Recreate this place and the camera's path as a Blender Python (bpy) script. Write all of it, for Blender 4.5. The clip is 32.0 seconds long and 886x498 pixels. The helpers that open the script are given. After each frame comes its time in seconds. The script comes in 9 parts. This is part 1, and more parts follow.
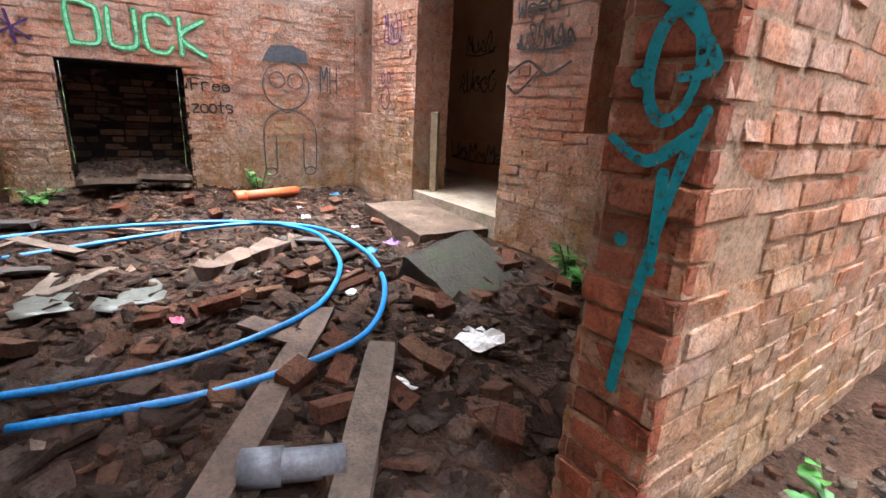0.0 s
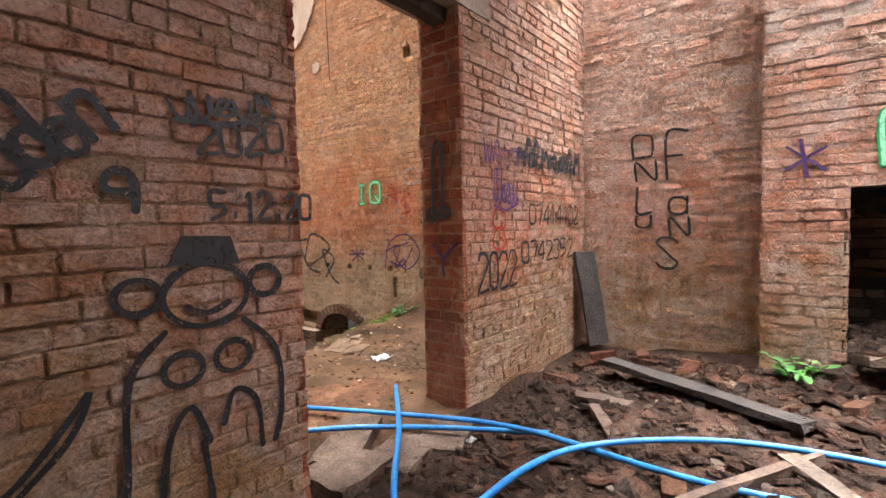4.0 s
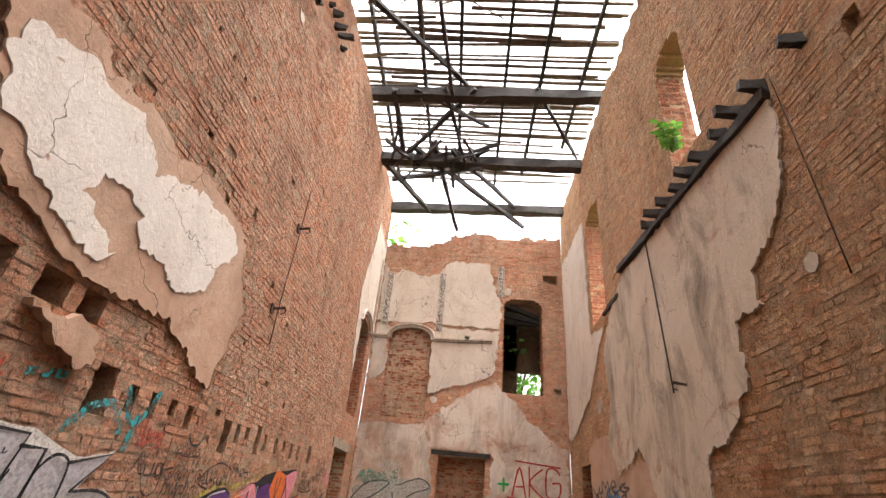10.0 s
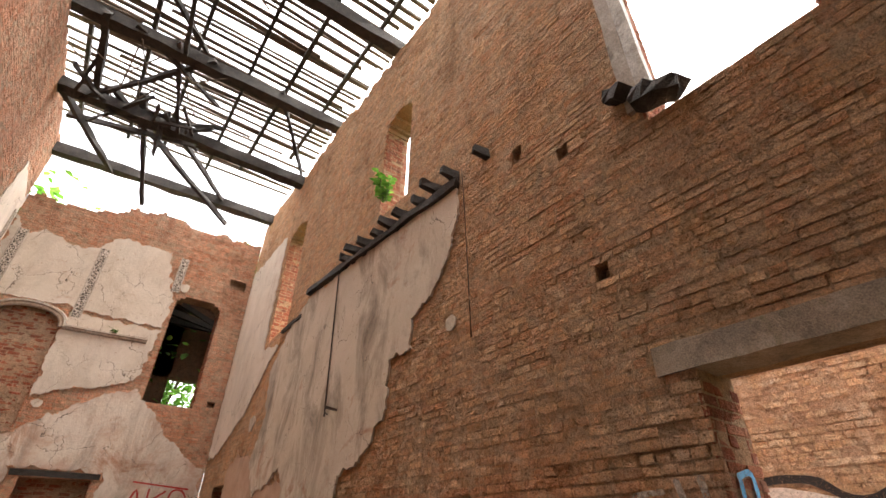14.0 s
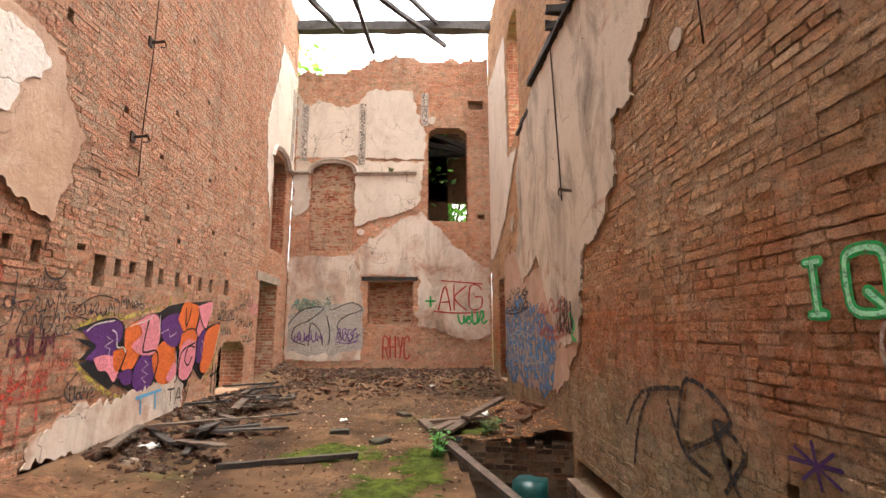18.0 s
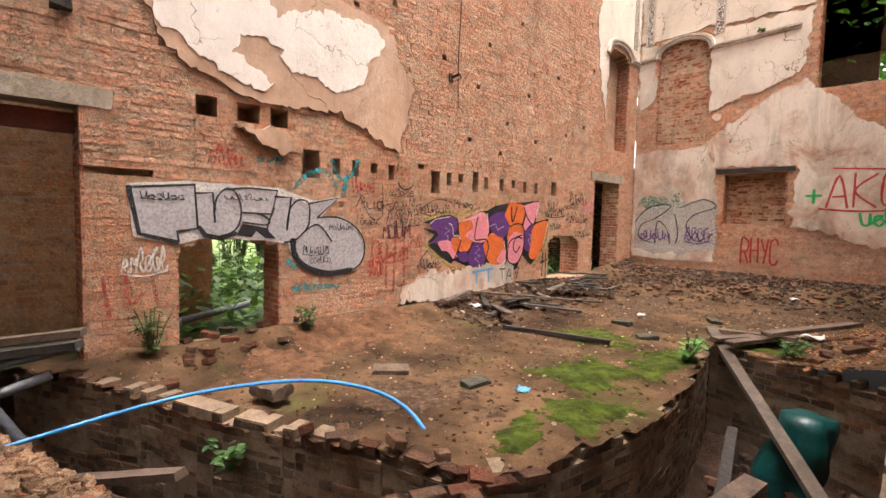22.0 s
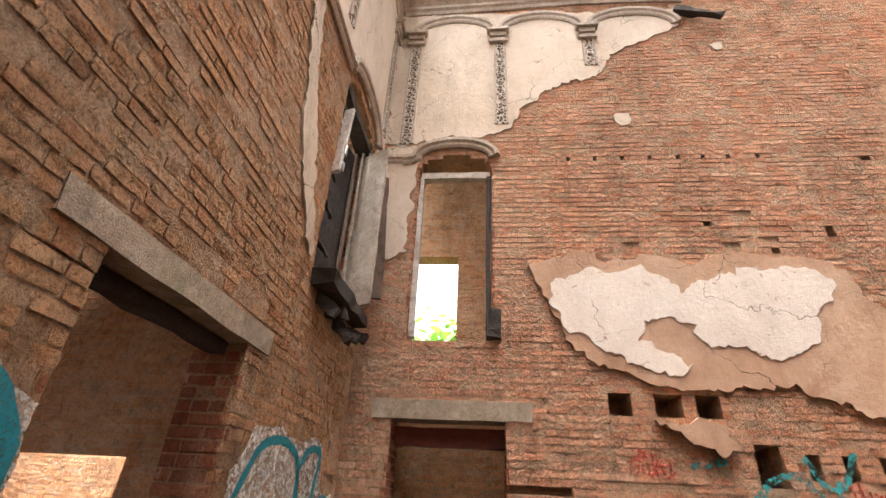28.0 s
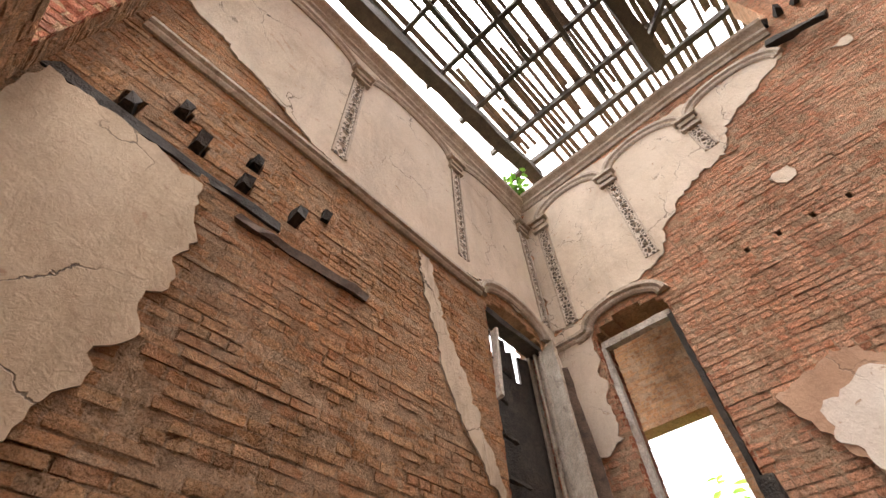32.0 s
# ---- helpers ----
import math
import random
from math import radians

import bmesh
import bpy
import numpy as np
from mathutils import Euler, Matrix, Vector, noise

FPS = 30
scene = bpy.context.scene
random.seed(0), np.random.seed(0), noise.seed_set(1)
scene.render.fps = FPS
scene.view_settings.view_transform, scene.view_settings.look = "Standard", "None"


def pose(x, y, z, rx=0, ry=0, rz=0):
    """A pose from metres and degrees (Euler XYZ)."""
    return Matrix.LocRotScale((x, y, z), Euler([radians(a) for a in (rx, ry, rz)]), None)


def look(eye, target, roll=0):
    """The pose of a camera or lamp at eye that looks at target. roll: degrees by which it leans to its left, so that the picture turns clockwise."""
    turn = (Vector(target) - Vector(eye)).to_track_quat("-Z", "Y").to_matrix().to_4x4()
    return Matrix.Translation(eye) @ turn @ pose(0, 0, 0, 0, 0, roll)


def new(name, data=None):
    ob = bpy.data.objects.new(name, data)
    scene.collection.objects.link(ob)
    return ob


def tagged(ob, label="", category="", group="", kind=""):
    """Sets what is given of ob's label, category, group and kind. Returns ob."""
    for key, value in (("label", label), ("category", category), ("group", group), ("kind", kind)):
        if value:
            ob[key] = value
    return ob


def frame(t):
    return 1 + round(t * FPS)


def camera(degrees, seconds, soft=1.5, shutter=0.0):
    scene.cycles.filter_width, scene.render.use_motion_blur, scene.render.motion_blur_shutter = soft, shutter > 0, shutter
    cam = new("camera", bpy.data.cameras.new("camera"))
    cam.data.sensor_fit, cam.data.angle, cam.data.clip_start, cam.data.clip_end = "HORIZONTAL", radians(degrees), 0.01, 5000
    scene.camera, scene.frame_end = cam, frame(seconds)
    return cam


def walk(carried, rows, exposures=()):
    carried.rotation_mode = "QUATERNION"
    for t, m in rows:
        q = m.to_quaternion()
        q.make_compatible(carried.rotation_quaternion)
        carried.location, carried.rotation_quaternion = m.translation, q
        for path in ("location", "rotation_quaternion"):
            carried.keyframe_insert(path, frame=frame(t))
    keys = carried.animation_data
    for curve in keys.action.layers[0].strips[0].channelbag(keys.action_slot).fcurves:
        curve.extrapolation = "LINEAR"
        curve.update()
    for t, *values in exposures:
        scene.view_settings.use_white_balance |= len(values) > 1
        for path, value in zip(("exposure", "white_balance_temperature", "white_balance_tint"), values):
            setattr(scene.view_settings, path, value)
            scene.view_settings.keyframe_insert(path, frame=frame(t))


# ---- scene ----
cam = camera(87.26, 32.0)
# seconds, eye x y z, heading (left of +y), pitch, roll
ROWS = [
    (0.0, -0.503, -2.157, 1.201, -125.18, -16.84, 3.19),
    (0.5, -0.208, -2.346, 1.246, -113.70, -12.94, 0.77),
    (1.0, 0.114, -2.508, 1.472, -101.34, -7.80, -1.61),
    (1.5, 0.178, -2.463, 1.579, -89.85, -2.41, -2.50),
    (2.0, 0.173, -2.466, 1.581, -81.20, -0.50, -1.46),
    (2.5, 0.248, -2.426, 1.524, -71.99, -0.54, -0.12),
    (3.0, 0.418, -2.301, 1.426, -62.19, -1.85, 0.21),
    (3.5, 0.745, -1.964, 1.267, -53.76, -2.86, -0.14),
    (5.5, 2.219, -0.360, 1.278, -48.96, -3.07, -2.63),
    (6.0, 2.497, -0.074, 1.273, -39.47, -1.85, -3.52),
    (6.5, 2.690, 0.297, 1.274, -26.47, -1.00, -4.13),
    (7.0, 2.903, 0.764, 1.247, -12.23, 0.16, -4.09),
    (7.5, 3.052, 1.014, 1.493, -6.54, 1.87, -2.74),
    (8.0, 3.025, 1.112, 1.584, -1.51, 5.46, -0.93),
    (8.5, 2.943, 1.149, 1.635, 3.10, 11.52, 1.73),
    (9.0, 2.975, 1.134, 1.685, 6.59, 18.71, 4.14),
    (9.5, 2.972, 1.129, 1.704, 7.35, 24.10, 5.52),
    (10.0, 2.955, 1.115, 1.738, 4.07, 28.69, 5.40),
    (10.5, 2.946, 1.093, 1.787, -1.46, 31.71, 5.31),
    (11.0, 2.947, 1.095, 1.799, -6.81, 32.78, 6.55),
    (11.5, 2.938, 1.094, 1.797, -10.25, 34.25, 6.85),
    (12.0, 2.925, 1.074, 1.793, -15.42, 35.49, 7.88),
    (12.5, 2.942, 1.062, 1.790, -21.26, 35.51, 8.00),
    (13.0, 2.962, 1.030, 1.783, -27.93, 35.73, 4.58),
    (13.5, 2.990, 1.028, 1.787, -34.94, 34.37, 1.83),
    (15.5, 2.844, 0.968, 1.749, -31.47, 19.49, -1.01),
    (16.0, 2.991, 1.155, 1.691, -19.75, 14.66, -0.44),
    (16.5, 2.988, 1.226, 1.629, -11.25, 13.50, 0.11),
    (17.0, 3.254, 1.322, 1.652, -3.21, 11.74, 0.54),
    (17.5, 3.583, 1.363, 1.575, -3.03, 10.66, 0.15),
    (18.0, 3.903, 1.503, 1.551, -2.70, 9.74, -0.09),
    (18.5, 4.295, 1.535, 1.519, -1.84, 8.54, 0.14),
    (19.0, 4.745, 1.553, 1.554, 2.64, 5.26, 0.86),
    (19.5, 5.173, 1.701, 1.525, 10.03, 2.75, 1.05),
    (20.0, 5.492, 1.756, 1.539, 19.39, 1.19, 0.18),
    (20.5, 5.918, 1.759, 1.546, 29.44, -0.28, 0.21),
    (21.0, 6.047, 1.748, 1.563, 33.84, -1.89, 0.46),
    (21.5, 6.063, 1.733, 1.573, 39.10, -3.08, 0.95),
    (22.0, 5.950, 1.731, 1.592, 45.81, -3.52, 1.36),
    (22.5, 5.768, 1.710, 1.642, 52.89, -2.31, 1.09),
    (23.0, 5.691, 1.700, 1.696, 57.84, -0.38, 0.54),
    (23.5, 5.668, 1.704, 1.726, 63.15, 2.64, 0.29),
    (24.0, 5.664, 1.694, 1.777, 69.60, 6.72, 0.34),
    (24.5, 5.637, 1.608, 1.799, 76.42, 12.91, 0.77),
    (25.0, 5.588, 1.552, 1.815, 83.91, 19.78, 1.55),
    (25.5, 5.582, 1.560, 1.853, 90.51, 26.28, 2.03),
    (27.5, 5.382, 1.951, 1.802, 94.21, 28.48, 2.84),
    (28.0, 5.207, 2.196, 1.858, 96.28, 28.84, 3.01),
    (28.5, 5.044, 2.499, 1.959, 99.26, 30.31, 2.99),
    (29.0, 5.077, 2.623, 2.018, 102.91, 33.11, 2.65),
    (29.5, 5.091, 2.657, 2.046, 106.74, 36.56, 1.71),
    (30.0, 5.104, 2.770, 2.047, 111.39, 40.20, -0.06),
    (30.5, 5.083, 2.742, 2.054, 115.19, 44.20, -3.04),
    (31.0, 5.059, 2.889, 2.113, 121.77, 47.26, -4.02),
    (31.5, 5.067, 2.952, 2.106, 127.35, 49.63, -3.63),
    (32.0, 5.075, 2.991, 2.105, 130.77, 50.41, -2.95),
]


def carried_pose(x, y, z, yaw, pitch, roll):
    a, b = radians(yaw), radians(pitch)
    way = Vector((-math.sin(a) * math.cos(b), math.cos(a) * math.cos(b), math.sin(b)))
    return look(Vector((x, y, z)), Vector((x, y, z)) + way, roll)


STOPS_UP = 0.25
EXPOSURES = [(0.0, 3.9, 5800, 9), (0.6, 3.95, 5800, 9), (1.5, 4.25, 5900, 9), (3.5, 4.25, 6200, 10), (5.5, 4.7, 5850, 10), (6.2, 4.7, 5750, 10), (7.0, 3.75, 5750, 9), (8.0, 3.62, 6000, 10), (9.0, 3.35, 6350, 10), (11.0, 3.0, 6700, 11), (16.0, 2.9, 6850, 11), (18.0, 3.4, 6650, 11), (20.0, 3.65, 6600, 11), (21.2, 3.5, 6650, 11), (22.0, 3.5, 6650, 11), (24.0, 3.45, 6750, 11), (28.0, 3.3, 6850, 12), (32.0, 3.0, 7000, 13)]
walk(cam, [(r[0], carried_pose(*r[1:])) for r in ROWS], [(t, e + STOPS_UP, k, g) for t, e, k, g in EXPOSURES])

# ---- daylight: bright overcast sky, one wide soft sun ----
world = bpy.data.worlds.new("overcast_sky")
scene.world = world
world.use_nodes = True
wn, wl = world.node_tree.nodes, world.node_tree.links
sky = wn.new("ShaderNodeTexSky")
sky.sky_type = "NISHITA"
sky.sun_disc = False
sky.sun_elevation, sky.sun_rotation = radians(82), radians(104)
sky.air_density, sky.dust_density, sky.ozone_density = 1.0, 6.0, 0.4
pale = wn.new("ShaderNodeHueSaturation")
pale.inputs["Saturation"].default_value = 0.25
wl.new(sky.outputs["Color"], pale.inputs["Color"])
wl.new(pale.outputs["Color"], wn["Background"].inputs["Color"])
wn["Background"].inputs["Strength"].default_value = 0.15
sun = new("sun", bpy.data.lights.new("sun", "SUN"))
sun.data.energy, sun.data.angle, sun.data.color = 1.0, radians(40), (1.0, 0.95, 0.88)
sun.matrix_world = look((6.5, 5.0, 30.0), (2.5, 6.0, 0.0))

# ---- materials ----
def material(name, rough=0.9, metal=0.0):
    m = bpy.data.materials.new(name)
    m.use_nodes = True
    b = m.node_tree.nodes["Principled BSDF"]
    b.inputs["Roughness"].default_value, b.inputs["Metallic"].default_value = rough, metal
    if rough > 0.92:
        b.inputs["Specular IOR Level"].default_value = 0.12
    return m, m.node_tree.nodes, m.node_tree.links, b


def noise_node(n, l, scale, detail=4.0, rough=0.6, vec=None, dist=0.0):
    t = n.new("ShaderNodeTexNoise")
    t.inputs["Scale"].default_value, t.inputs["Detail"].default_value = scale, detail
    t.inputs["Roughness"].default_value, t.inputs["Distortion"].default_value = rough, dist
    if vec:
        l.new(vec, t.inputs["Vector"])
    return t.outputs["Fac"]


def ramp(n, l, fac, stops):
    r = n.new("ShaderNodeValToRGB")
    e = r.color_ramp.elements
    while len(e) < len(stops):
        e.new(0.5)
    for el, (p, c) in zip(e, stops):
        el.position, el.color = p, (*c, 1)
    l.new(fac, r.inputs["Fac"])
    return r.outputs["Color"]


def blend(n, l, fac, a, b, kind="MIX"):
    m = n.new("ShaderNodeMix")
    m.data_type, m.blend_type = "RGBA", kind
    for sock, v in ((m.inputs["Factor"], fac), (m.inputs["A"], a), (m.inputs["B"], b)):
        if isinstance(v, (int, float)):
            sock.default_value = v
        elif isinstance(v, tuple):
            sock.default_value = (*v, 1)
        else:
            l.new(v, sock)
    return m.outputs["Result"]


def bump(n, l, b, height, strength=0.5, dist=0.01):
    k = n.new("ShaderNodeBump")
    k.inputs["Strength"].default_value, k.inputs["Distance"].default_value = strength, dist
    l.new(height, k.inputs["Height"])
    l.new(k.outputs["Normal"], b.inputs["Normal"])


def step(n, l, fac, a, b):
    r = n.new("ShaderNodeMapRange")
    r.inputs["From Min"].default_value, r.inputs["From Max"].default_value = a, b
    l.new(fac, r.inputs["Value"])
    return r.outputs["Result"]


def world_pos(n):
    return n.new("ShaderNodeNewGeometry").outputs["Position"]


def surface(name, stops, scale=6.0, fine=60.0, rough=0.9, bumpy=0.5, depth=0.01, metal=0.0, stain=None, stain_scale=1.2, stain_lo=0.55):
    """A weathered surface: colours from a broad noise, a fine grain, an optional second stain."""
    m, n, l, b = material(name, rough, metal)
    p = world_pos(n)
    c = ramp(n, l, noise_node(n, l, scale, 6, 0.65, p), stops)
    grain = noise_node(n, l, fine, 3, 0.6, p)
    c = blend(n, l, 0.6, c, ramp(n, l, grain, [(0.3, (0.3, 0.3, 0.3)), (0.62, (1, 1, 1))]), "MULTIPLY")
    c = blend(n, l, 0.5, c, ramp(n, l, noise_node(n, l, scale * 4.3, 6, 0.75, p, 0.4), [(0.34, (0.45, 0.43, 0.42)), (0.5, (1, 1, 1)), (0.68, (1.25, 1.2, 1.15))]), "MULTIPLY")
    if stain:
        c = blend(n, l, step(n, l, noise_node(n, l, stain_scale, 5, 0.7, p, 0.6), stain_lo, stain_lo + 0.12), c, stain)
    l.new(c, b.inputs["Base Color"])
    bump(n, l, b, grain, bumpy, depth)
    return m


def brick_material(name, stops, single=False, lime=(0.54, 0.4, 0.28), lime_lo=0.46, zones=(), smear_amount=0.6):
    """Bricks that differ one by one, with limewash and mortar smears, soot, spalls and grain. zones: (axis, lo, hi, colour, amount)."""
    m, n, l, b = material(name, 0.93)
    p = world_pos(n)
    rnd = n.new("ShaderNodeObjectInfo").outputs["Random"] if single else n.new("ShaderNodeNewGeometry").outputs["Random Per Island"]
    c = ramp(n, l, rnd, stops)
    broad = noise_node(n, l, 0.55, 5, 0.65, p)
    c = blend(n, l, 0.6, c, ramp(n, l, broad, [(0.3, (0.5, 0.42, 0.37)), (0.47, (1, 1, 1)), (0.66, (1.0, 0.79, 0.66))]), "MULTIPLY")
    blot = noise_node(n, l, 5.5, 8, 0.8, p, 0.9)
    c = blend(n, l, 0.95, c, ramp(n, l, blot, [(0.3, (0.45, 0.37, 0.33)), (0.45, (0.97, 0.95, 0.93)), (0.68, (1.3, 1.1, 0.98))]), "MULTIPLY")
    for axis, lo, hi, col, amount in zones:
        sep = n.new("ShaderNodeSeparateXYZ")
        l.new(p, sep.inputs[0])
        wob = n.new("ShaderNodeMath")
        wob.operation = "MULTIPLY_ADD"
        l.new(noise_node(n, l, 0.8, 5, 0.65, p), wob.inputs[0])
        wob.inputs[1].default_value = 2.2
        l.new(sep.outputs[axis], wob.inputs[2])
        k = n.new("ShaderNodeMath")
        k.operation = "MULTIPLY"
        l.new(step(n, l, wob.outputs[0], lo, hi), k.inputs[0])
        k.inputs[1].default_value = amount
        c = blend(n, l, k.outputs[0], c, blend(n, l, 0.85, c, col, "MULTIPLY"))
    smear = n.new("ShaderNodeMath")
    smear.operation = "MULTIPLY"
    l.new(step(n, l, noise_node(n, l, 2.2, 9, 0.82, p, 0.7), lime_lo, lime_lo + 0.2), smear.inputs[0])
    smear.inputs[1].default_value = smear_amount
    c = blend(n, l, smear.outputs[0], c, lime)
    # dark soot and algae runs
    run = n.new("ShaderNodeMapping")
    run.inputs["Scale"].default_value = (1.6, 1.6, 0.28)
    l.new(p, run.inputs["Vector"])
    c = blend(n, l, 0.5, c, ramp(n, l, noise_node(n, l, 1.3, 7, 0.7, run.outputs[0], 0.4), [(0.3, (0.42, 0.37, 0.33)), (0.46, (1, 1, 1))]), "MULTIPLY")
    pale = n.new("ShaderNodeMath")
    pale.operation = "MULTIPLY"
    l.new(step(n, l, noise_node(n, l, 0.9, 8, 0.72, run.outputs[0], 0.3), 0.54, 0.7), pale.inputs[0])
    pale.inputs[1].default_value = 0.55
    c = blend(n, l, pale.outputs[0], c, lime)
    pits = noise_node(n, l, 17, 8, 0.82, p, 0.8)
    c = blend(n, l, 0.62, c, ramp(n, l, pits, [(0.36, (0.1, 0.08, 0.07)), (0.42, (0.7, 0.66, 0.62)), (0.49, (1.05, 1.05, 1.05)), (0.57, (1.08, 1.06, 1.04)), (0.64, (1.5, 1.4, 1.3))]), "MULTIPLY")
    grain = noise_node(n, l, 85, 5, 0.7, p)
    c = blend(n, l, 0.6, c, ramp(n, l, grain, [(0.34, (0.3, 0.26, 0.25)), (0.5, (1, 1, 1)), (0.66, (1.2, 1.17, 1.15))]), "MULTIPLY")
    l.new(c, b.inputs["Base Color"])
    mixh = n.new("ShaderNodeMath")
    mixh.operation = "ADD"
    l.new(noise_node(n, l, 26, 7, 0.75, p, 0.3), mixh.inputs[0])
    l.new(pits, mixh.inputs[1])
    bump(n, l, b, mixh.outputs[0], 1.0, 0.034)
    return m


def toned(stops, k):
    return [(p, tuple(min(0.75, v * q) for v, q in zip(c, k))) for p, c in stops]


def calmed(stops, k, scale=(1.0, 1.0, 1.0)):
    """Draws the colours of a ramp towards their mean."""
    mean = [sum(c[i] for _, c in stops) / len(stops) for i in range(3)]
    return [(p, tuple((v + (a - v) * k) * q for v, a, q in zip(c, mean, scale))) for p, c in stops]


BUFF = calmed([(0.0, (0.42, 0.24, 0.15)), (0.2, (0.52, 0.35, 0.22)), (0.45, (0.6, 0.44, 0.28)), (0.65, (0.64, 0.49, 0.33)), (0.8, (0.5, 0.26, 0.14)), (0.92, (0.68, 0.57, 0.42)), (1.0, (0.3, 0.2, 0.14))], 0.4, (0.99, 0.89, 0.79))
ORANGE = calmed([(0.0, (0.44, 0.23, 0.155)), (0.2, (0.54, 0.33, 0.23)), (0.45, (0.6, 0.41, 0.3)), (0.65, (0.63, 0.46, 0.35)), (0.8, (0.5, 0.22, 0.13)), (0.92, (0.7, 0.57, 0.46)), (1.0, (0.34, 0.2, 0.14))], 0.4, (1.02, 0.885, 0.82))
REDS = [(0.0, (0.25, 0.085, 0.052)), (0.3, (0.38, 0.14, 0.083)), (0.55, (0.43, 0.195, 0.12)), (0.8, (0.34, 0.12, 0.073)), (1.0, (0.25, 0.12, 0.08))]
PALE = calmed([(0.0, (0.529, 0.264, 0.168)), (0.25, (0.609, 0.363, 0.252)), (0.55, (0.667, 0.462, 0.336)), (0.8, (0.644, 0.473, 0.357)), (0.93, (0.575, 0.286, 0.179)), (1.0, (0.414, 0.264, 0.189))], 0.4, (1.0, 0.95, 0.93))
ROOM_ZONES = ((2, 3.7, 2.6, (0.86, 0.6, 0.48), 0.75), (2, 2.5, 1.65, (0.6, 0.86, 0.62), 0.85))
EAST_ZONES = ((2, 3.6, 2.7, (0.8, 0.42, 0.3), 0.85), (2, 2.45, 1.6, (0.74, 1.6, 2.1), 0.9))
M_WEST = brick_material("brick_west", ORANGE)
M_EAST = brick_material("brick_east", BUFF, zones=EAST_ZONES)
M_END = brick_material("brick_end", ORANGE)
# BUFF made paler and bluer: the outer wall's overexposed look put into its colour
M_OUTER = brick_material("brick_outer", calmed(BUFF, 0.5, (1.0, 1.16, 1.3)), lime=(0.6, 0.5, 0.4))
NEARS = toned(BUFF, (0.9, 0.84, 0.8))
M_NEAR = brick_material("brick_near", NEARS)
M_ROOM = brick_material("brick_room", PALE, lime=(0.66, 0.53, 0.45), lime_lo=0.42, zones=ROOM_ZONES)
M_RED = brick_material("brick_red", REDS, lime=(0.5, 0.33, 0.23), lime_lo=0.52, smear_amount=0.55)
# dark brick of trench and culvert; behind openings it stands in for shade
M_DARKB = brick_material("brick_dark", [(0.0, (0.06, 0.045, 0.036)), (0.5, (0.13, 0.088, 0.062)), (1.0, (0.22, 0.14, 0.095))], lime=(0.16, 0.14, 0.1), lime_lo=0.62)
M_MORTAR = brick_material("lime_mortar", [(0.0, (0.38, 0.26, 0.18)), (1.0, (0.5, 0.37, 0.265))])
M_MORTAR_EAST = brick_material("lime_mortar_stained", [(0.0, (0.38, 0.25, 0.15)), (1.0, (0.48, 0.34, 0.21))], zones=EAST_ZONES)
M_MORTAR_ROOM = brick_material("lime_mortar_pale", [(0.0, (0.52, 0.39, 0.3)), (1.0, (0.62, 0.48, 0.39))], lime=(0.66, 0.53, 0.45), lime_lo=0.42, zones=ROOM_ZONES)
M_MORTAR_MID = brick_material("weathered_mortar", [(0.0, (0.36, 0.24, 0.15)), (1.0, (0.48, 0.34, 0.23))])
# darker mortar for trench brick and the wall behind the far east doorway
M_MORTAR_DARK = surface("dark_mortar", [(0.3, (0.14, 0.1, 0.07)), (0.7, (0.28, 0.2, 0.14))], 3, 90, 0.95, 0.6, 0.01)
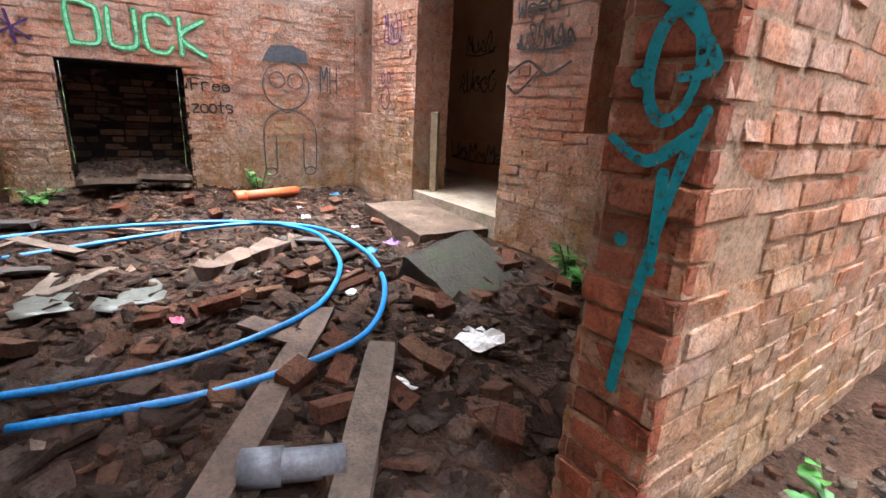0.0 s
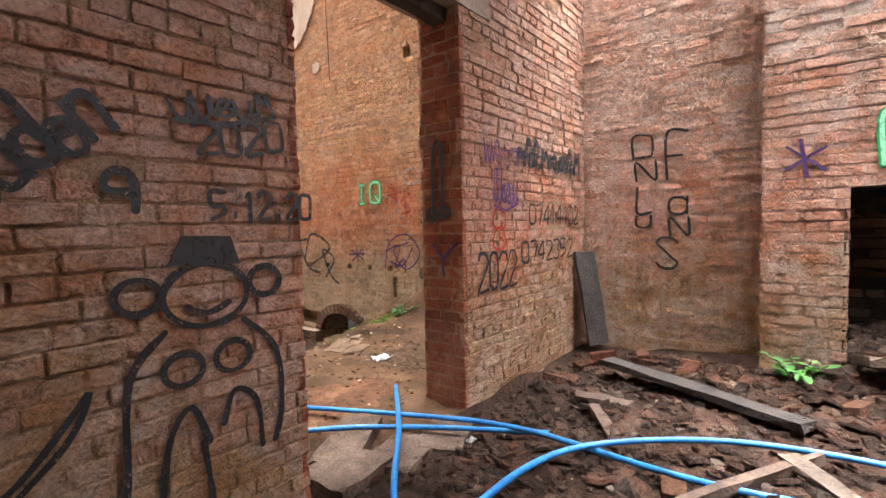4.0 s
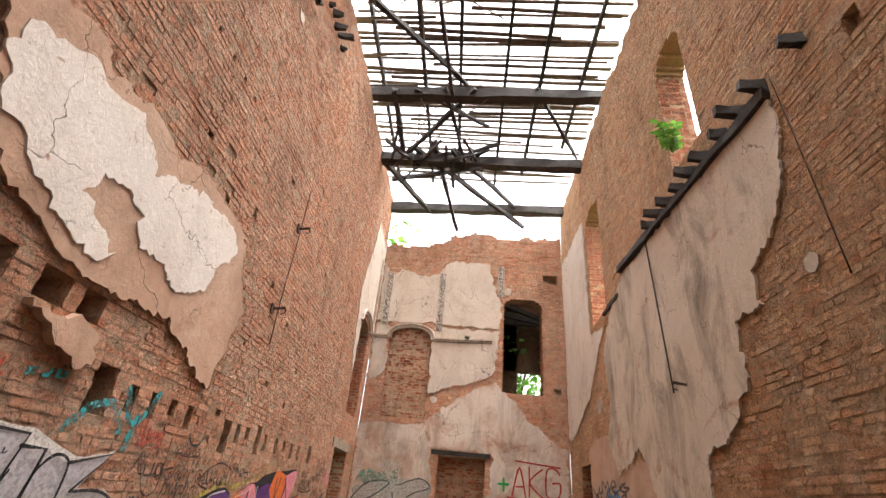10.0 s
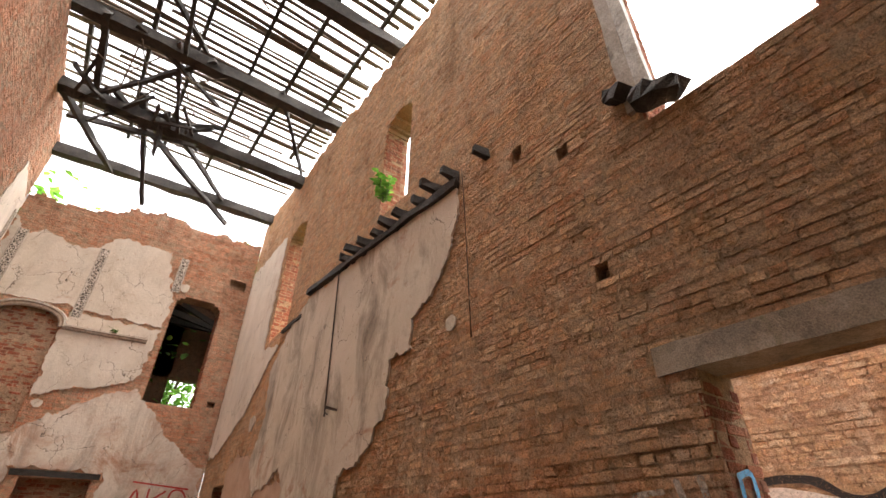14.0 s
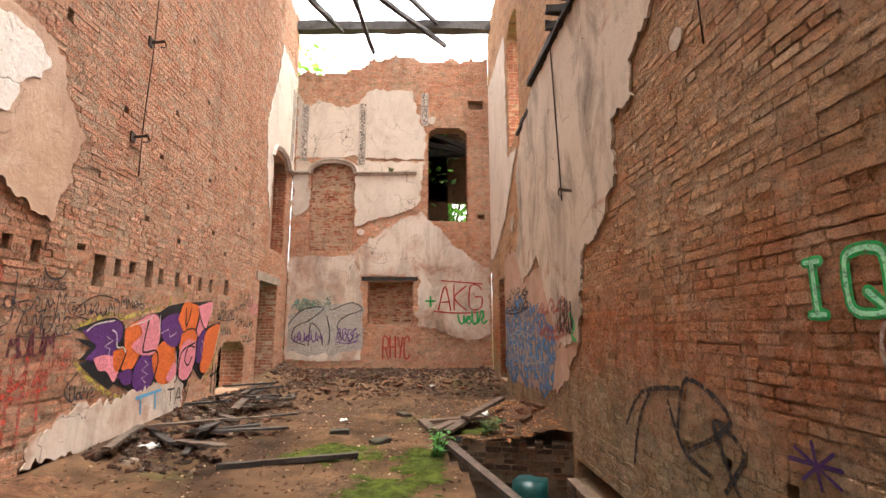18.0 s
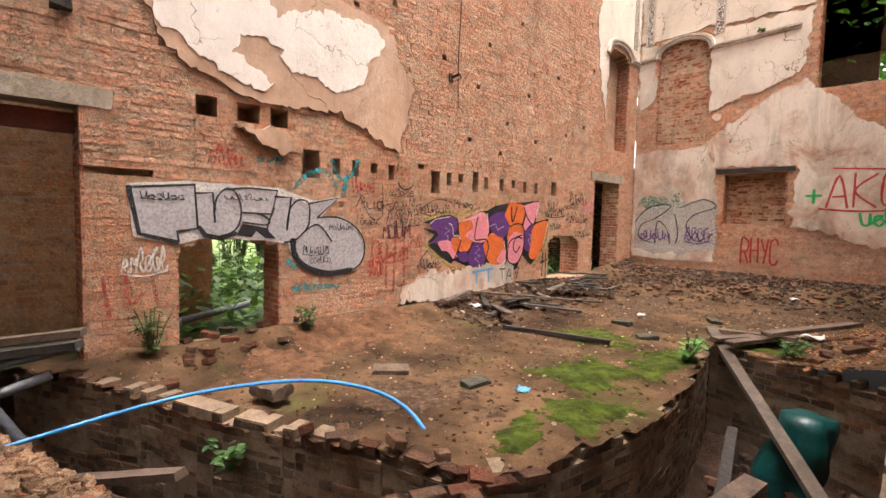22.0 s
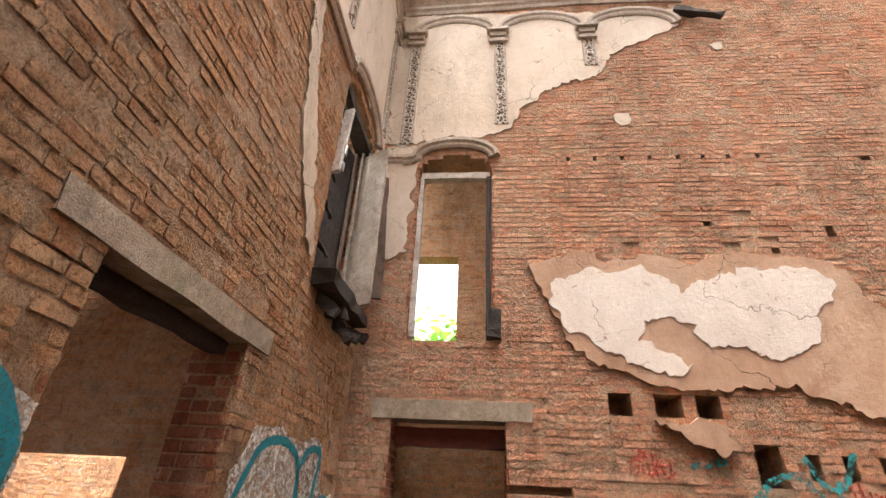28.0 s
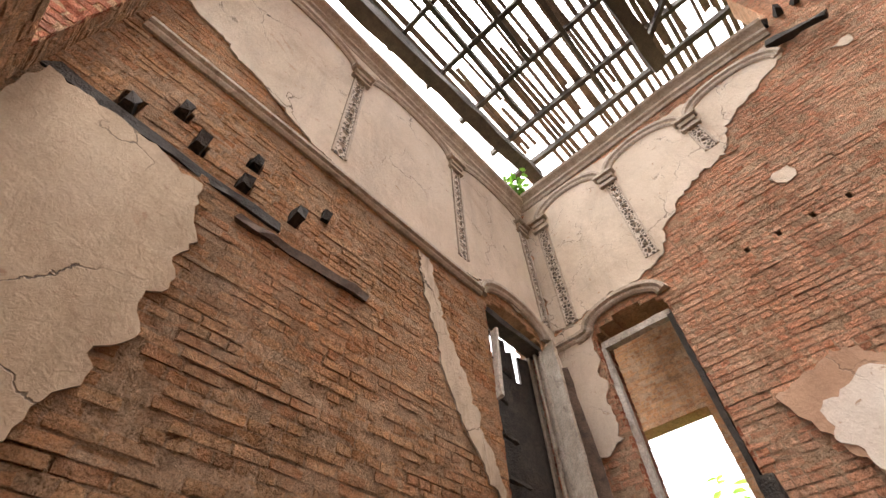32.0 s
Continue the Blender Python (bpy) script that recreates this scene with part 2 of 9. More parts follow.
def plaster_material(name, stops, soot=0.5, pinkish=0.6, stretch=0.45):
    """Old plaster: mottled coats, black runs, brown damp, hair cracks, bare patches."""
    m, n, l, b = material(name, 0.9)
    p = world_pos(n)
    c = ramp(n, l, noise_node(n, l, 1.1, 7, 0.7, p, 0.4), stops)
    c = blend(n, l, step(n, l, noise_node(n, l, 0.75, 6, 0.72, p, 0.8), pinkish, pinkish + 0.1), c, (0.42, 0.24, 0.155))
    run = n.new("ShaderNodeMapping")
    run.inputs["Scale"].default_value = (1.3, 1.3, stretch)
    l.new(p, run.inputs["Vector"])
    c = blend(n, l, soot, c, ramp(n, l, noise_node(n, l, 1.2, 8, 0.74, run.outputs[0], 0.5), [(0.33, (0.12, 0.115, 0.11)), (0.44, (0.6, 0.57, 0.54)), (0.54, (1, 1, 1))]), "MULTIPLY")
    v = n.new("ShaderNodeTexVoronoi")
    v.feature = "DISTANCE_TO_EDGE"
    v.inputs["Scale"].default_value = 1.1
    wv = n.new("ShaderNodeVectorMath")
    wv.operation = "MULTIPLY_ADD"
    nz = n.new("ShaderNodeTexNoise")
    nz.inputs["Scale"].default_value, nz.inputs["Detail"].default_value = 3.0, 5.0
    l.new(p, nz.inputs["Vector"])
    l.new(nz.outputs["Color"], wv.inputs[0])
    wv.inputs[1].default_value = (0.5, 0.5, 0.5)
    l.new(p, wv.inputs[2])
    l.new(wv.outputs[0], v.inputs["Vector"])
    crack = step(n, l, v.outputs["Distance"], 0.0075, 0.002)
    gate = n.new("ShaderNodeMath")
    gate.operation = "MULTIPLY"
    l.new(crack, gate.inputs[0])
    l.new(step(n, l, noise_node(n, l, 0.9, 3, 0.6, p), 0.45, 0.6), gate.inputs[1])
    c = blend(n, l, gate.outputs[0], c, (0.12, 0.09, 0.07))
    spot = step(n, l, noise_node(n, l, 9, 6, 0.7, p, 0.5), 0.63, 0.69)
    c = blend(n, l, spot, c, (0.4, 0.26, 0.18))
    grain = noise_node(n, l, 60, 4, 0.65, p)
    c = blend(n, l, 0.3, c, ramp(n, l, grain, [(0.25, (0.5, 0.48, 0.46)), (0.7, (1, 1, 1))]), "MULTIPLY")
    l.new(c, b.inputs["Base Color"])
    h = n.new("ShaderNodeMath")
    h.operation = "SUBTRACT"
    l.new(noise_node(n, l, 14, 7, 0.7, p, 0.4), h.inputs[0])
    l.new(gate.outputs[0], h.inputs[1])
    bump(n, l, b, h.outputs[0], 0.6, 0.02)
    return m


M_PLASTER = plaster_material("old_plaster", [(0.25, (0.5, 0.39, 0.3)), (0.45, (0.62, 0.52, 0.42)), (0.75, (0.7, 0.61, 0.52))], 0.25, 0.63)
M_PLASTER_SOOT = plaster_material("sooty_plaster", [(0.25, (0.46, 0.36, 0.28)), (0.45, (0.56, 0.46, 0.35)), (0.75, (0.66, 0.55, 0.44))], 0.75, 0.57, 0.55)
M_PLASTER_TAN = plaster_material("tan_plaster", [(0.25, (0.42, 0.31, 0.21)), (0.5, (0.54, 0.42, 0.3)), (0.75, (0.62, 0.5, 0.38))], 0.25, 0.66)
M_PLASTER_WHITE = plaster_material("white_plaster", [(0.25, (0.6, 0.51, 0.44)), (0.5, (0.73, 0.65, 0.58)), (0.75, (0.78, 0.72, 0.66))], 0.15, 0.64)
M_PLASTER_PINK = plaster_material("stained_plaster", [(0.25, (0.42, 0.25, 0.17)), (0.42, (0.54, 0.39, 0.3)), (0.55, (0.64, 0.54, 0.45)), (0.75, (0.68, 0.6, 0.52))], 0.55, 0.56)
M_RENDER = plaster_material("brown_render", [(0.3, (0.38, 0.22, 0.14)), (0.5, (0.48, 0.3, 0.2)), (0.7, (0.56, 0.39, 0.28))], 0.3, 0.6)
M_STUCCO = surface("stucco_moulding", [(0.3, (0.4, 0.32, 0.25)), (0.7, (0.6, 0.52, 0.44))], 4, 80, 0.8, 0.4, 0.006, stain=(0.22, 0.16, 0.12), stain_scale=2.5, stain_lo=0.58)
M_CONCRETE = surface("lintel_concrete", [(0.3, (0.22, 0.17, 0.13)), (0.5, (0.34, 0.27, 0.2)), (0.7, (0.46, 0.38, 0.3))], 5, 90, 0.9, 0.6, 0.008, stain=(0.16, 0.15, 0.08), stain_scale=2.5, stain_lo=0.58)
M_PALESTONE = surface("pale_slab", [(0.3, (0.08, 0.05, 0.032)), (0.5, (0.14, 0.095, 0.065)), (0.7, (0.22, 0.16, 0.115))], 5, 60, 0.95, 0.8, 0.012, stain=(0.12, 0.09, 0.05), stain_scale=2.5, stain_lo=0.6)
M_EARTH = surface("earth_floor", [(0.34, (0.022, 0.012, 0.007)), (0.43, (0.048, 0.026, 0.014)), (0.52, (0.084, 0.046, 0.024)), (0.66, (0.145, 0.083, 0.045))], 0.9, 70, 0.98, 0.8, 0.014, stain=(0.062, 0.052, 0.018), stain_scale=0.8, stain_lo=0.55)
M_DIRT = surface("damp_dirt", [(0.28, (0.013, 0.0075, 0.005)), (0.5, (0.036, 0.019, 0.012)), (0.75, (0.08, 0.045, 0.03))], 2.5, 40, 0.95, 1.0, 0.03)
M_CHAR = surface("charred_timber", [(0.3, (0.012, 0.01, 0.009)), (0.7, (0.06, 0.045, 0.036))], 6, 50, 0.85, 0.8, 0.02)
M_TIMBER = surface("weathered_timber", [(0.3, (0.05, 0.032, 0.024)), (0.7, (0.16, 0.1, 0.068))], 5, 70, 0.9, 0.6, 0.01)
M_LATH = surface("roof_lath", [(0.3, (0.07, 0.05, 0.04)), (0.7, (0.2, 0.15, 0.11))], 6, 60, 0.9, 0.5, 0.01)
M_GRASS = surface("garden_ground", [(0.3, (0.03, 0.04, 0.012)), (0.6, (0.06, 0.09, 0.022)), (0.8, (0.1, 0.085, 0.05))], 2, 60, 0.95, 0.9, 0.03)


# ---- building blocks ----
def part(name, bm, mat, parent=None, label="", smooth=False):
    """Links a bmesh as ONE mesh object, under a thing or a part where one is given."""
    me = bpy.data.meshes.new(name)
    if smooth:
        for f in bm.faces:
            f.smooth = True
    bm.to_mesh(me)
    bm.free()
    me.materials.append(mat)
    ob = new(name, me)
    ob.parent = parent
    if label:
        ob["label"] = label
    return ob


def raw(name, verts, faces, mat, parent=None, label="", smooth=False):
    me = bpy.data.meshes.new(name)
    me.from_pydata(verts, [], faces)
    me.materials.append(mat)
    if smooth:
        me.polygons.foreach_set("use_smooth", [True] * len(me.polygons))
    me.update()
    ob = new(name, me)
    ob.parent = parent
    if label:
        ob["label"] = label
    return ob


def box(bm, lo, hi, m=None, bevel=0.0):
    """A box between two corners, turned by m where given."""
    r = bmesh.ops.create_cube(bm, size=1.0)
    vs = r["verts"]
    c = [(a + b) / 2 for a, b in zip(lo, hi)]
    s = [abs(b - a) for a, b in zip(lo, hi)]
    t = Matrix.Translation(c) @ Matrix.Diagonal((*s, 1))
    bmesh.ops.transform(bm, matrix=(m @ t) if m else t, verts=vs)
    if bevel:
        es = list({e for v in vs for e in v.link_edges})
        bmesh.ops.bevel(bm, geom=es, offset=bevel, segments=1, affect="EDGES")
    return vs


def beam_bm(a, b, w, h, seed=0, rough=0.0, segs=6, taper=0.0):
    """A timber from a to b, with uneven faces."""
    rnd = random.Random(seed)
    a, b = Vector(a), Vector(b)
    d = (b - a).normalized()
    side = d.cross(Vector((0, 0, 1)))
    side = side.normalized() if side.length > 1e-3 else Vector((1, 0, 0))
    up = side.cross(d)
    bm = bmesh.new()
    rings = []
    for i in range(segs + 1):
        k = i / segs
        f = 1 - taper * k
        c = a.lerp(b, k)
        ring = []
        for sx, sz in ((-1, -1), (1, -1), (1, 1), (-1, 1)):
            j = lambda: rnd.uniform(-rough, rough)
            ring.append(bm.verts.new(c + side * (sx * w / 2 * f + j()) + up * (sz * h / 2 * f + j()) + d * j() * 2))
        rings.append(ring)
    for r0, r1 in zip(rings, rings[1:]):
        for i in range(4):
            bm.faces.new((r0[i], r0[(i + 1) % 4], r1[(i + 1) % 4], r1[i]))
    bm.faces.new(rings[0][::-1])
    bm.faces.new(rings[-1])
    return bm


class Face:
    """A wall face: u along it, v up, w out of it."""

    def __init__(self, origin, u, n):
        self.o, self.u, self.n = Vector(origin), Vector(u), Vector(n)

    def at(self, u, v, w=0.0):
        return self.o + self.u * u + Vector((0, 0, v)) + self.n * w


class Hole:
    """An opening: u0..u1, v0..v1, with an arched head of that rise. depth: a recess only that deep, else it goes through."""

    def __init__(self, u0, u1, v0, v1, rise=0.0, depth=None, reveal=False):
        self.u0, self.u1, self.v0, self.v1, self.rise, self.depth, self.reveal = u0, u1, v0, v1, rise, depth, reveal

    def span(self, v):
        if not self.v0 <= v <= self.v1:
            return None
        if self.rise and v > self.v1 - self.rise:
            k = (v - (self.v1 - self.rise)) / self.rise
            half = (self.u1 - self.u0) / 2 * math.sqrt(max(0, 1 - k * k))
            mid = (self.u0 + self.u1) / 2
            return (mid - half, mid + half) if half > 0.03 else None
        return self.u0, self.u1


COURSE, BH, JOINT = 0.077, 0.0695, 0.0075


def minus(spans, cut):
    out = []
    for a, b in spans:
        if cut[1] <= a or cut[0] >= b:
            out.append((a, b))
            continue
        if cut[0] > a:
            out.append((a, cut[0]))
        if cut[1] < b:
            out.append((cut[1], b))
    return out


def row_spans(u0, u1, v, holes, top):
    spans = [(u0, u1)]
    if top:
        spans, a, u = [], None, u0
        while u < u1:
            ok = top(u) > v + COURSE * 0.6
            if ok and a is None:
                a = u
            if not ok and a is not None:
                spans.append((a, u))
                a = None
            u += 0.115
        if a is not None:
            spans.append((a, u1))
    for h in holes:
        s = h.span(v + COURSE / 2)
        if s:
            spans = minus(spans, s)
    return spans


def add_box8(verts, faces, face, a, b, v0, v1, w0, w1, back=True):
    k = len(verts)
    for w in (w0, w1):
        for u, v in ((a, v0), (b, v0), (b, v1), (a, v1)):
            verts.append(face.at(u, v, w))
    faces += [(k + 4, k + 5, k + 6, k + 7), (k, k + 1, k + 5, k + 4), (k + 1, k + 2, k + 6, k + 5), (k + 2, k + 3, k + 7, k + 6), (k + 3, k, k + 4, k + 7)]
    if back:
        faces.append((k + 3, k + 2, k + 1, k))


def lay_bricks(face, u0, u1, v0, v1, holes=(), top=None, seed=1, gone=0.004, rough=0.003, skip=None):
    """One list of bricks: u, u1, v, v1, front depth. English garden-wall bond."""
    rnd = random.Random(seed)
    out = []
    for c in range(int((v1 - v0) / COURSE)):
        v = v0 + c * COURSE
        spans = row_spans(u0, u1, v, holes, top)
        header = c % 4 == 3
        bw = 0.1125 if header else 0.2235
        u = u0 - (0.0 if c % 2 else 0.118) - rnd.uniform(0, 0.02)
        while u < u1:
            w = bw * rnd.uniform(0.94, 1.05)
            if not header and rnd.random() < 0.06:
                w = 0.107
            for a, b in spans:
                x0, x1 = max(u, a), min(u + w, b)
                if x1 - x0 > 0.035 and rnd.random() > gone and not (skip and skip((x0 + x1) / 2, v + COURSE / 2)):
                    out.append((x0, x1, v + rnd.uniform(-0.003, 0.003), v + BH + rnd.uniform(-0.003, 0.003), rnd.gauss(0, rough)))
            u += w + JOINT
    return out


def brick_mesh(name, face, bricks, mat, parent, label="", seed=3, inset=0.0035):
    """Many bricks in one mesh: each has a worn, uneven outline of eight points; some are spalled back."""
    rnd = random.Random(seed)
    verts, faces = [], []
    for a, b, v0, v1, d in bricks:
        k = len(verts)
        d = min(d, 0.0035)
        wear = 1.0
        q = rnd.random()
        if q < 0.1:
            d -= rnd.uniform(0.006, 0.024)
            wear = 2.0
        um, vm = (a + b) / 2, (v0 + v1) / 2
        tu, tv = rnd.gauss(0, 0.0025), rnd.gauss(0, 0.002)
        for u, v in ((a, v0), (um, v0), (b, v0), (b, vm), (b, v1), (um, v1), (a, v1), (a, vm)):
            verts.append(face.at(u, v, -0.03))
        for n, (su, sv) in enumerate(((-1, -1), (0, -1), (1, -1), (1, 0), (1, 1), (0, 1), (-1, 1), (-1, 0))):
            i = inset * wear * rnd.uniform(0.3, 2.6 if n % 2 else 3.6)
            j = inset * wear * rnd.uniform(0.3, 2.0 if n % 2 else 2.6)
            verts.append(face.at(um + su * ((b - a) / 2 - i) + (rnd.uniform(-0.02, 0.02) if su == 0 else 0.0), vm + sv * ((v1 - v0) / 2 - j), min(0.005, d + su * tu + sv * tv + rnd.uniform(-0.0025, 0.0015))))
        faces.append(tuple(range(k + 8, k + 16)))
        for n in range(8):
            m = (n + 1) % 8
            faces.append((k + n, k + m, k + 8 + m, k + 8 + n))
    ob = raw(name, verts, faces, mat, parent, label)
    ob["kind"] = "stuff"
    return ob


SINGLE = []


def set_apart(face, bricks, mat, wall, window):
    """Keeps back the bricks inside the windows (u0, u1, v0, v1), to be built one by one at the end."""
    rest = []
    for q in bricks:
        u, v = (q[0] + q[1]) / 2, (q[2] + q[3]) / 2
        if any(a <= u <= b and c <= v <= d for a, b, c, d in window):
            SINGLE.append((face, q, mat, wall))
        else:
            rest.append(q)
    return rest


def build_wall(name, face, u0, u1, v0, v1, thick, mat, holes=(), top=None, seed=1, label="", mortar=None, back_mat=None, gone=0.006, reveal_mat=None, rough=0.002, skip=None, single=(), single_back=(), single_reveal=False, rake=0.0074):
    """A brick wall with thickness: mortar core in courses, laid bricks in front (and behind where back_mat is given), bricks in the reveals."""
    verts, faces = [], []
    pointing = random.Random(seed + 400)
    for c in range(int((v1 - v0) / COURSE)):
        v = v0 + c * COURSE
        for a, b in row_spans(u0, u1, v, holes, top):
            q = a + 0.006
            while q < b - 0.006:
                e = min(b - 0.006, q + pointing.uniform(0.12, 0.8))
                e = b - 0.006 if b - e < 0.08 else e
                washed = pointing.random() < 0.15
                add_box8(verts, faces, face, q, e, v, v + COURSE, -thick + 0.012, -rake * (pointing.uniform(1.3, 2.2) if washed else pointing.uniform(0.35, 0.85)))
                q = e
        for h in holes:
            s = h.span(v + COURSE / 2)
            if s and h.depth:
                add_box8(verts, faces, face, s[0], s[1], v, v + COURSE, -thick + 0.012, -h.depth)
    wall = raw(name, verts, faces, mortar or {M_EAST: M_MORTAR_EAST, M_ROOM: M_MORTAR_ROOM}.get(mat, M_MORTAR))
    tagged(wall, label, "wall", kind="structure")
    brick_mesh("brickwork", face, set_apart(face, lay_bricks(face, u0, u1, v0, v1, holes, top, seed, gone, rough, skip), mat, wall, single), mat, wall, seed=seed)
    if back_mat:
        back = Face(face.at(0, 0, -thick) - Vector((0, 0, 0)), face.u, -face.n)
        brick_mesh("brickwork", back, set_apart(back, lay_bricks(back, u0, u1, v0, v1, [h for h in holes if not h.depth], top, seed + 50, gone), back_mat, wall, single_back), back_mat, wall, seed=seed)
    for i, h in enumerate(holes):
        if h.reveal:
            hv1 = h.v1 - h.rise * 0.55
            for uu, nn in ((h.u0, face.u), (h.u1, -face.u)):
                f = Face(face.at(uu, 0, -(h.depth or thick)) , face.n, nn)
                d = h.depth or thick
                brick_mesh("brickwork", f, set_apart(f, lay_bricks(f, 0.0, d, h.v0, hv1, (), None, seed + 7 + i, 0.0), reveal_mat or mat, wall, [(-1, 2, 0.0, 3.0)] if single_reveal and i == 0 else ()), reveal_mat or mat, wall, seed=seed + i)
    return wall


def ragged(base, amp, seed, scale=1.1):
    return lambda u: base + amp * noise.noise((u * scale, seed * 3.7, 0.0)) + amp * 0.5 * noise.noise((u * scale * 3, seed * 1.7, 4.0))


def slab_from(name, face, pts, w0, w1, mat, parent=None, label="", jag=0.03, seed=1, step_len=0.045):
    """A flat layer with a ragged outline between depths w0 and w1 on a wall face."""
    rnd = random.Random(seed)
    ring = []
    for (u0, v0), (u1, v1) in zip(pts, pts[1:] + pts[:1]):
        n = max(1, int(math.hypot(u1 - u0, v1 - v0) / step_len))
        for i in range(n):
            k = i / n
            q = jag * (noise.noise((u0 * 3 + k * n * 0.22, v0 * 2 + seed, seed * 0.7)) * 2.0 + noise.noise((u0 * 5 + k * n * 0.7, v0 * 3, seed)) * 0.8 + rnd.uniform(-0.3, 0.3))
            ln = math.hypot(u1 - u0, v1 - v0) or 1
            ring.append((u0 + (u1 - u0) * k - (v1 - v0) / ln * q, v0 + (v1 - v0) * k + (u1 - u0) / ln * q))
    bm = bmesh.new()
    f = bm.faces.new([bm.verts.new(face.at(u, v, w1)) for u, v in ring])
    ext = bmesh.ops.extrude_face_region(bm, geom=[f])
    bmesh.ops.translate(bm, verts=[g for g in ext["geom"] if isinstance(g, bmesh.types.BMVert)], vec=face.n * (w0 - w1))
    bmesh.ops.triangulate(bm, faces=[g for g in bm.faces if len(g.verts) > 4])
    bmesh.ops.recalc_face_normals(bm, faces=bm.faces[:])
    return part(name, bm, mat, parent, label)


# ---- the plan: a roofless hall, the hearth room behind it, and what lies outside ----
HALL_X, HALL_Y0, HALL_Y1, ROOM_Y = 6.0, 0.65, 15.2, 0.29
WEST = Face((0, 0, 0), (0, 1, 0), (1, 0, 0))
EAST = Face((HALL_X, 0, 0), (0, 1, 0), (-1, 0, 0))
END = Face((0, HALL_Y1, 0), (1, 0, 0), (0, -1, 0))
NEAR = Face((0, HALL_Y0, 0), (1, 0, 0), (0, 1, 0))
NEARB = Face((0, ROOM_Y, 0), (1, 0, 0), (0, -1, 0))
BREAST = Face((5.386, 0, 0), (0, 1, 0), (-1, 0, 0))
ROOMEL = Face((5.8, 0, 0), (0, 1, 0), (-1, 0, 0))
ROOMER = Face((5.56, 0, 0), (0, 1, 0), (-1, 0, 0))
ROOMS = Face((0, -4.85, 0), (1, 0, 0), (0, 1, 0))

SLOT_Y = [5.33, 5.66, 5.99, 6.33, 7.63, 7.93, 8.64, 9.12, 9.51, 9.9, 10.32]
west_holes = [
    Hole(1.16, 2.38, -0.7, 2.66, 0, None, True),
    Hole(3.27, 4.47, 0.02, 1.3, 0.16, None, True),
    Hole(10.88, 12.2, 0.33, 1.33, 0.25, None, True),
    Hole(12.93, 14.3, 0.15, 2.72, 0, None, True),
    Hole(1.24, 2.25, 3.56, 6.28, 0.24, None, True),
    Hole(13.4, 14.6, 3.6, 6.25, 0.3, 0.35, True),
    Hole(3.47, 3.7, 2.74, 2.97, 0, 0.42), Hole(3.94, 4.21, 2.74, 2.98, 0, 0.42), Hole(4.36, 4.59, 2.74, 2.97, 0, 0.42),
    Hole(4.81, 5.06, 2.13, 2.54, 0.08, 0.42), Hole(7.2, 7.39, 2.1, 2.48, 0, 0.4), Hole(8.26, 8.42, 2.14, 2.5, 0, 0.2),
    Hole(6.9, 7.02, 2.44, 2.55, 0, 0.2), Hole(10.92, 11.12, 2.22, 2.55, 0, 0.24), Hole(2.38, 3.02, 1.99, 2.06, 0, 0.1),
    Hole(6.5, 6.92, 0.06, 0.24, 0, 0.3), Hole(5.4, 5.48, 0.9, 0.97, 0, 0.1),
] + [Hole(y - 0.055, y + 0.055, 2.22 + 0.02 * (i % 3), 2.48, 0, 0.36) for i, y in enumerate(SLOT_Y)]
west_holes += [Hole(y, y + 0.09, z, z + 0.08, 0, 0.12) for y, z in ((4.9, 5.1), (5.6, 4.65), (6.3, 4.95), (7.4, 4.4), (8.3, 4.05), (8.6, 4.9), (9.2, 3.5), (9.9, 4.2), (7.1, 6.1), (8.9, 6.4), (10.2, 3.3), (11.0, 4.8), (11.4, 3.6), (9.6, 5.6), (8.1, 3.1), (9.0, 2.9), (10.8, 3.0), (12.2, 3.9), (12.6, 5.4))]


west_holes += [Hole(u, u + 0.045, 6.14, 6.23, 0, 0.1) for u in (3.3, 3.66, 4.03, 4.4, 4.77, 5.1, 5.42, 5.8)]
west_holes += [Hole(u, u + 0.21, z, z + 0.075, 0, 0.022) for u, z in ((5.05, 4.78), (5.5, 4.86), (3.86, 4.78), (5.3, 5.2), (6.9, 3.4), (7.6, 3.9))]


def west_top(u):
    return (10.0 if u < 5.6 else 11.3) + 0.25 * noise.noise((u * 0.8, 2.0, 0)) + 0.12 * noise.noise((u * 4, 2.0, 3))


build_wall("wall_west", WEST, ROOM_Y, HALL_Y1, -1.4, 12.0, 0.5, M_WEST, west_holes, west_top, 11, "tall weathered orange brick wall with graffiti and sockets", reveal_mat=M_RED, single=[(2.4, 5.9, -0.1, 1.75)])

end_holes = [
    Hole(0.58, 1.85, 3.85, 6.6, 0.28, 0.09, True), Hole(4.1, 5.3, 4.78, 7.8, 0.3, None, True), Hole(2.36, 3.65, 1.68, 2.94, 0, 0.3, True),
    Hole(5.36, 5.82, 8.4, 8.7, 0, 0.25), Hole(5.62, 5.82, 4.8, 5.0, 0, 0.2), Hole(2.6, 2.7, 8.0, 8.25, 0, 0.12), Hole(2.58, 2.74, 3.86, 3.96, 0, 0.1),
]
build_wall("wall_end", END, 0.0, HALL_X, -0.4, 11.0, 0.5, M_END, end_holes, lambda u: 9.45 + 0.12 * u + 0.4 * math.exp(-((u - 3.0) ** 2) / 0.7) + 0.22 * noise.noise((u * 2, 5, 0)), 21, "ruined brick end wall with remains of pale plaster", reveal_mat=M_RED)
wall_end = bpy.data.objects["wall_end"]
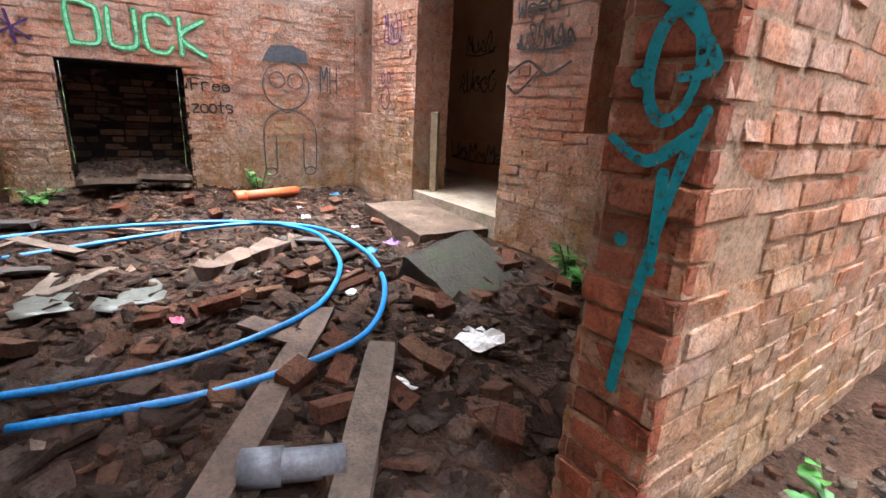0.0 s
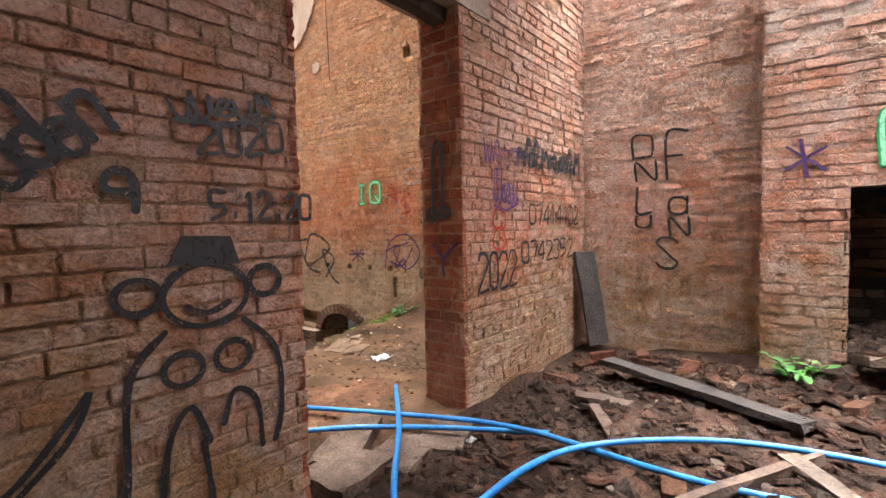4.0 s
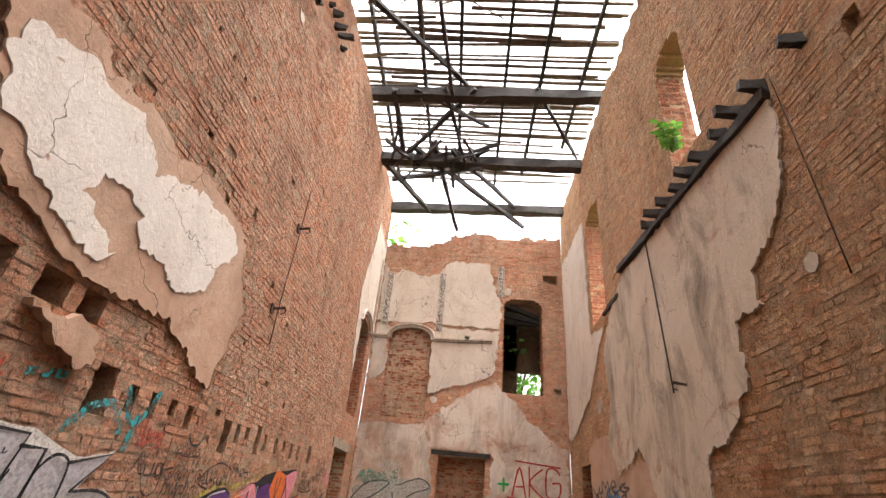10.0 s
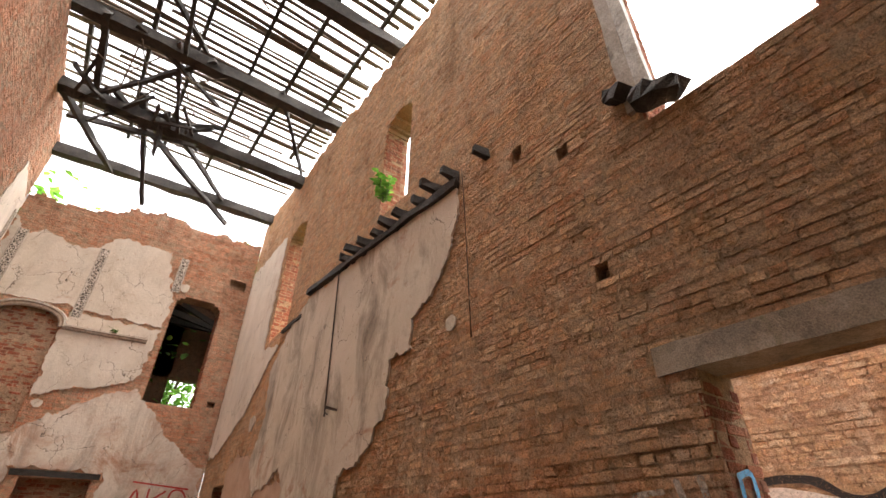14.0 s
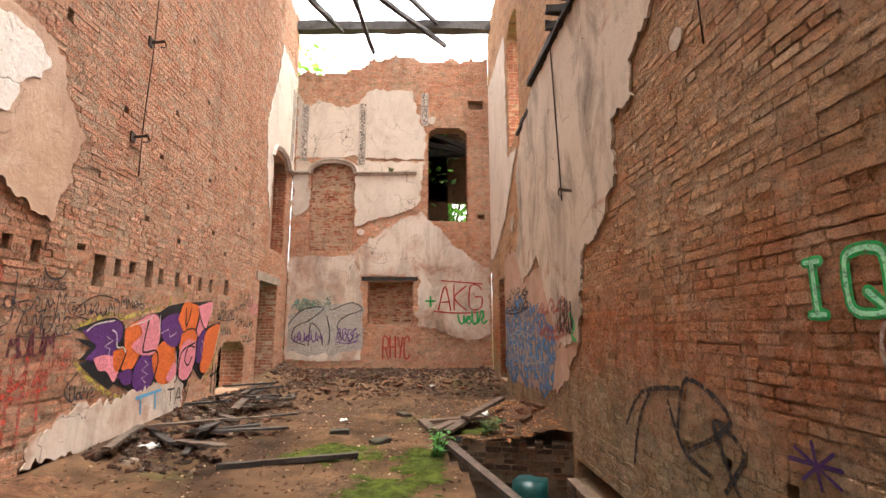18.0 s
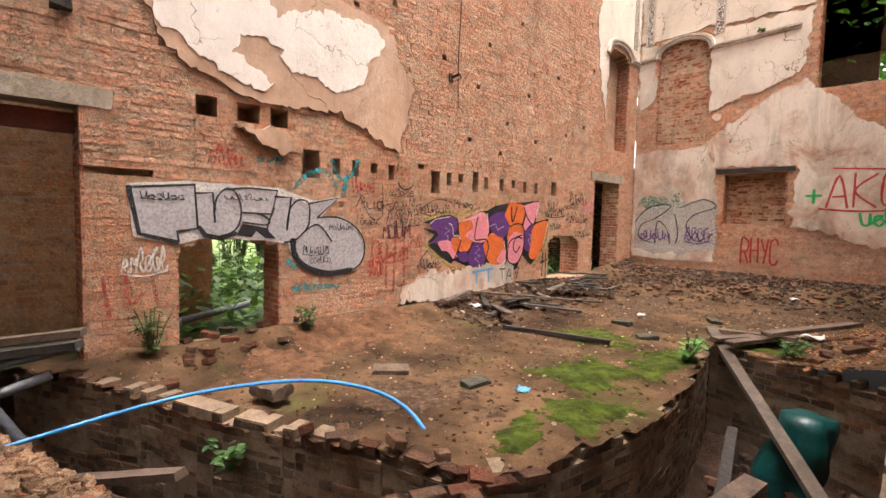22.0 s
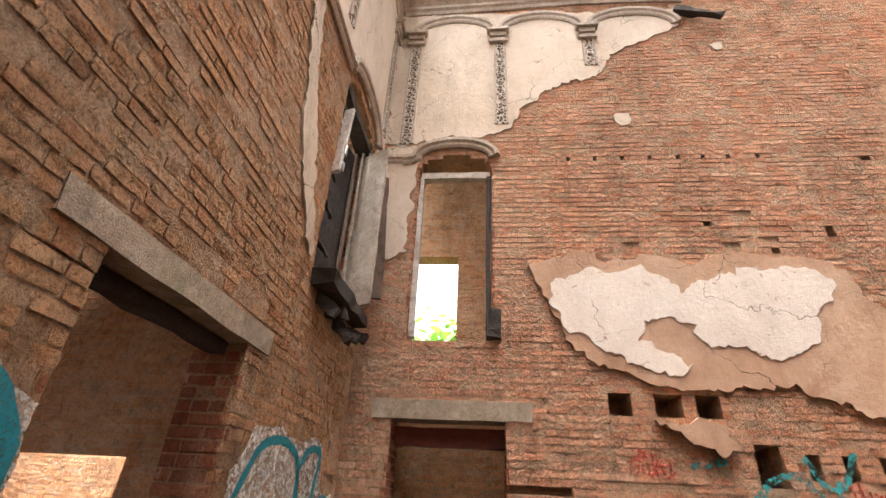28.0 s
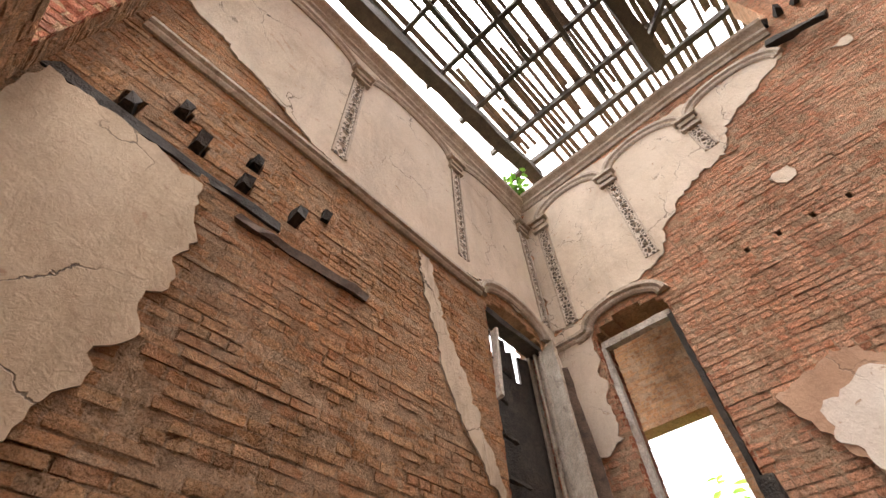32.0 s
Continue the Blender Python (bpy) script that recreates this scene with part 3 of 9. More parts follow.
brick_mesh("brickwork", Face((0, HALL_Y1 + 0.09, 0), (1, 0, 0), (0, -1, 0)), lay_bricks(END, 0.59, 1.84, 3.85, 6.58, [], lambda u: 6.32 + 0.27 * math.sqrt(max(0, 1 - ((u - 1.21) / 0.64) ** 2)), 5), M_RED, wall_end)
brick_mesh("brickwork", Face((0, HALL_Y1 + 0.3, 0), (1, 0, 0), (0, -1, 0)), lay_bricks(END, 2.37, 3.64, 1.68, 2.93, [Hole(2.88, 3.08, 1.98, 2.3)], None, 6), M_RED, wall_end)

east_holes = [
    Hole(0.95, 2.37, -0.1, 2.74, 0, None, True), Hole(13.05, 13.95, 0.3, 2.8, 0, None, True), Hole(10.87, 12.0, 5.8, 8.9, 0.3, None, True),
    Hole(6.05, 6.95, 6.55, 8.9, 0.3, None, True), Hole(0.9, 2.17, 4.87, 8.0, 0.3, None, True), Hole(3.92, 4.88, -1.4, -0.09, 0.35, None), Hole(5.05, 8.0, -0.42, -0.16, 0, 0.3),
    Hole(2.83, 2.95, 3.62, 3.76, 0, 0.15), Hole(3.27, 3.36, 0.57, 0.66, 0, 0.12), Hole(4.18, 4.26, 0.57, 0.66, 0, 0.12), Hole(3.72, 3.79, 0.58, 0.65, 0, 0.12), Hole(4.75, 4.83, 0.57, 0.65, 0, 0.12), Hole(5.25, 5.32, 0.57, 0.65, 0, 0.12),
    Hole(3.0, 3.13, 5.1, 5.25, 0, 0.12), Hole(3.6, 3.75, 5.45, 5.65, 0, 0.12), Hole(3.2, 3.26, 0.2, 0.5, 0, 0.12),
] + [Hole(2.35, 2.37 + 0.3 * math.sin(math.pi * (k + 0.5) / 14) * (0.6 + 0.4 * ((k * 7) % 3) / 2), 0.86 + k * COURSE, 0.86 + (k + 1) * COURSE, 0, None) for k in range(13)]


def east_top(u):
    return 11.05 + 0.3 * noise.noise((u * 0.9, 8.0, 0)) + 0.15 * noise.noise((u * 4, 8.0, 3))


build_wall("wall_east", EAST, HALL_Y0, HALL_Y1, -1.4, 11.6, 0.5, M_EAST, east_holes, east_top, 31, "tall brick wall stained red with patches of plaster", reveal_mat=M_RED, back_mat=M_WEST, single=[(2.35, 5.0, 0.3, 2.2)])

near_holes = [
    Hole(2.4, 3.66, -0.1, 2.72, 0, None, True), Hole(0.42, 1.63, 3.7, 6.22, 0.3, None, True),
    Hole(5.48, 5.62, 5.18, 5.34, 0, 0.2), Hole(5.22, 5.34, 5.46, 5.62, 0, 0.2), Hole(5.0, 5.12, 5.2, 5.34, 0, 0.2), Hole(4.6, 4.72, 5.48, 5.62, 0, 0.2), Hole(4.6, 4.72, 5.14, 5.26, 0, 0.2), Hole(4.15, 4.25, 5.18, 5.3, 0, 0.2),
    Hole(1.0, 1.14, 1.45, 1.55, 0, 0.15),
]
build_wall("wall_south", NEAR, -3.6, HALL_X + 0.5, -0.4, 10.4, HALL_Y0 - ROOM_Y, M_NEAR, near_holes, lambda u: (9.95 if u > -0.5 else 4.2) + 0.3 * noise.noise((u, 9, 0)), 41, "thick brick wall with a doorway and graffiti", back_mat=M_ROOM, reveal_mat=M_RED, single=[(1.0, 2.4, 0.3, 3.0)], single_back=[(3.66, 5.0, 0.2, 2.3), (1.2, 2.4, 0.2, 2.0)], single_reveal=True, rake=0.007, rough=0.0035, mortar=M_MORTAR_MID)


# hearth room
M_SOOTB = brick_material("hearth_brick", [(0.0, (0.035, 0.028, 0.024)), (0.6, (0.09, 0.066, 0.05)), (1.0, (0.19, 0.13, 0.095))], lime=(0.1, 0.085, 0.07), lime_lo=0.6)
def room_top(s, base=4.25):
    return lambda u: base + 0.3 * noise.noise((u * 0.9, s, 0)) + 0.15 * noise.noise((u * 4, s, 2))


build_wall("wall_hearth", ROOMEL, -1.4, ROOM_Y, -0.3, 5.2, 0.4, M_ROOM, (), room_top(3, 4.7), 51, "pale orange brick wall beside the chimney breast")
build_wall("wall_hearth", ROOMER, -4.85, -3.2, -0.3, 5.2, 0.6, M_ROOM, (), room_top(4, 4.7), 52, "pale orange brick wall with a drawn figure")
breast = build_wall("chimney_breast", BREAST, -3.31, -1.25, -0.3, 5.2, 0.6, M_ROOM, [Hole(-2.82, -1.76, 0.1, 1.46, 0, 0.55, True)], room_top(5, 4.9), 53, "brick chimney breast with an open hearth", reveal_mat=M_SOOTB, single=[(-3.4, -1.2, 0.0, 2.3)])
for u, nx in ((-1.25, 1), (-3.31, -1)):
    f = Face((5.386, u, 0), (1, 0, 0), (0, nx, 0))
    brick_mesh("brickwork", f, lay_bricks(f, 0.0, 0.4, -0.3, 4.7, (), None, 57), M_ROOM, breast)
f = Face((5.93, 0, 0), (0, 1, 0), (-1, 0, 0))
brick_mesh("brickwork", f, lay_bricks(f, -2.82, -1.76, 0.1, 1.46, (), None, 58), M_SOOTB, breast)
bm = bmesh.new()
for lo, hi in (((5.934, -2.82, 0.1), (5.9355, -1.76, 1.46)), ((5.395, -2.8235, 0.1), (5.934, -2.822, 1.46)), ((5.395, -1.758, 0.1), (5.934, -1.7565, 1.46)), ((5.395, -2.82, 1.455), (5.934, -1.76, 1.46))):
    box(bm, lo, hi)
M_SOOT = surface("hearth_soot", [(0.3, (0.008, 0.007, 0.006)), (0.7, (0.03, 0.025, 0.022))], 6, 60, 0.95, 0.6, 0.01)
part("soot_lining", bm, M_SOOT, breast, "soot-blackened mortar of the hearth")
south_holes = [Hole(5.05, 5.56, 1.12, 3.4, 0, 0.3, True), Hole(2.55, 4.0, -0.1, 2.73, 0, None, True), Hole(0.98, 1.7, 1.07, 3.6, 0, None, True)]
build_wall("wall_back", ROOMS, 0.5, 6.2, -0.3, 5.2, 0.45, M_ROOM, south_holes, room_top(6, 4.5), 61, "yellowish brick wall with a doorway and black scrawls", reveal_mat=M_ROOM, single=[(1.7, 2.55, 0.0, 2.6), (4.0, 5.05, 0.0, 2.4)])
STUB = Face((-0.07, -3.05, 0), (1, 0, 0), (0, 1, 0))
stub = build_wall("wall_stub", STUB, 0.0, 0.24, -0.3, 4.3, 2.6, M_RED, (), None, 62, "broken end of a red and buff brick partition", single=[(-0.1, 0.4, 0.0, 2.5)])
f = Face((-0.07, 0, 0), (0, 1, 0), (-1, 0, 0))
brick_mesh("brickwork", f, lay_bricks(f, -5.65, -3.05, -0.3, 4.3, (), None, 63), M_ROOM, stub)
f = Face((0.17, 0, 0), (0, 1, 0), (1, 0, 0))
brick_mesh("brickwork", f, lay_bricks(f, -5.65, -3.05, -0.3, 4.3, (), None, 64), M_ROOM, stub)

build_wall("wall_partition", Face((0.17, 0, 0), (0, 1, 0), (1, 0, 0)), -3.05, ROOM_Y - 0.01, -0.3, 4.3, 0.24, M_NEAR, [Hole(-3.06, -1.6, -0.3, 2.2)], None, 65, "brick partition with the doorway into the hearth room", back_mat=M_NEAR)
# ---- ground: hall slab with its trench, room floor, earth outside ----
PIT = [(-0.5, 1.85), (0.0, 2.05), (1.1, 2.65), (2.0, 2.98), (2.65, 3.28), (3.45, 3.62), (4.0, 3.8), (4.3, 4.25), (4.5, 5.4), (4.4, 6.8), (4.05, 8.65), (6.2, 8.1), (6.2, 3.4), (5.5, 3.1), (4.5, 2.82), (3.4, 2.14), (2.67, 1.97), (1.7, 1.74), (0.1, 1.25), (-0.5, 1.15)]


def inside(poly, x, y):
    hit = False
    for (x0, y0), (x1, y1) in zip(poly, poly[1:] + poly[:1]):
        if (y0 > y) != (y1 > y) and x < (x1 - x0) * (y - y0) / (y1 - y0) + x0:
            hit = not hit
    return hit


def smooth_step(a, b, v):
    k = max(0.0, min(1.0, (v - a) / (b - a)))
    return k * k * (3 - 2 * k)


def ground(x, y):
    z = 0.035 * noise.noise((x * 1.3, y * 1.3, 0)) + 0.018 * noise.noise((x * 5, y * 5, 2)) + 0.008 * noise.noise((x * 17, y * 17, 5))
    if y > 0.5:
        z -= 0.12 * (1 - smooth_step(1.5, 4.2, x)) * (1 - smooth_step(5, 9.5, y)) * smooth_step(2.0, 3.2, y)
        z += 0.2 * math.exp(-(x / 0.4) ** 2) * (1 if x > -0.3 else 0) * smooth_step(2.0, 2.8, y)
        z += 0.42 * smooth_step(12.2, 15.2, y + 0.5 * noise.noise((x, y, 1)))
        z += 0.28 * math.exp(-((x - 6.0) ** 2 / 0.5 + (y - 9.2) ** 2 / 2.2))
        z += 0.38 * math.exp(-((x - 6.1) ** 2 / 0.16 + (y - 2.62) ** 2 / 0.16))
        z += 0.3 * smooth_step(6.95, 8.2, x) - 0.3 * math.exp(-((x - 6.98) / 0.13) ** 2) * smooth_step(2.55, 2.2, y)
        z += 0.12 * math.exp(-((x - 0.4) ** 2 / 0.5 + (y - 5.6) ** 2 / 1.6))
        z += 0.16 * math.exp(-((x - 0.4) ** 2 / 0.4 + (y - 10.2) ** 2 / 4.0))
    else:
        z += 0.08 + 0.05 * noise.noise((x * 2.2, y * 2.2, 7))
        z += 0.14 * math.exp(-((x - 5.3) ** 2 / 0.4 + (y + 2.4) ** 2 / 1.2))
        z -= 0.1 * smooth_step(-1.0, 0.5, y)
    return z


def sheet(name, x0, x1, y0, y1, d, zf, keep, mat, label):
    nx, ny = int((x1 - x0) / d), int((y1 - y0) / d)
    verts, faces, ids = [], [], {}

    def vid(i, j):
        if (i, j) not in ids:
            ids[i, j] = len(verts)
            x, y = x0 + (x1 - x0) * i / nx, y0 + (y1 - y0) * j / ny
            verts.append((x, y, zf(x, y)))
        return ids[i, j]

    for i in range(nx):
        for j in range(ny):
            if keep(x0 + (x1 - x0) * (i + 0.5) / nx, y0 + (y1 - y0) * (j + 0.5) / ny):
                faces.append((vid(i, j), vid(i + 1, j), vid(i + 1, j + 1), vid(i, j + 1)))
    ob = raw(name, verts, faces, mat, smooth=True)
    return tagged(ob, label, "floor", kind="structure")


sheet("floor_hall", -0.6, 9.2, 0.29, 16.0, 0.085, ground, lambda x, y: not inside(PIT, x, y), M_EARTH, "bare earth floor with moss and grit")
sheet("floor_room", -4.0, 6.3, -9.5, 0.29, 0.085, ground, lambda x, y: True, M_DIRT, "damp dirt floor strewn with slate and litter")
def trench_mound(x, y):
    return 0.42 * math.exp(-((x - 5.45) ** 2 / 0.35 + (y - 6.0) ** 2 / 0.6))


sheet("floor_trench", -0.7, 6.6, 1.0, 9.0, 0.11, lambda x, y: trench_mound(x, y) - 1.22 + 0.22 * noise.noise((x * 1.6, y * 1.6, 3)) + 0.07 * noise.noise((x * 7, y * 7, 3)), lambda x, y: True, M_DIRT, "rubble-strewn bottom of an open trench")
for (x0, y0), (x1, y1) in zip(PIT, PIT[1:] + PIT[:1]):
    d = Vector((x1 - x0, y1 - y0, 0))
    ln = d.length
    if x0 > 6.1 or x1 > 6.1 and y0 > 9 or x0 < -0.4 and x1 < -0.4:
        continue
    d.normalize()
    nrm = Vector((d.y, -d.x, 0))
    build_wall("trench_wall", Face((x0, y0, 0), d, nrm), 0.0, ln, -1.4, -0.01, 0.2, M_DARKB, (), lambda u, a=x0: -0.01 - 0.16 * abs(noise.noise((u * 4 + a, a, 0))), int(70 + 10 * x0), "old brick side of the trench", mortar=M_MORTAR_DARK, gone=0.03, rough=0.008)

GROUND_Z = -0.06
verts, faces = [], []
ring = [(-0.55, -9.4), (9.1, -9.4), (9.1, 16.2), (-0.55, 16.2)]
for far in (0, 3, 12, 60, 400):
    for x, y in ring:
        verts.append((x + far * (1 if x > 0 else -1), y + far * (1 if y > 0 else -1), GROUND_Z))
for r in range(4):
    for i in range(4):
        a, b = r * 4 + i, r * 4 + (i + 1) % 4
        faces.append((a, b, b + 4, a + 4))
tagged(raw("ground", verts, faces, M_GRASS), "overgrown garden ground round the ruin", "ground", kind="structure")

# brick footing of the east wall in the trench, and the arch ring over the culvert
build_wall("trench_footing", Face((5.84, 0, 0), (0, 1, 0), (-1, 0, 0)), 4.95, 8.0, -1.4, -0.3, 0.15, M_DARKB, (), ragged(-0.44, 0.08, 6), 95, "dark brick footing ledge of the east wall", mortar=M_MORTAR_DARK, rough=0.008, gone=0.03)
arch = tagged(new("culvert_arch", None), "ring of dark brick voussoirs over the culvert", "arch", kind="structure")
for i in range(17):
    a = math.pi * (i + 0.5) / 17
    c = Vector((5.985, 4.4 - 0.54 * math.cos(a), -0.45 + 0.4 * math.sin(a)))
    bm = bmesh.new()
    box(bm, (-0.1, -0.034, -0.075), (0.0, 0.034, 0.075), Matrix.Translation(c) @ Matrix.Rotation(math.pi / 2 - a, 4, "X"), 0.006)
    part("voussoir", bm, M_DARKB, arch)

for u, side in ((3.92, 1), (4.88, -1)):
    lining = Face((6.5, u, 0), (-1, 0, 0), (0, side, 0))
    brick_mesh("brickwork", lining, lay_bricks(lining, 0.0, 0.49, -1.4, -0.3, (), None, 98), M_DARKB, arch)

# rooms seen through openings
OUTW = Face((-1.75, 0, 0), (0, 1, 0), (1, 0, 0))
build_wall("wall_outer", OUTW, -0.5, 4.2, -1.4, 3.4, 0.35, M_NEAR, (), None, 71, "damp buff brick wall beyond the doorway")
OUTW2 = Face((-2.7, 0, 0), (0, 1, 0), (1, 0, 0))
build_wall("wall_outer", OUTW2, -1.0, 4.6, 2.6, 9.4, 0.35, M_NEAR, [Hole(0.25, 1.63, 3.2, 6.1, 0, None, True)], None, 72, "brick wall with a window hole behind the window")
# slab and side wall added only to shade the brick behind the window
bm = bmesh.new()
box(bm, (-3.05, -1.0, 9.4), (-0.52, 4.6, 9.5))
box(bm, (-3.05, 4.6, 2.6), (-0.52, 4.7, 9.5))
tagged(part("ceiling_stairwell", bm, M_RENDER), "added slab shading the wall behind the window", "ceiling", kind="structure")
OUTE = Face((9.0, 0, 0), (0, 1, 0), (-1, 0, 0))
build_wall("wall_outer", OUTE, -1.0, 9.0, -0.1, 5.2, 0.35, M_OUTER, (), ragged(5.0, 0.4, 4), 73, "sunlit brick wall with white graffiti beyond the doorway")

# added wall and cover keep the garden doorway dark; their colours are dark too
build_wall("wall_outer", Face((-2.2, 0, 0), (0, 1, 0), (1, 0, 0)), 12.5, 21.0, -0.1, 3.2, 0.3, M_DARKB, (), None, 74, "added dark brick wall hiding sky behind the garden doorway")
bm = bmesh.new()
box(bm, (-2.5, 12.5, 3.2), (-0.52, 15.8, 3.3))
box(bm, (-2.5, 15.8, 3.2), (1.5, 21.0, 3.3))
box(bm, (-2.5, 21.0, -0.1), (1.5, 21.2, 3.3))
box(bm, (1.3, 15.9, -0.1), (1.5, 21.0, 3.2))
tagged(part("ceiling_lean_to", bm, M_CHAR), "added dark cover that keeps the garden doorway unlit", "ceiling", kind="structure")

# dark box added so the far east doorway shows no bright sky
build_wall("wall_outer", Face((7.7, 0, 0), (0, 1, 0), (-1, 0, 0)), 12.2, 15.2, -0.1, 3.3, 0.3, M_DARKB, (), None, 75, "added dark brick wall behind the far east doorway", mortar=M_MORTAR_DARK)
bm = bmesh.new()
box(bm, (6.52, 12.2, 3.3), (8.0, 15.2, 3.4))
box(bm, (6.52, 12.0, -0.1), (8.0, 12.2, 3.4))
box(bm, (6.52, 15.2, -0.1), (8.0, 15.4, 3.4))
tagged(part("ceiling_passage", bm, M_CHAR), "added dark boards that shade the far east doorway", "ceiling", kind="structure")

# dark room behind the hearth room
for name, lo, hi, mat in (("wall_dark_room", (0.9, -6.7, -0.2), (5.9, -6.4, 3.4), M_RENDER), ("wall_dark_room", (5.6, -6.4, -0.2), (5.9, -5.3, 3.4), M_RENDER), ("wall_dark_room", (0.9, -6.4, -0.2), (1.2, -5.31, 3.4), M_RENDER)):
    bm = bmesh.new()
    box(bm, lo, hi)
    tagged(part(name, bm, mat), "dark rendered wall with faint scrawls", "wall", kind="structure")
bm = bmesh.new()
box(bm, (0.9, -6.7, 3.4), (5.9, -5.31, 3.6))
tagged(part("ceiling_dark_room", bm, M_RENDER), "dark ceiling of a closed room", "ceiling", kind="structure")
bm = bmesh.new()
box(bm, (1.2, -6.4, 0.05), (5.6, -4.87, 0.29))
tagged(part("floor_dark_room", bm, M_CONCRETE), "pale concrete floor of the dark room", "floor", kind="structure")


bm = bmesh.new()
for z0, z1, out in ((0.84, 0.88, 0.03), (0.88, 0.94, 0.05), (0.94, 0.97, 0.03)):
    box(bm, (1.2, -6.398, z0), (5.6, -6.4 + out, z1))
tagged(part("dado_rail", bm, M_RENDER), "dirty moulded rail along the dark room's wall", "trim", kind="structure")

# covered part of the hearth room, and walls added to shut out the sky
bm = bmesh.new()
rnd = random.Random(8)
for i in range(44):
    y0 = -9.4 + i * 0.222
    # boards reach furthest along the doorway wall, to shade it
    end = (5.2 if y0 > -1.3 else 4.1 if y0 > -1.9 else 3.0) + rnd.uniform(-0.35, 0.4)
    box(bm, (0.18 + rnd.uniform(-0.1, 0.1), y0, 4.3), (end, y0 + 0.212, 4.34))
tagged(part("ceiling_room", bm, M_CHAR), "charred boards of a half-burnt ceiling", "ceiling", kind="structure")
build_wall("wall_room_west", Face((-3.6, 0, 0), (0, 1, 0), (1, 0, 0)), -9.5, ROOM_Y, -0.3, 4.3, 0.4, M_NEAR, (), None, 81, "added brick wall closing the old room on the west")
build_wall("wall_room_south", Face((0, -7.0, 0), (1, 0, 0), (0, 1, 0)), -3.6, 0.5, -0.3, 4.3, 0.4, M_NEAR, (), None, 82, "added brick wall closing the old room at the back")
build_wall("wall_room_far", Face((0, -8.9, 0), (1, 0, 0), (0, 1, 0)), -3.6, 1.2, -0.3, 4.3, 0.3, M_NEAR, (), None, 83, "added brick wall closing the space far back")

# loft behind the end wall's window; its darkness is put into the wall colour
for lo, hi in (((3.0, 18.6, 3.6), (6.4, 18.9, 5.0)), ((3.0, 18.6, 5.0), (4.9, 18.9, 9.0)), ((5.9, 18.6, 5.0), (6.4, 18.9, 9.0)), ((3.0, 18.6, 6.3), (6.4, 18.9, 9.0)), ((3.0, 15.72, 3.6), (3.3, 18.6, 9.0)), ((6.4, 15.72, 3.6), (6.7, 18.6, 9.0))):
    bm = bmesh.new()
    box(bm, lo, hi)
    tagged(part("wall_loft", bm, M_DARKB), "wall of a loft room, coloured dark for its shade", "wall", kind="structure")
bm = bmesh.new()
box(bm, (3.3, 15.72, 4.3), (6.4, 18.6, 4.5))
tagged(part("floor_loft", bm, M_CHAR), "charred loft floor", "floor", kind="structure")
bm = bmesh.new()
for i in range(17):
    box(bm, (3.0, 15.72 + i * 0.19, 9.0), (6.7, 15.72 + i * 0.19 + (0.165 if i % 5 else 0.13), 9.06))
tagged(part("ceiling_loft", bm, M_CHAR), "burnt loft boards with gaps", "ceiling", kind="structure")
for i in range(5):
    part("rafter", beam_bm((3.3, 16.0 + 0.6 * i, 8.2 - 0.3 * (i % 2)), (6.4, 16.3 + 0.55 * i, 7.2 + 0.25 * i), 0.12, 0.14, i, 0.01, 5), M_CHAR, bpy.data.objects["ceiling_loft"])
# ---- roof timbers over the hall, burnt and open to the sky ----
def timber(name, label, cat, group, a, b, w, h, mat, seed=0, rough=0.015, segs=8, taper=0.0):
    ob = part(name, beam_bm(a, b, w, h, seed, rough, segs, taper), mat)
    return tagged(ob, label, cat, group)


rnd = random.Random(5)
for i, (y, z, dz) in enumerate(((0.9, 10.7, 0.0), (4.0, 11.3, 0.05), (6.95, 11.35, 0.1), (10.0, 11.4, 0.1), (12.1, 10.75, 0.25), (14.7, 10.9, 0.0))):
    timber("roof_beam", "charred roof tie beam spanning the hall", "beam", "roof beams", (-0.3, y + 0.25, z + dz), (6.3, y - 0.05, z), 0.27, 0.3, M_CHAR, i, 0.025, 14)
laths = tagged(new("roof_frame", None), "bare roof laths and rafters open to the sky", "roof", kind="structure")
y = 0.75
while y < 15.0:
    if rnd.random() < 0.9 and not (12.8 < y < 15.0 and rnd.random() < 0.45):
        x0, x1 = (-2.2 if y < 6.5 else -0.3) + (rnd.random() < 0.25) * rnd.uniform(0, 3.5), 6.3 - (rnd.random() < 0.25) * rnd.uniform(0, 3)
        z = 11.95 + 0.02 * y + rnd.uniform(-0.04, 0.04)
        part("lath", beam_bm((x0, y, z), (x1, y + rnd.uniform(-0.16, 0.16), z + rnd.uniform(-0.08, 0.08)), 0.06 + 0.05 * rnd.random(), 0.04, rnd.random(), 0.01, 5), M_LATH, laths)
    y += 0.17 + rnd.uniform(-0.05, 0.07)
for i in range(6):
    x = 0.3 + i * 1.08 + rnd.uniform(-0.05, 0.05)
    cut = rnd.uniform(12.0, 14.9) if i % 3 else 15.0
    part("rafter", beam_bm((x, 0.5, 11.84), (x + rnd.uniform(-0.15, 0.15), cut, 12.1), 0.09, 0.15, i, 0.012, 10), M_CHAR, laths)
for i in range(4):
    yy = 0.8 + i * 0.8
    part("rafter", beam_bm((-0.2 + (i % 3) * 0.8, yy, 11.75), (6.2, yy + 0.1, 11.75), 0.09, 0.12, 70 + i, 0.01, 8), M_CHAR, laths)
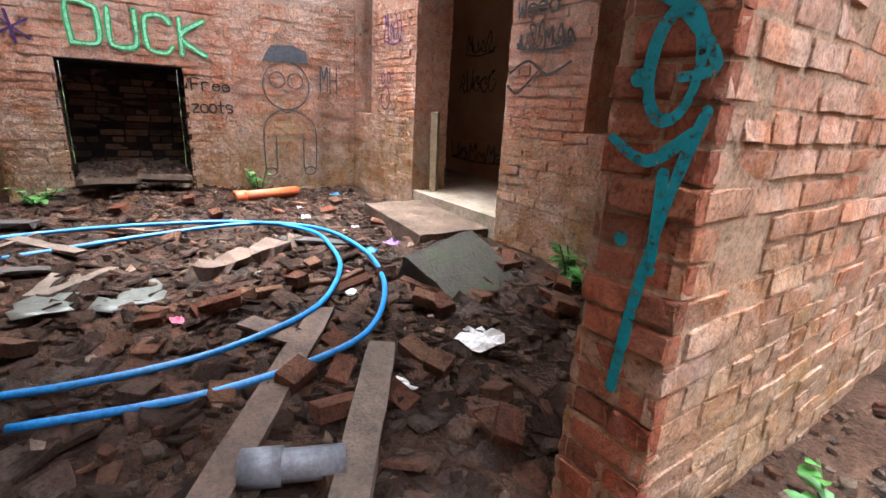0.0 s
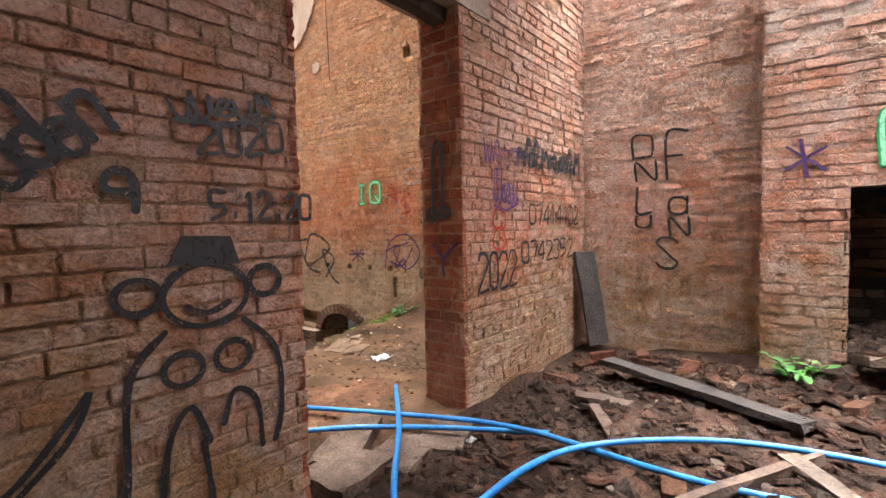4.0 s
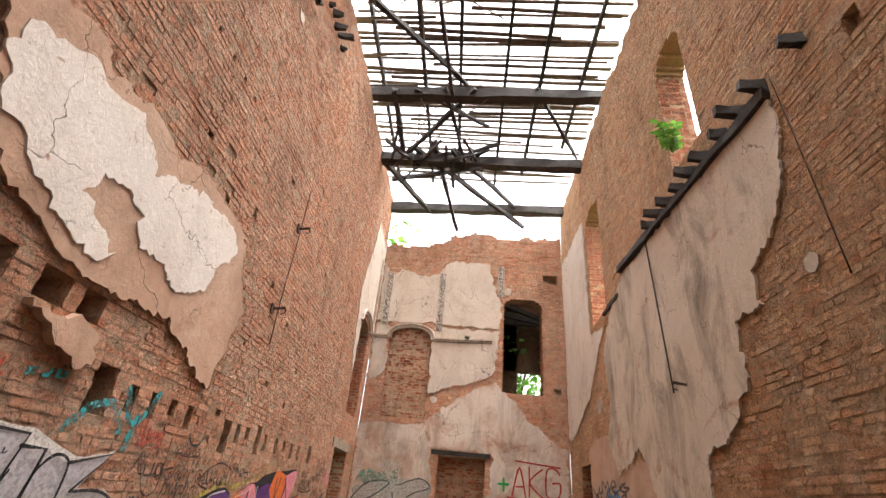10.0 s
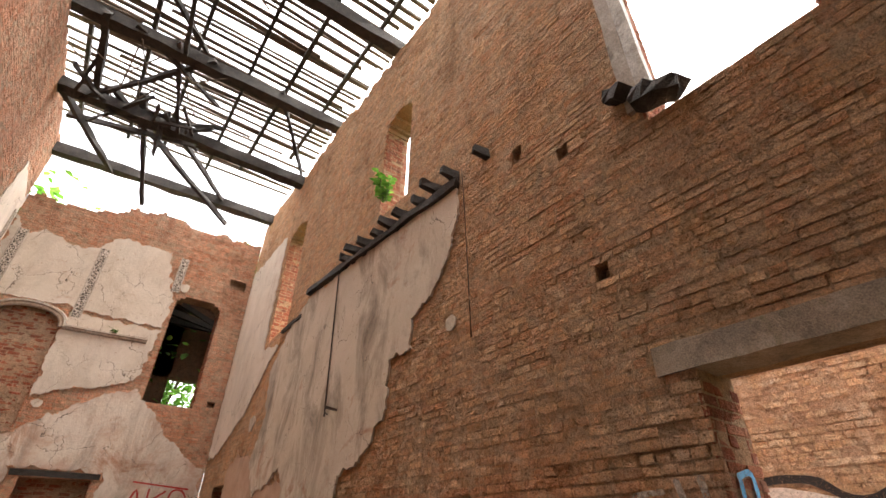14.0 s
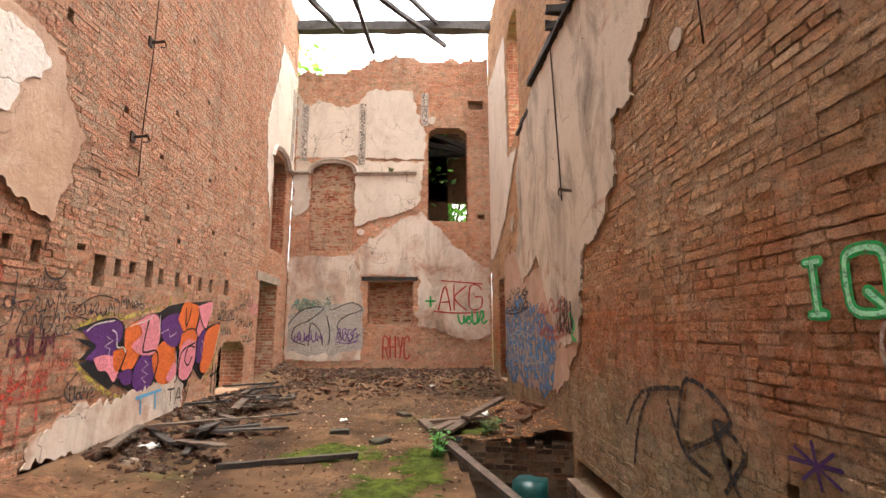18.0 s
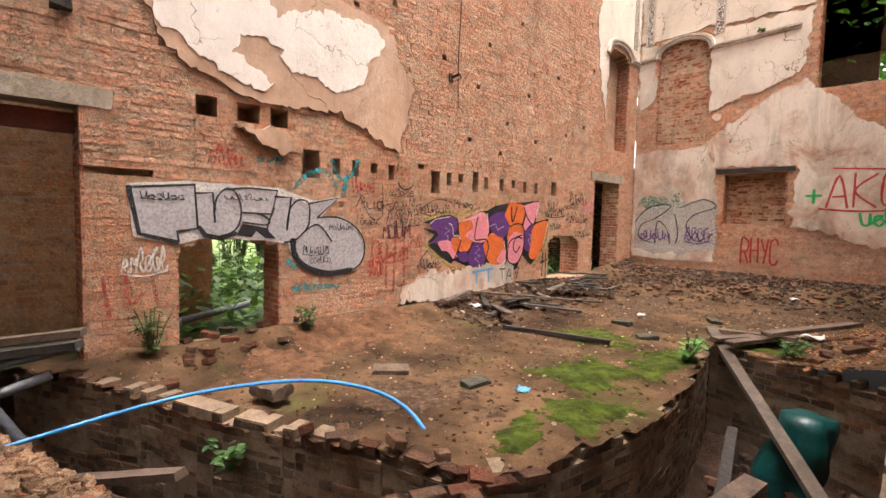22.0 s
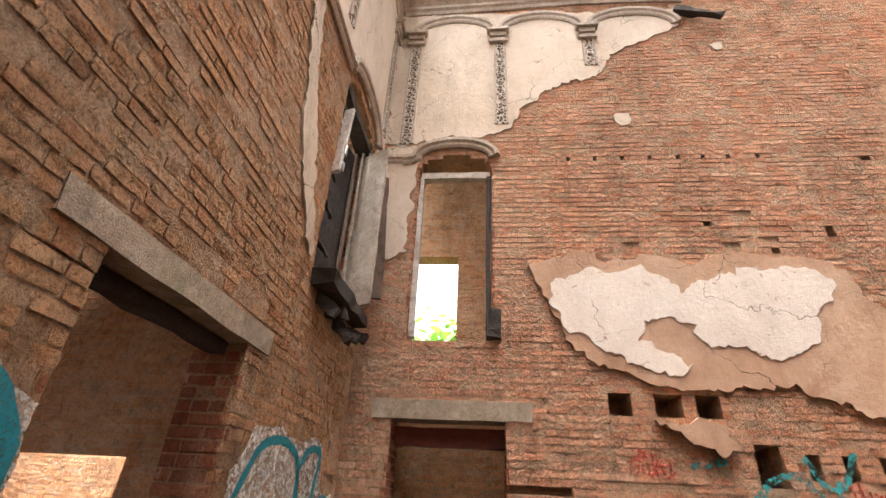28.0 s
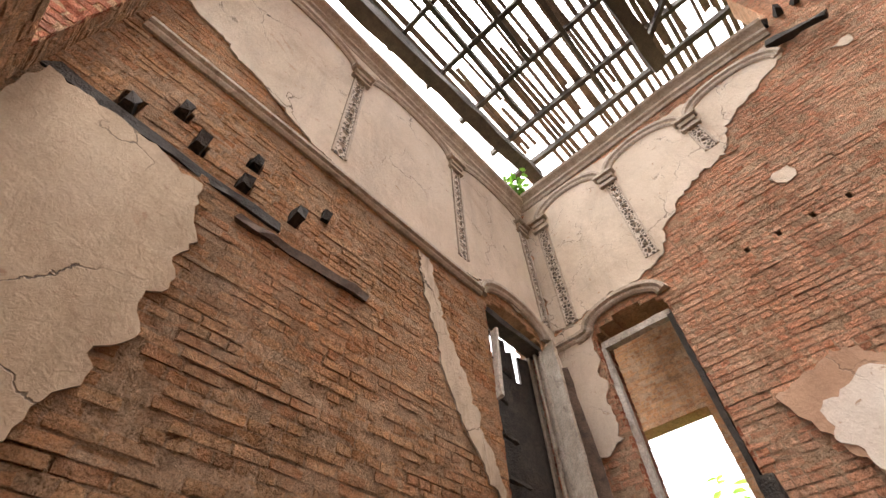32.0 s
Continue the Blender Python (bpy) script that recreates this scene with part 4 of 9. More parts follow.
for i in range(26):
    yy = rnd.uniform(1.0, 11.5)
    x1 = rnd.uniform(0.9, 2.6)
    part("lath", beam_bm((-0.3, yy, 11.9 + rnd.uniform(-0.06, 0.1)), (x1, yy + rnd.uniform(-0.15, 0.15), 11.9 + rnd.uniform(-0.1, 0.1)), 0.08, 0.03, 200 + i, 0.008, 4), M_LATH, laths)
for i in range(3):
    part("rafter", beam_bm((-0.5 - 0.7 * i, 0.4, 11.7), (-0.45 - 0.7 * i, 6.6, 11.75), 0.1, 0.15, 80 + i, 0.012, 10), M_CHAR, laths)
# broken and fallen roof pieces
for i, (a, b, w, h) in enumerate((((1.0, 12.0, 11.2), (4.6, 14.2, 9.9), 0.12, 0.16), ((0.2, 13.4, 11.0), (3.1, 12.0, 10.5), 0.1, 0.14), ((1.6, 11.9, 11.4), (2.4, 14.6, 9.9), 0.14, 0.16), ((0.1, 12.4, 10.9), (1.4, 14.8, 10.7), 0.14, 0.18), ((2.0, 9.9, 11.5), (2.6, 12.1, 10.7), 0.1, 0.12), ((1.2, 10.0, 11.5), (3.2, 10.9, 11.1), 0.12, 0.14), ((1.9, 6.8, 11.3), (2.2, 9.9, 11.2), 0.1, 0.14), ((0.2, 7.0, 11.25), (2.6, 9.9, 11.6), 0.12, 0.15))):
    timber("broken_rafter", "burnt broken rafter hanging in the open roof", "timber", "broken rafters", a, b, w, h, M_CHAR, 40 + i, 0.02, 8, 0.3)
for i, (a, b, w, h) in enumerate((((2.8, 9.9, 11.5), (0.9, 12.0, 11.0), 0.12, 0.15), ((3.2, 4.0, 11.5), (1.2, 6.9, 11.35), 0.12, 0.15), ((0.0, 4.1, 11.5), (2.4, 6.9, 11.6), 0.1, 0.14), ((2.4, 12.1, 11.0), (4.4, 14.7, 10.95), 0.12, 0.15), ((0.6, 10.0, 11.45), (0.7, 12.1, 11.05), 0.16, 0.18), ((2.2, 12.1, 10.9), (2.3, 12.2, 9.9), 0.1, 0.1), ((4.4, 9.9, 11.6), (5.9, 12.0, 11.0), 0.1, 0.14))):
    timber("broken_rafter", "burnt broken rafter hanging in the open roof", "timber", "broken rafters", a, b, w, h, M_CHAR, 48 + i, 0.02, 8, 0.3)
for i in range(16):
    c = Vector((rnd.uniform(0.2, 3.0), rnd.uniform(11.7, 12.5), rnd.uniform(10.8, 11.1)))
    d = Vector((rnd.uniform(-1, 1), rnd.uniform(-0.9, 0.9), rnd.uniform(-0.35, 0.35))) * rnd.uniform(0.6, 1.3)
    timber("broken_rafter", "burnt broken rafter hanging in the open roof", "timber", "broken rafters", c - d, c + d, 0.08, 0.11, M_CHAR, 140 + i, 0.02, 6, 0.35)
for i in range(46):
    cx, cy = rnd.uniform(0.3, 2.9), rnd.choice((7.0, 10.1, 12.2, 12.6, 13.2)) + rnd.uniform(-0.5, 0.9)
    z = rnd.uniform(10.7, 11.7)
    d = Vector((rnd.uniform(-1, 1), rnd.uniform(-1, 1), rnd.uniform(-0.5, 0.5))) * rnd.uniform(0.25, 0.8)
    part("lath", beam_bm(Vector((cx, cy, z)) - d, Vector((cx, cy, z)) + d, 0.03, 0.018, i, 0.004, 3), M_LATH, laths)

timber("wall_plate", "charred broken timber on the wall top", "beam", "", WEST.at(5.32, 9.28, 0.05), WEST.at(5.95, 8.98, 0.12), 0.12, 0.12, M_CHAR, 31, 0.02, 5, 0.3)
for i in range(9):
    timber("joist_end", "burnt joist end on the wall top", "joist", "joist ends", WEST.at(5.5 + 0.24 * i, 9.85 + 0.05 * (i % 3), -0.2), WEST.at(5.56 + 0.24 * i, 9.78 + 0.06 * (i % 2), 0.1 + 0.07 * (i % 4)), 0.1, 0.14, M_CHAR, 600 + i, 0.02, 3, 0.3)
# ---- lintels ----
def lintel(name, face, u0, u1, v0, v1, depth, mat, label):
    bm = bmesh.new()
    r = beam_bm(face.at(u0, (v0 + v1) / 2, -depth / 2 + 0.012), face.at(u1, (v0 + v1) / 2, -depth / 2 + 0.012), depth, v1 - v0, int(u0 * 10), 0.006, 10)
    bm.free()
    return tagged(part(name, r, mat), label, "lintel", "lintels")


lintel("lintel", WEST, 0.95, 2.67, 2.66, 2.86, 0.3, M_CONCRETE, "long grey stone lintel over the boarded doorway")
lintel("lintel", WEST, 12.7, 14.5, 2.72, 2.93, 0.3, M_CONCRETE, "pale stone lintel over a garden doorway")
lintel("lintel", EAST, 0.75, 2.64, 2.74, 2.94, 0.3, M_CONCRETE, "pale stone lintel over the broken doorway")
lintel("lintel", NEAR, 2.08, 3.95, 2.72, 2.88, 0.14, M_CONCRETE, "pale stone lintel over the inner doorway")
lintel("lintel", NEARB, 2.2, 4.02, 2.72, 2.9, 0.16, M_CONCRETE, "mossy stone lintel facing the hearth room")
lintel("lintel", END, 2.15, 3.8, 2.94, 3.06, 0.2, M_CHAR, "rotten dark timber lintel over a blocked recess")
lintel("lintel", ROOMS, 2.45, 4.1, 2.73, 2.93, 0.4, M_CONCRETE, "soot-dark stone lintel over the dark doorway")
lintel("lintel", ROOMS, 4.95, 5.62, 3.4, 3.55, 0.3, M_TIMBER, "weathered timber lintel over a narrow window")
lintel("steel_beam", Face((-0.32, 0, 0), (0, 1, 0), (1, 0, 0)), 1.0, 2.6, 2.42, 2.62, 0.1, surface("red_oxide_steel", [(0.3, (0.12, 0.02, 0.012)), (0.7, (0.2, 0.04, 0.02))], 4, 60, 0.6), "red-painted steel beam across the blocked doorway")
timber("doorway_timber", "dark plank under the inner doorway lintel", "timber", "", NEAR.at(2.2, 2.68, -0.2), NEAR.at(3.8, 2.68, -0.2), 0.12, 0.08, M_CHAR, 3)

# ---- plaster left on the walls ----
def plaster(face, pts, label, mat=None, w=0.02, seed=1, jag=0.045, w0=0.004):
    return tagged(slab_from("plaster", face, pts, w0, w, mat or M_PLASTER, None, "", jag, seed), label, "plaster", "plaster remains")


plaster(WEST, [(2.7, 4.5), (2.94, 3.87), (3.2, 3.4), (3.9, 3.1), (4.36, 3.02), (5.36, 3.1), (5.9, 2.85), (6.4, 2.68), (6.55, 3.0), (6.72, 3.7), (6.45, 4.1), (6.3, 4.45), (6.0, 4.62), (5.5, 4.6), (5.1, 4.7), (4.6, 4.5), (4.2, 4.66), (3.6, 4.55), (3.3, 4.75)], "brown render coat clinging to the brick wall", M_RENDER, 0.035, 3)
plaster(WEST, [(2.91, 4.06), (3.03, 4.36), (4.08, 4.47), (4.41, 4.14), (5.1, 4.44), (5.87, 4.48), (6.15, 4.23), (5.8, 3.89), (5.76, 3.56), (5.3, 3.37), (4.95, 3.55), (4.55, 3.52), (4.5, 3.72), (4.3, 3.85), (3.95, 3.8), (3.85, 3.55), (4.3, 3.4), (4.42, 3.29), (4.16, 3.14), (3.66, 3.33), (3.14, 3.64)], "large pale plaster patch on the brick wall", M_PLASTER_WHITE, 0.048, 4, 0.05, 0.03)
plaster(WEST, [(6.58, 0.2), (6.6, 0.5), (7.1, 0.62), (8.3, 0.72), (9.5, 0.8), (9.52, 0.2), (8.0, 0.15)], "dirty pale render band at the wall's foot", M_PLASTER_PINK, 0.02, 5, 0.09)
plaster(WEST, [(0.66, 6.47), (1.15, 6.5), (1.4, 6.6), (2.1, 6.6), (2.5, 6.76), (2.68, 7.09), (3.04, 7.49), (3.48, 7.72), (3.92, 7.76), (4.15, 8.27), (4.63, 8.58), (5.26, 8.89), (5.35, 9.35), (0.66, 9.5)], "pale wall plaster under the cornice", None, 0.022, 6)
plaster(WEST, [(0.66, 4.75), (0.85, 4.6), (1.15, 4.7), (1.18, 6.3), (1.15, 6.46), (0.66, 6.46)], "plaster strip beside the tall window", None, 0.022, 7)
plaster(WEST, [(12.9, 5.5), (13.3, 4.3), (13.35, 6.35), (14.7, 6.35), (15.15, 6.2), (15.15, 9.2), (13.6, 9.4), (13.2, 8.0), (12.7, 6.8)], "pale plaster with torn edges under the roof", None, 0.022, 8)
plaster(NEAR, [(0.03, 6.3), (0.4, 6.4), (1.65, 6.36), (2.4, 6.25), (3.9, 6.3), (4.7, 6.6), (5.5, 6.95), (5.95, 7.1), (5.95, 9.6), (0.03, 9.5)], "cracked pale plaster under the cornice", None, 0.022, 9)
plaster(NEAR, [(5.97, 2.75), (4.97, 3.05), (4.83, 3.48), (4.75, 4.2), (4.9, 4.94), (5.97, 5.08)], "tan plaster panel with speckled flaking paint", M_PLASTER_TAN, 0.02, 10)
plaster(NEAR, [(1.75, 3.72), (1.95, 3.78), (2.3, 4.3), (2.62, 5.2), (2.8, 6.05), (2.6, 6.05), (2.43, 5.28), (2.04, 4.43)], "ragged grey render strip beside the shuttered window", M_PLASTER_SOOT, 0.02, 11)
plaster(NEAR, [(0.02, 5.2), (0.35, 4.9), (0.38, 6.1), (0.02, 6.28)], "small plaster scrap beside the window", None, 0.022, 12)
plaster(END, [(0.05, 6.68), (0.5, 6.7), (1.2, 6.72), (3.98, 6.7), (4.0, 7.6), (3.75, 8.2), (3.6, 8.95), (2.4, 9.0), (2.2, 8.95), (1.9, 8.5), (1.5, 8.35), (0.7, 8.6), (0.3, 8.3), (0.05, 8.8)], "pale plaster on the ruined end wall", None, 0.022, 13)
plaster(END, [(1.9, 4.55), (2.6, 4.8), (3.4, 5.05), (3.78, 5.25), (3.95, 6.1), (4.0, 6.62), (1.9, 6.62)], "torn plaster beside a bricked-up arch", None, 0.022, 14)
plaster(END, [(0.05, 4.85), (0.3, 4.9), (0.5, 5.2), (0.53, 6.62), (0.05, 6.62)], "narrow plaster strip beside a bricked-up arch", None, 0.022, 15)
plaster(END, [(0.05, 0.7), (1.0, 0.66), (2.16, 0.68), (2.2, 1.3), (2.1, 1.62), (2.26, 2.2), (2.12, 2.75), (2.05, 3.1), (3.86, 3.1), (3.84, 2.4), (3.74, 1.9), (3.86, 1.6), (4.6, 1.5), (5.2, 1.2), (5.92, 1.4), (5.94, 3.3), (5.0, 3.9), (4.3, 4.65), (3.9, 5.02), (3.2, 4.75), (2.4, 4.2), (1.75, 3.68), (0.05, 3.64)], "stained tagged plaster round a blocked recess", M_PLASTER_PINK, 0.02, 16)
plaster(EAST, [(4.72, 5.85), (4.8, 5.2), (4.85, 4.87), (5.3, 4.34), (5.67, 4.22), (5.66, 3.84), (6.2, 3.81), (6.2, 3.2), (6.79, 2.63), (7.35, 2.55), (7.45, 2.0), (7.65, 1.4), (8.2, 1.3), (8.7, 1.5), (9.2, 2.2), (9.7, 2.9), (10.2, 2.6), (10.9, 2.5), (11.4, 3.1), (11.0, 3.9), (11.3, 4.9), (10.6, 5.6), (9.6, 6.05), (7.97, 5.98)], "huge cracked plaster sheet on the brick wall", M_PLASTER_SOOT, 0.036, 17, 0.05)
plaster(EAST, [(11.2, 5.5), (12.6, 4.3), (14.6, 3.5), (15.1, 3.6), (15.15, 9.0), (12.3, 9.0), (12.2, 5.7)], "torn plaster round a tall upper window", None, 0.022, 18)
plaster(EAST, [(7.75, 1.2), (7.6, 1.5), (8.1, 1.9), (9.1, 2.7), (10.0, 2.6), (11.2, 3.2), (12.5, 3.3), (12.97, 3.1), (12.97, 0.6), (11.5, 0.45), (9.6, 0.5), (8.8, 0.6), (8.2, 0.9)], "orange-stained render with tags above the floor", M_RENDER, 0.018, 19, 0.06)

for i, (f, u, v, r_, mt) in enumerate(((WEST, 6.32, 3.75, 0.09, M_PLASTER_WHITE), (WEST, 6.5, 3.62, 0.06, M_PLASTER_WHITE), (WEST, 2.5, 7.0, 0.07, M_PLASTER), (WEST, 4.15, 6.9, 0.12, M_PLASTER), (WEST, 5.8, 8.4, 0.1, M_PLASTER), (END, 2.1, 4.4, 0.1, M_PLASTER), (END, 4.2, 8.0, 0.14, M_PLASTER), (EAST, 4.9, 3.9, 0.08, M_PLASTER_SOOT), (EAST, 11.9, 3.9, 0.16, M_PLASTER_SOOT))):
    tagged(slab_from("plaster", f, [(u + r_ * math.cos(a) * (1.4 if k % 2 else 0.9), v + r_ * math.sin(a)) for k, a in enumerate(q * math.tau / 7 for q in range(7))], 0.002, 0.018, mt, None, "", 0.03, 50 + i), "small scrap of plaster on bare brick", "plaster", "plaster remains")
tagged(slab_from("mortar_lump", WEST, [(3.9, 2.73), (4.5, 2.7), (4.62, 2.45), (4.48, 2.4), (4.2, 2.55)], 0.0, 0.08, M_RENDER, None, "", 0.04, 31), "rough lump of old mortar under the sockets", "mortar")

# ---- stucco: patterned strips, capitals, cornices, arch mouldings ----
M_PATTERN, n_, l_, b_ = material("fretwork_strip", 0.85)
v_ = n_.new("ShaderNodeTexVoronoi")
v_.feature = "DISTANCE_TO_EDGE"
v_.inputs["Scale"].default_value = 17
l_.new(world_pos(n_), v_.inputs["Vector"])
l_.new(ramp(n_, l_, v_.outputs["Distance"], [(0.09, (0.58, 0.5, 0.42)), (0.15, (0.06, 0.045, 0.036))]), b_.inputs["Base Color"])


def strip(face, u, v0, v1, wide=0.2):
    """A fretwork pilaster strip: back, two edge fillets, rosettes."""
    t = tagged(new("pilaster_strip", None), "fretted stucco pilaster strip with rosettes", "pilaster", "pilaster strips")
    bm = bmesh.new()
    for a, b in ((-wide / 2, -wide / 2 + 0.03), (wide / 2 - 0.03, wide / 2)):
        vs = [face.at(u + q, v, w) for q in (a, b) for v in (v0, v1) for w in (0.022, 0.05)]
        bmesh.ops.convex_hull(bm, input=[bm.verts.new(p) for p in vs])
    part("fillet", bm, M_STUCCO, t)
    bm = bmesh.new()
    bmesh.ops.convex_hull(bm, input=[bm.verts.new(face.at(u + q, v, w)) for q in (-wide / 2 + 0.03, wide / 2 - 0.03) for v in (v0, v1) for w in (0.02, 0.03)])
    panel = part("fret_panel", bm, M_PATTERN, t)
    v = v0 + 0.09
    k = 0
    while v < v1 - 0.06:
        bm = bmesh.new()
        r = 0.045 if k % 2 else 0.03
        ring = [bm.verts.new(face.at(u + r * math.cos(a) * (1 if k % 2 else 0.9), v + r * math.sin(a), 0.03)) for a in (i * math.tau / 8 for i in range(8))]
        top = [bm.verts.new(face.at(u + r * 0.6 * math.cos(a), v + r * 0.6 * math.sin(a), 0.048)) for a in (i * math.tau / 8 for i in range(8))]
        for i in range(8):
            bm.faces.new((ring[i], ring[(i + 1) % 8], top[(i + 1) % 8], top[i]))
        part("rosette", bm, M_STUCCO, panel)
        v += 0.155
        k += 1
    return t


def run_moulding(name, face, line, profile, mat, label, cat="cornice"):
    """Sweeps a profile (out, up) along a line of (u, v) on a wall face."""
    bm = bmesh.new()
    rows = []
    for i, (u, v) in enumerate(line):
        a, b = line[max(0, i - 1)], line[min(len(line) - 1, i + 1)]
        d = Vector((b[0] - a[0], b[1] - a[1])).normalized()
        nrm = Vector((-d.y, d.x))
        rows.append([bm.verts.new(face.at(u + nrm.x * q, v + nrm.y * q, w)) for w, q in profile])
    for r0, r1 in zip(rows, rows[1:]):
        for i in range(len(profile) - 1):
            bm.faces.new((r0[i], r0[i + 1], r1[i + 1], r1[i]))
    for r in (rows[0], rows[-1]):
        bm.faces.new(r)
    return tagged(part(name, bm, mat), label, cat, "stucco mouldings")


def arch_line(u0, u1, v, rise, n=14):
    c, h = (u0 + u1) / 2, (u1 - u0) / 2
    return [(c - h * math.cos(math.pi * i / n), v + rise * math.sin(math.pi * i / n)) for i in range(n + 1)]


BAND = [(0.0, -0.06), (0.03, -0.06), (0.05, -0.03), (0.05, 0.0), (0.08, 0.02), (0.08, 0.06), (0.0, 0.06)]
CORNICE = [(0.0, -0.16), (0.03, -0.16), (0.05, -0.1), (0.09, -0.07), (0.09, -0.01), (0.13, 0.03), (0.19, 0.07), (0.21, 0.12), (0.0, 0.12)]
HOOD = [(0.0, -0.1), (0.04, -0.1), (0.06, -0.07), (0.06, -0.03), (0.09, 0.0), (0.09, 0.05), (0.0, 0.08)]
run_moulding("string_course", END, [(0.02, 6.2), (0.52, 6.22)] , BAND, M_STUCCO, "stucco string course beside an arch")
run_moulding("string_course", END, [(1.92, 6.2), (2.8, 6.22), (3.75, 6.25)], BAND, M_STUCCO, "stucco string course on the end wall")
run_moulding("hood_mould", END, [(0.5, 6.2)] + arch_line(0.52, 1.9, 6.3, 0.34) + [(1.92, 6.2)], HOOD, M_STUCCO, "curved stucco hood over a bricked-up arch")
run_moulding("hood_mould", WEST, [(0.98, 6.2), (1.12, 6.22)] + arch_line(1.16, 2.3, 6.24, 0.28), HOOD, M_STUCCO, "curved stucco hood over the tall window")
run_moulding("string_course", WEST, [(0.66, 6.2), (0.98, 6.2)], BAND, M_STUCCO, "stucco string course beside the window")
run_moulding("string_course", WEST, [(14.7, 6.15), (15.18, 6.15)], BAND, M_STUCCO, "short stucco string course on plaster")
run_moulding("hood_mould", WEST, [(13.25, 6.0)] + arch_line(13.3, 14.7, 6.1, 0.36), HOOD, M_STUCCO, "curved stucco hood over a bricked-up window")
run_moulding("hood_mould", NEAR, arch_line(0.34, 1.72, 6.16, 0.34), HOOD, M_STUCCO, "curved stucco hood over the shuttered window")
run_moulding("string_course", NEAR, [(1.72, 6.14), (2.6, 6.16), (3.9, 6.2), (4.6, 6.22), (5.9, 6.24)], BAND, M_STUCCO, "dark stucco string course over bare brick")
run_moulding("cornice", WEST, [(0.66, 9.66), (2.2, 9.7), (3.9, 9.78), (5.2, 9.74), (5.5, 9.7)], CORNICE, M_STUCCO, "moulded plaster cornice under the roof")
run_moulding("cornice", NEAR, [(0.0, 9.6), (3.0, 9.66), (6.0, 9.7)], CORNICE, M_STUCCO, "broken plaster cornice under the roof")
for a, b in ((0.98, 2.3), (2.42, 3.76), (3.88, 5.3)):
    run_moulding("arcade_arch", WEST, arch_line(a, b, 8.98, 0.36), HOOD, M_STUCCO, "shallow blind arch of stucco between capitals")
for a, b in ((0.1, 1.9), (2.1, 3.9), (4.1, 5.85)):
    run_moulding("arcade_arch", NEAR, arch_line(a, b, 8.98, 0.36), HOOD, M_STUCCO, "shallow blind arch of stucco between capitals")


def capital(face, u, v):
    t = tagged(new("capital", None), "small stucco capital with three stepped mouldings", "capital", "capitals")
    for i, (hw, h0, h1, out) in enumerate(((0.11, 0.0, 0.05, 0.07), (0.14, 0.06, 0.15, 0.1), (0.19, 0.16, 0.21, 0.15), (0.16, -0.06, -0.01, 0.09))):
        bm = bmesh.new()
        bmesh.ops.convex_hull(bm, input=[bm.verts.new(face.at(u + s * (hw - 0.02 * (q == 0)), v + (h0, h1)[q], w)) for s in (-1, 1) for q in (0, 1) for w in (0.0, out)])
        part("moulding", bm, M_STUCCO, t)


for u in (0.99, 2.37, 3.83):
    capital(WEST, u, 8.72)
for u, v0 in ((1.0, 6.5), (2.4, 6.85), (3.83, 8.05)):
    strip(WEST, u, v0, 8.66)
for u in (0.2, 2.0, 4.0):
    capital(NEAR, u, 8.72)
    strip(NEAR, u, 6.55, 8.66)
for u, v0, v1 in ((0.3, 6.6, 8.45), (2.06, 6.5, 8.5), (3.98, 7.8, 8.9)):
    strip(END, u, v0, v1, 0.22)
strip(WEST, 14.85, 6.5, 8.7)

# ---- timber wall plates, joist ends, window frames ----
timber("wall_plate", "charred wall plate let into the brickwork", "beam", "", EAST.at(4.7, 5.82, 0.03), EAST.at(9.7, 6.2, 0.03), 0.14, 0.12, M_CHAR, 5, 0.015, 16)
for i, y in enumerate((4.15, 4.75, 5.15, 5.55, 6.0, 6.35, 6.75, 7.15, 7.5, 7.9)):
    timber("joist_end", "burnt joist end sticking out of the wall", "joist", "joist ends", EAST.at(y, 5.96 + (y - 4.7) * 0.06, -0.1), EAST.at(y + 0.03, 5.99 + (y - 4.7) * 0.06, 0.2 + 0.05 * (i % 3)), 0.1, 0.16, M_CHAR, i, 0.012, 3, 0.25)
timber("wall_plate", "thin charred timber on bare brickwork", "beam", "", EAST.at(9.9, 5.75, 0.02), EAST.at(11.0, 5.75, 0.02), 0.08, 0.09, M_CHAR, 6)
timber("wall_plate", "dark timber let into the brickwork", "beam", "", NEAR.at(3.4, 4.88, 0.0), NEAR.at(4.6, 4.86, 0.0), 0.05, 0.09, M_TIMBER, 7)
timber("wall_plate", "charred beam slot along the inner wall", "beam", "", NEAR.at(4.3, 5.02, -0.02), NEAR.at(5.98, 5.12, -0.02), 0.06, 0.11, M_CHAR, 8)
for i, (u, v) in enumerate(((5.55, 5.26), (5.29, 5.54), (5.07, 5.27), (4.66, 5.55), (4.67, 5.2), (4.2, 5.24), (3.95, 5.5))):
    timber("joist_end", "burnt joist stub in the inner wall", "joist", "joist ends", NEAR.at(u, v, -0.15), NEAR.at(u, v, 0.05 + 0.03 * (i % 3)), 0.1, 0.13, M_CHAR, 60 + i, 0.012, 3, 0.2)
M_WHITEWOOD = surface("flaking_white_paint", [(0.3, (0.34, 0.29, 0.25)), (0.6, (0.62, 0.58, 0.53))], 5, 60, 0.7, 0.4, 0.006, stain=(0.16, 0.11, 0.08), stain_scale=4, stain_lo=0.6)
wf = tagged(new("window_frame", None), "broken window frame with flaking white paint", "window frame", kind="structure")
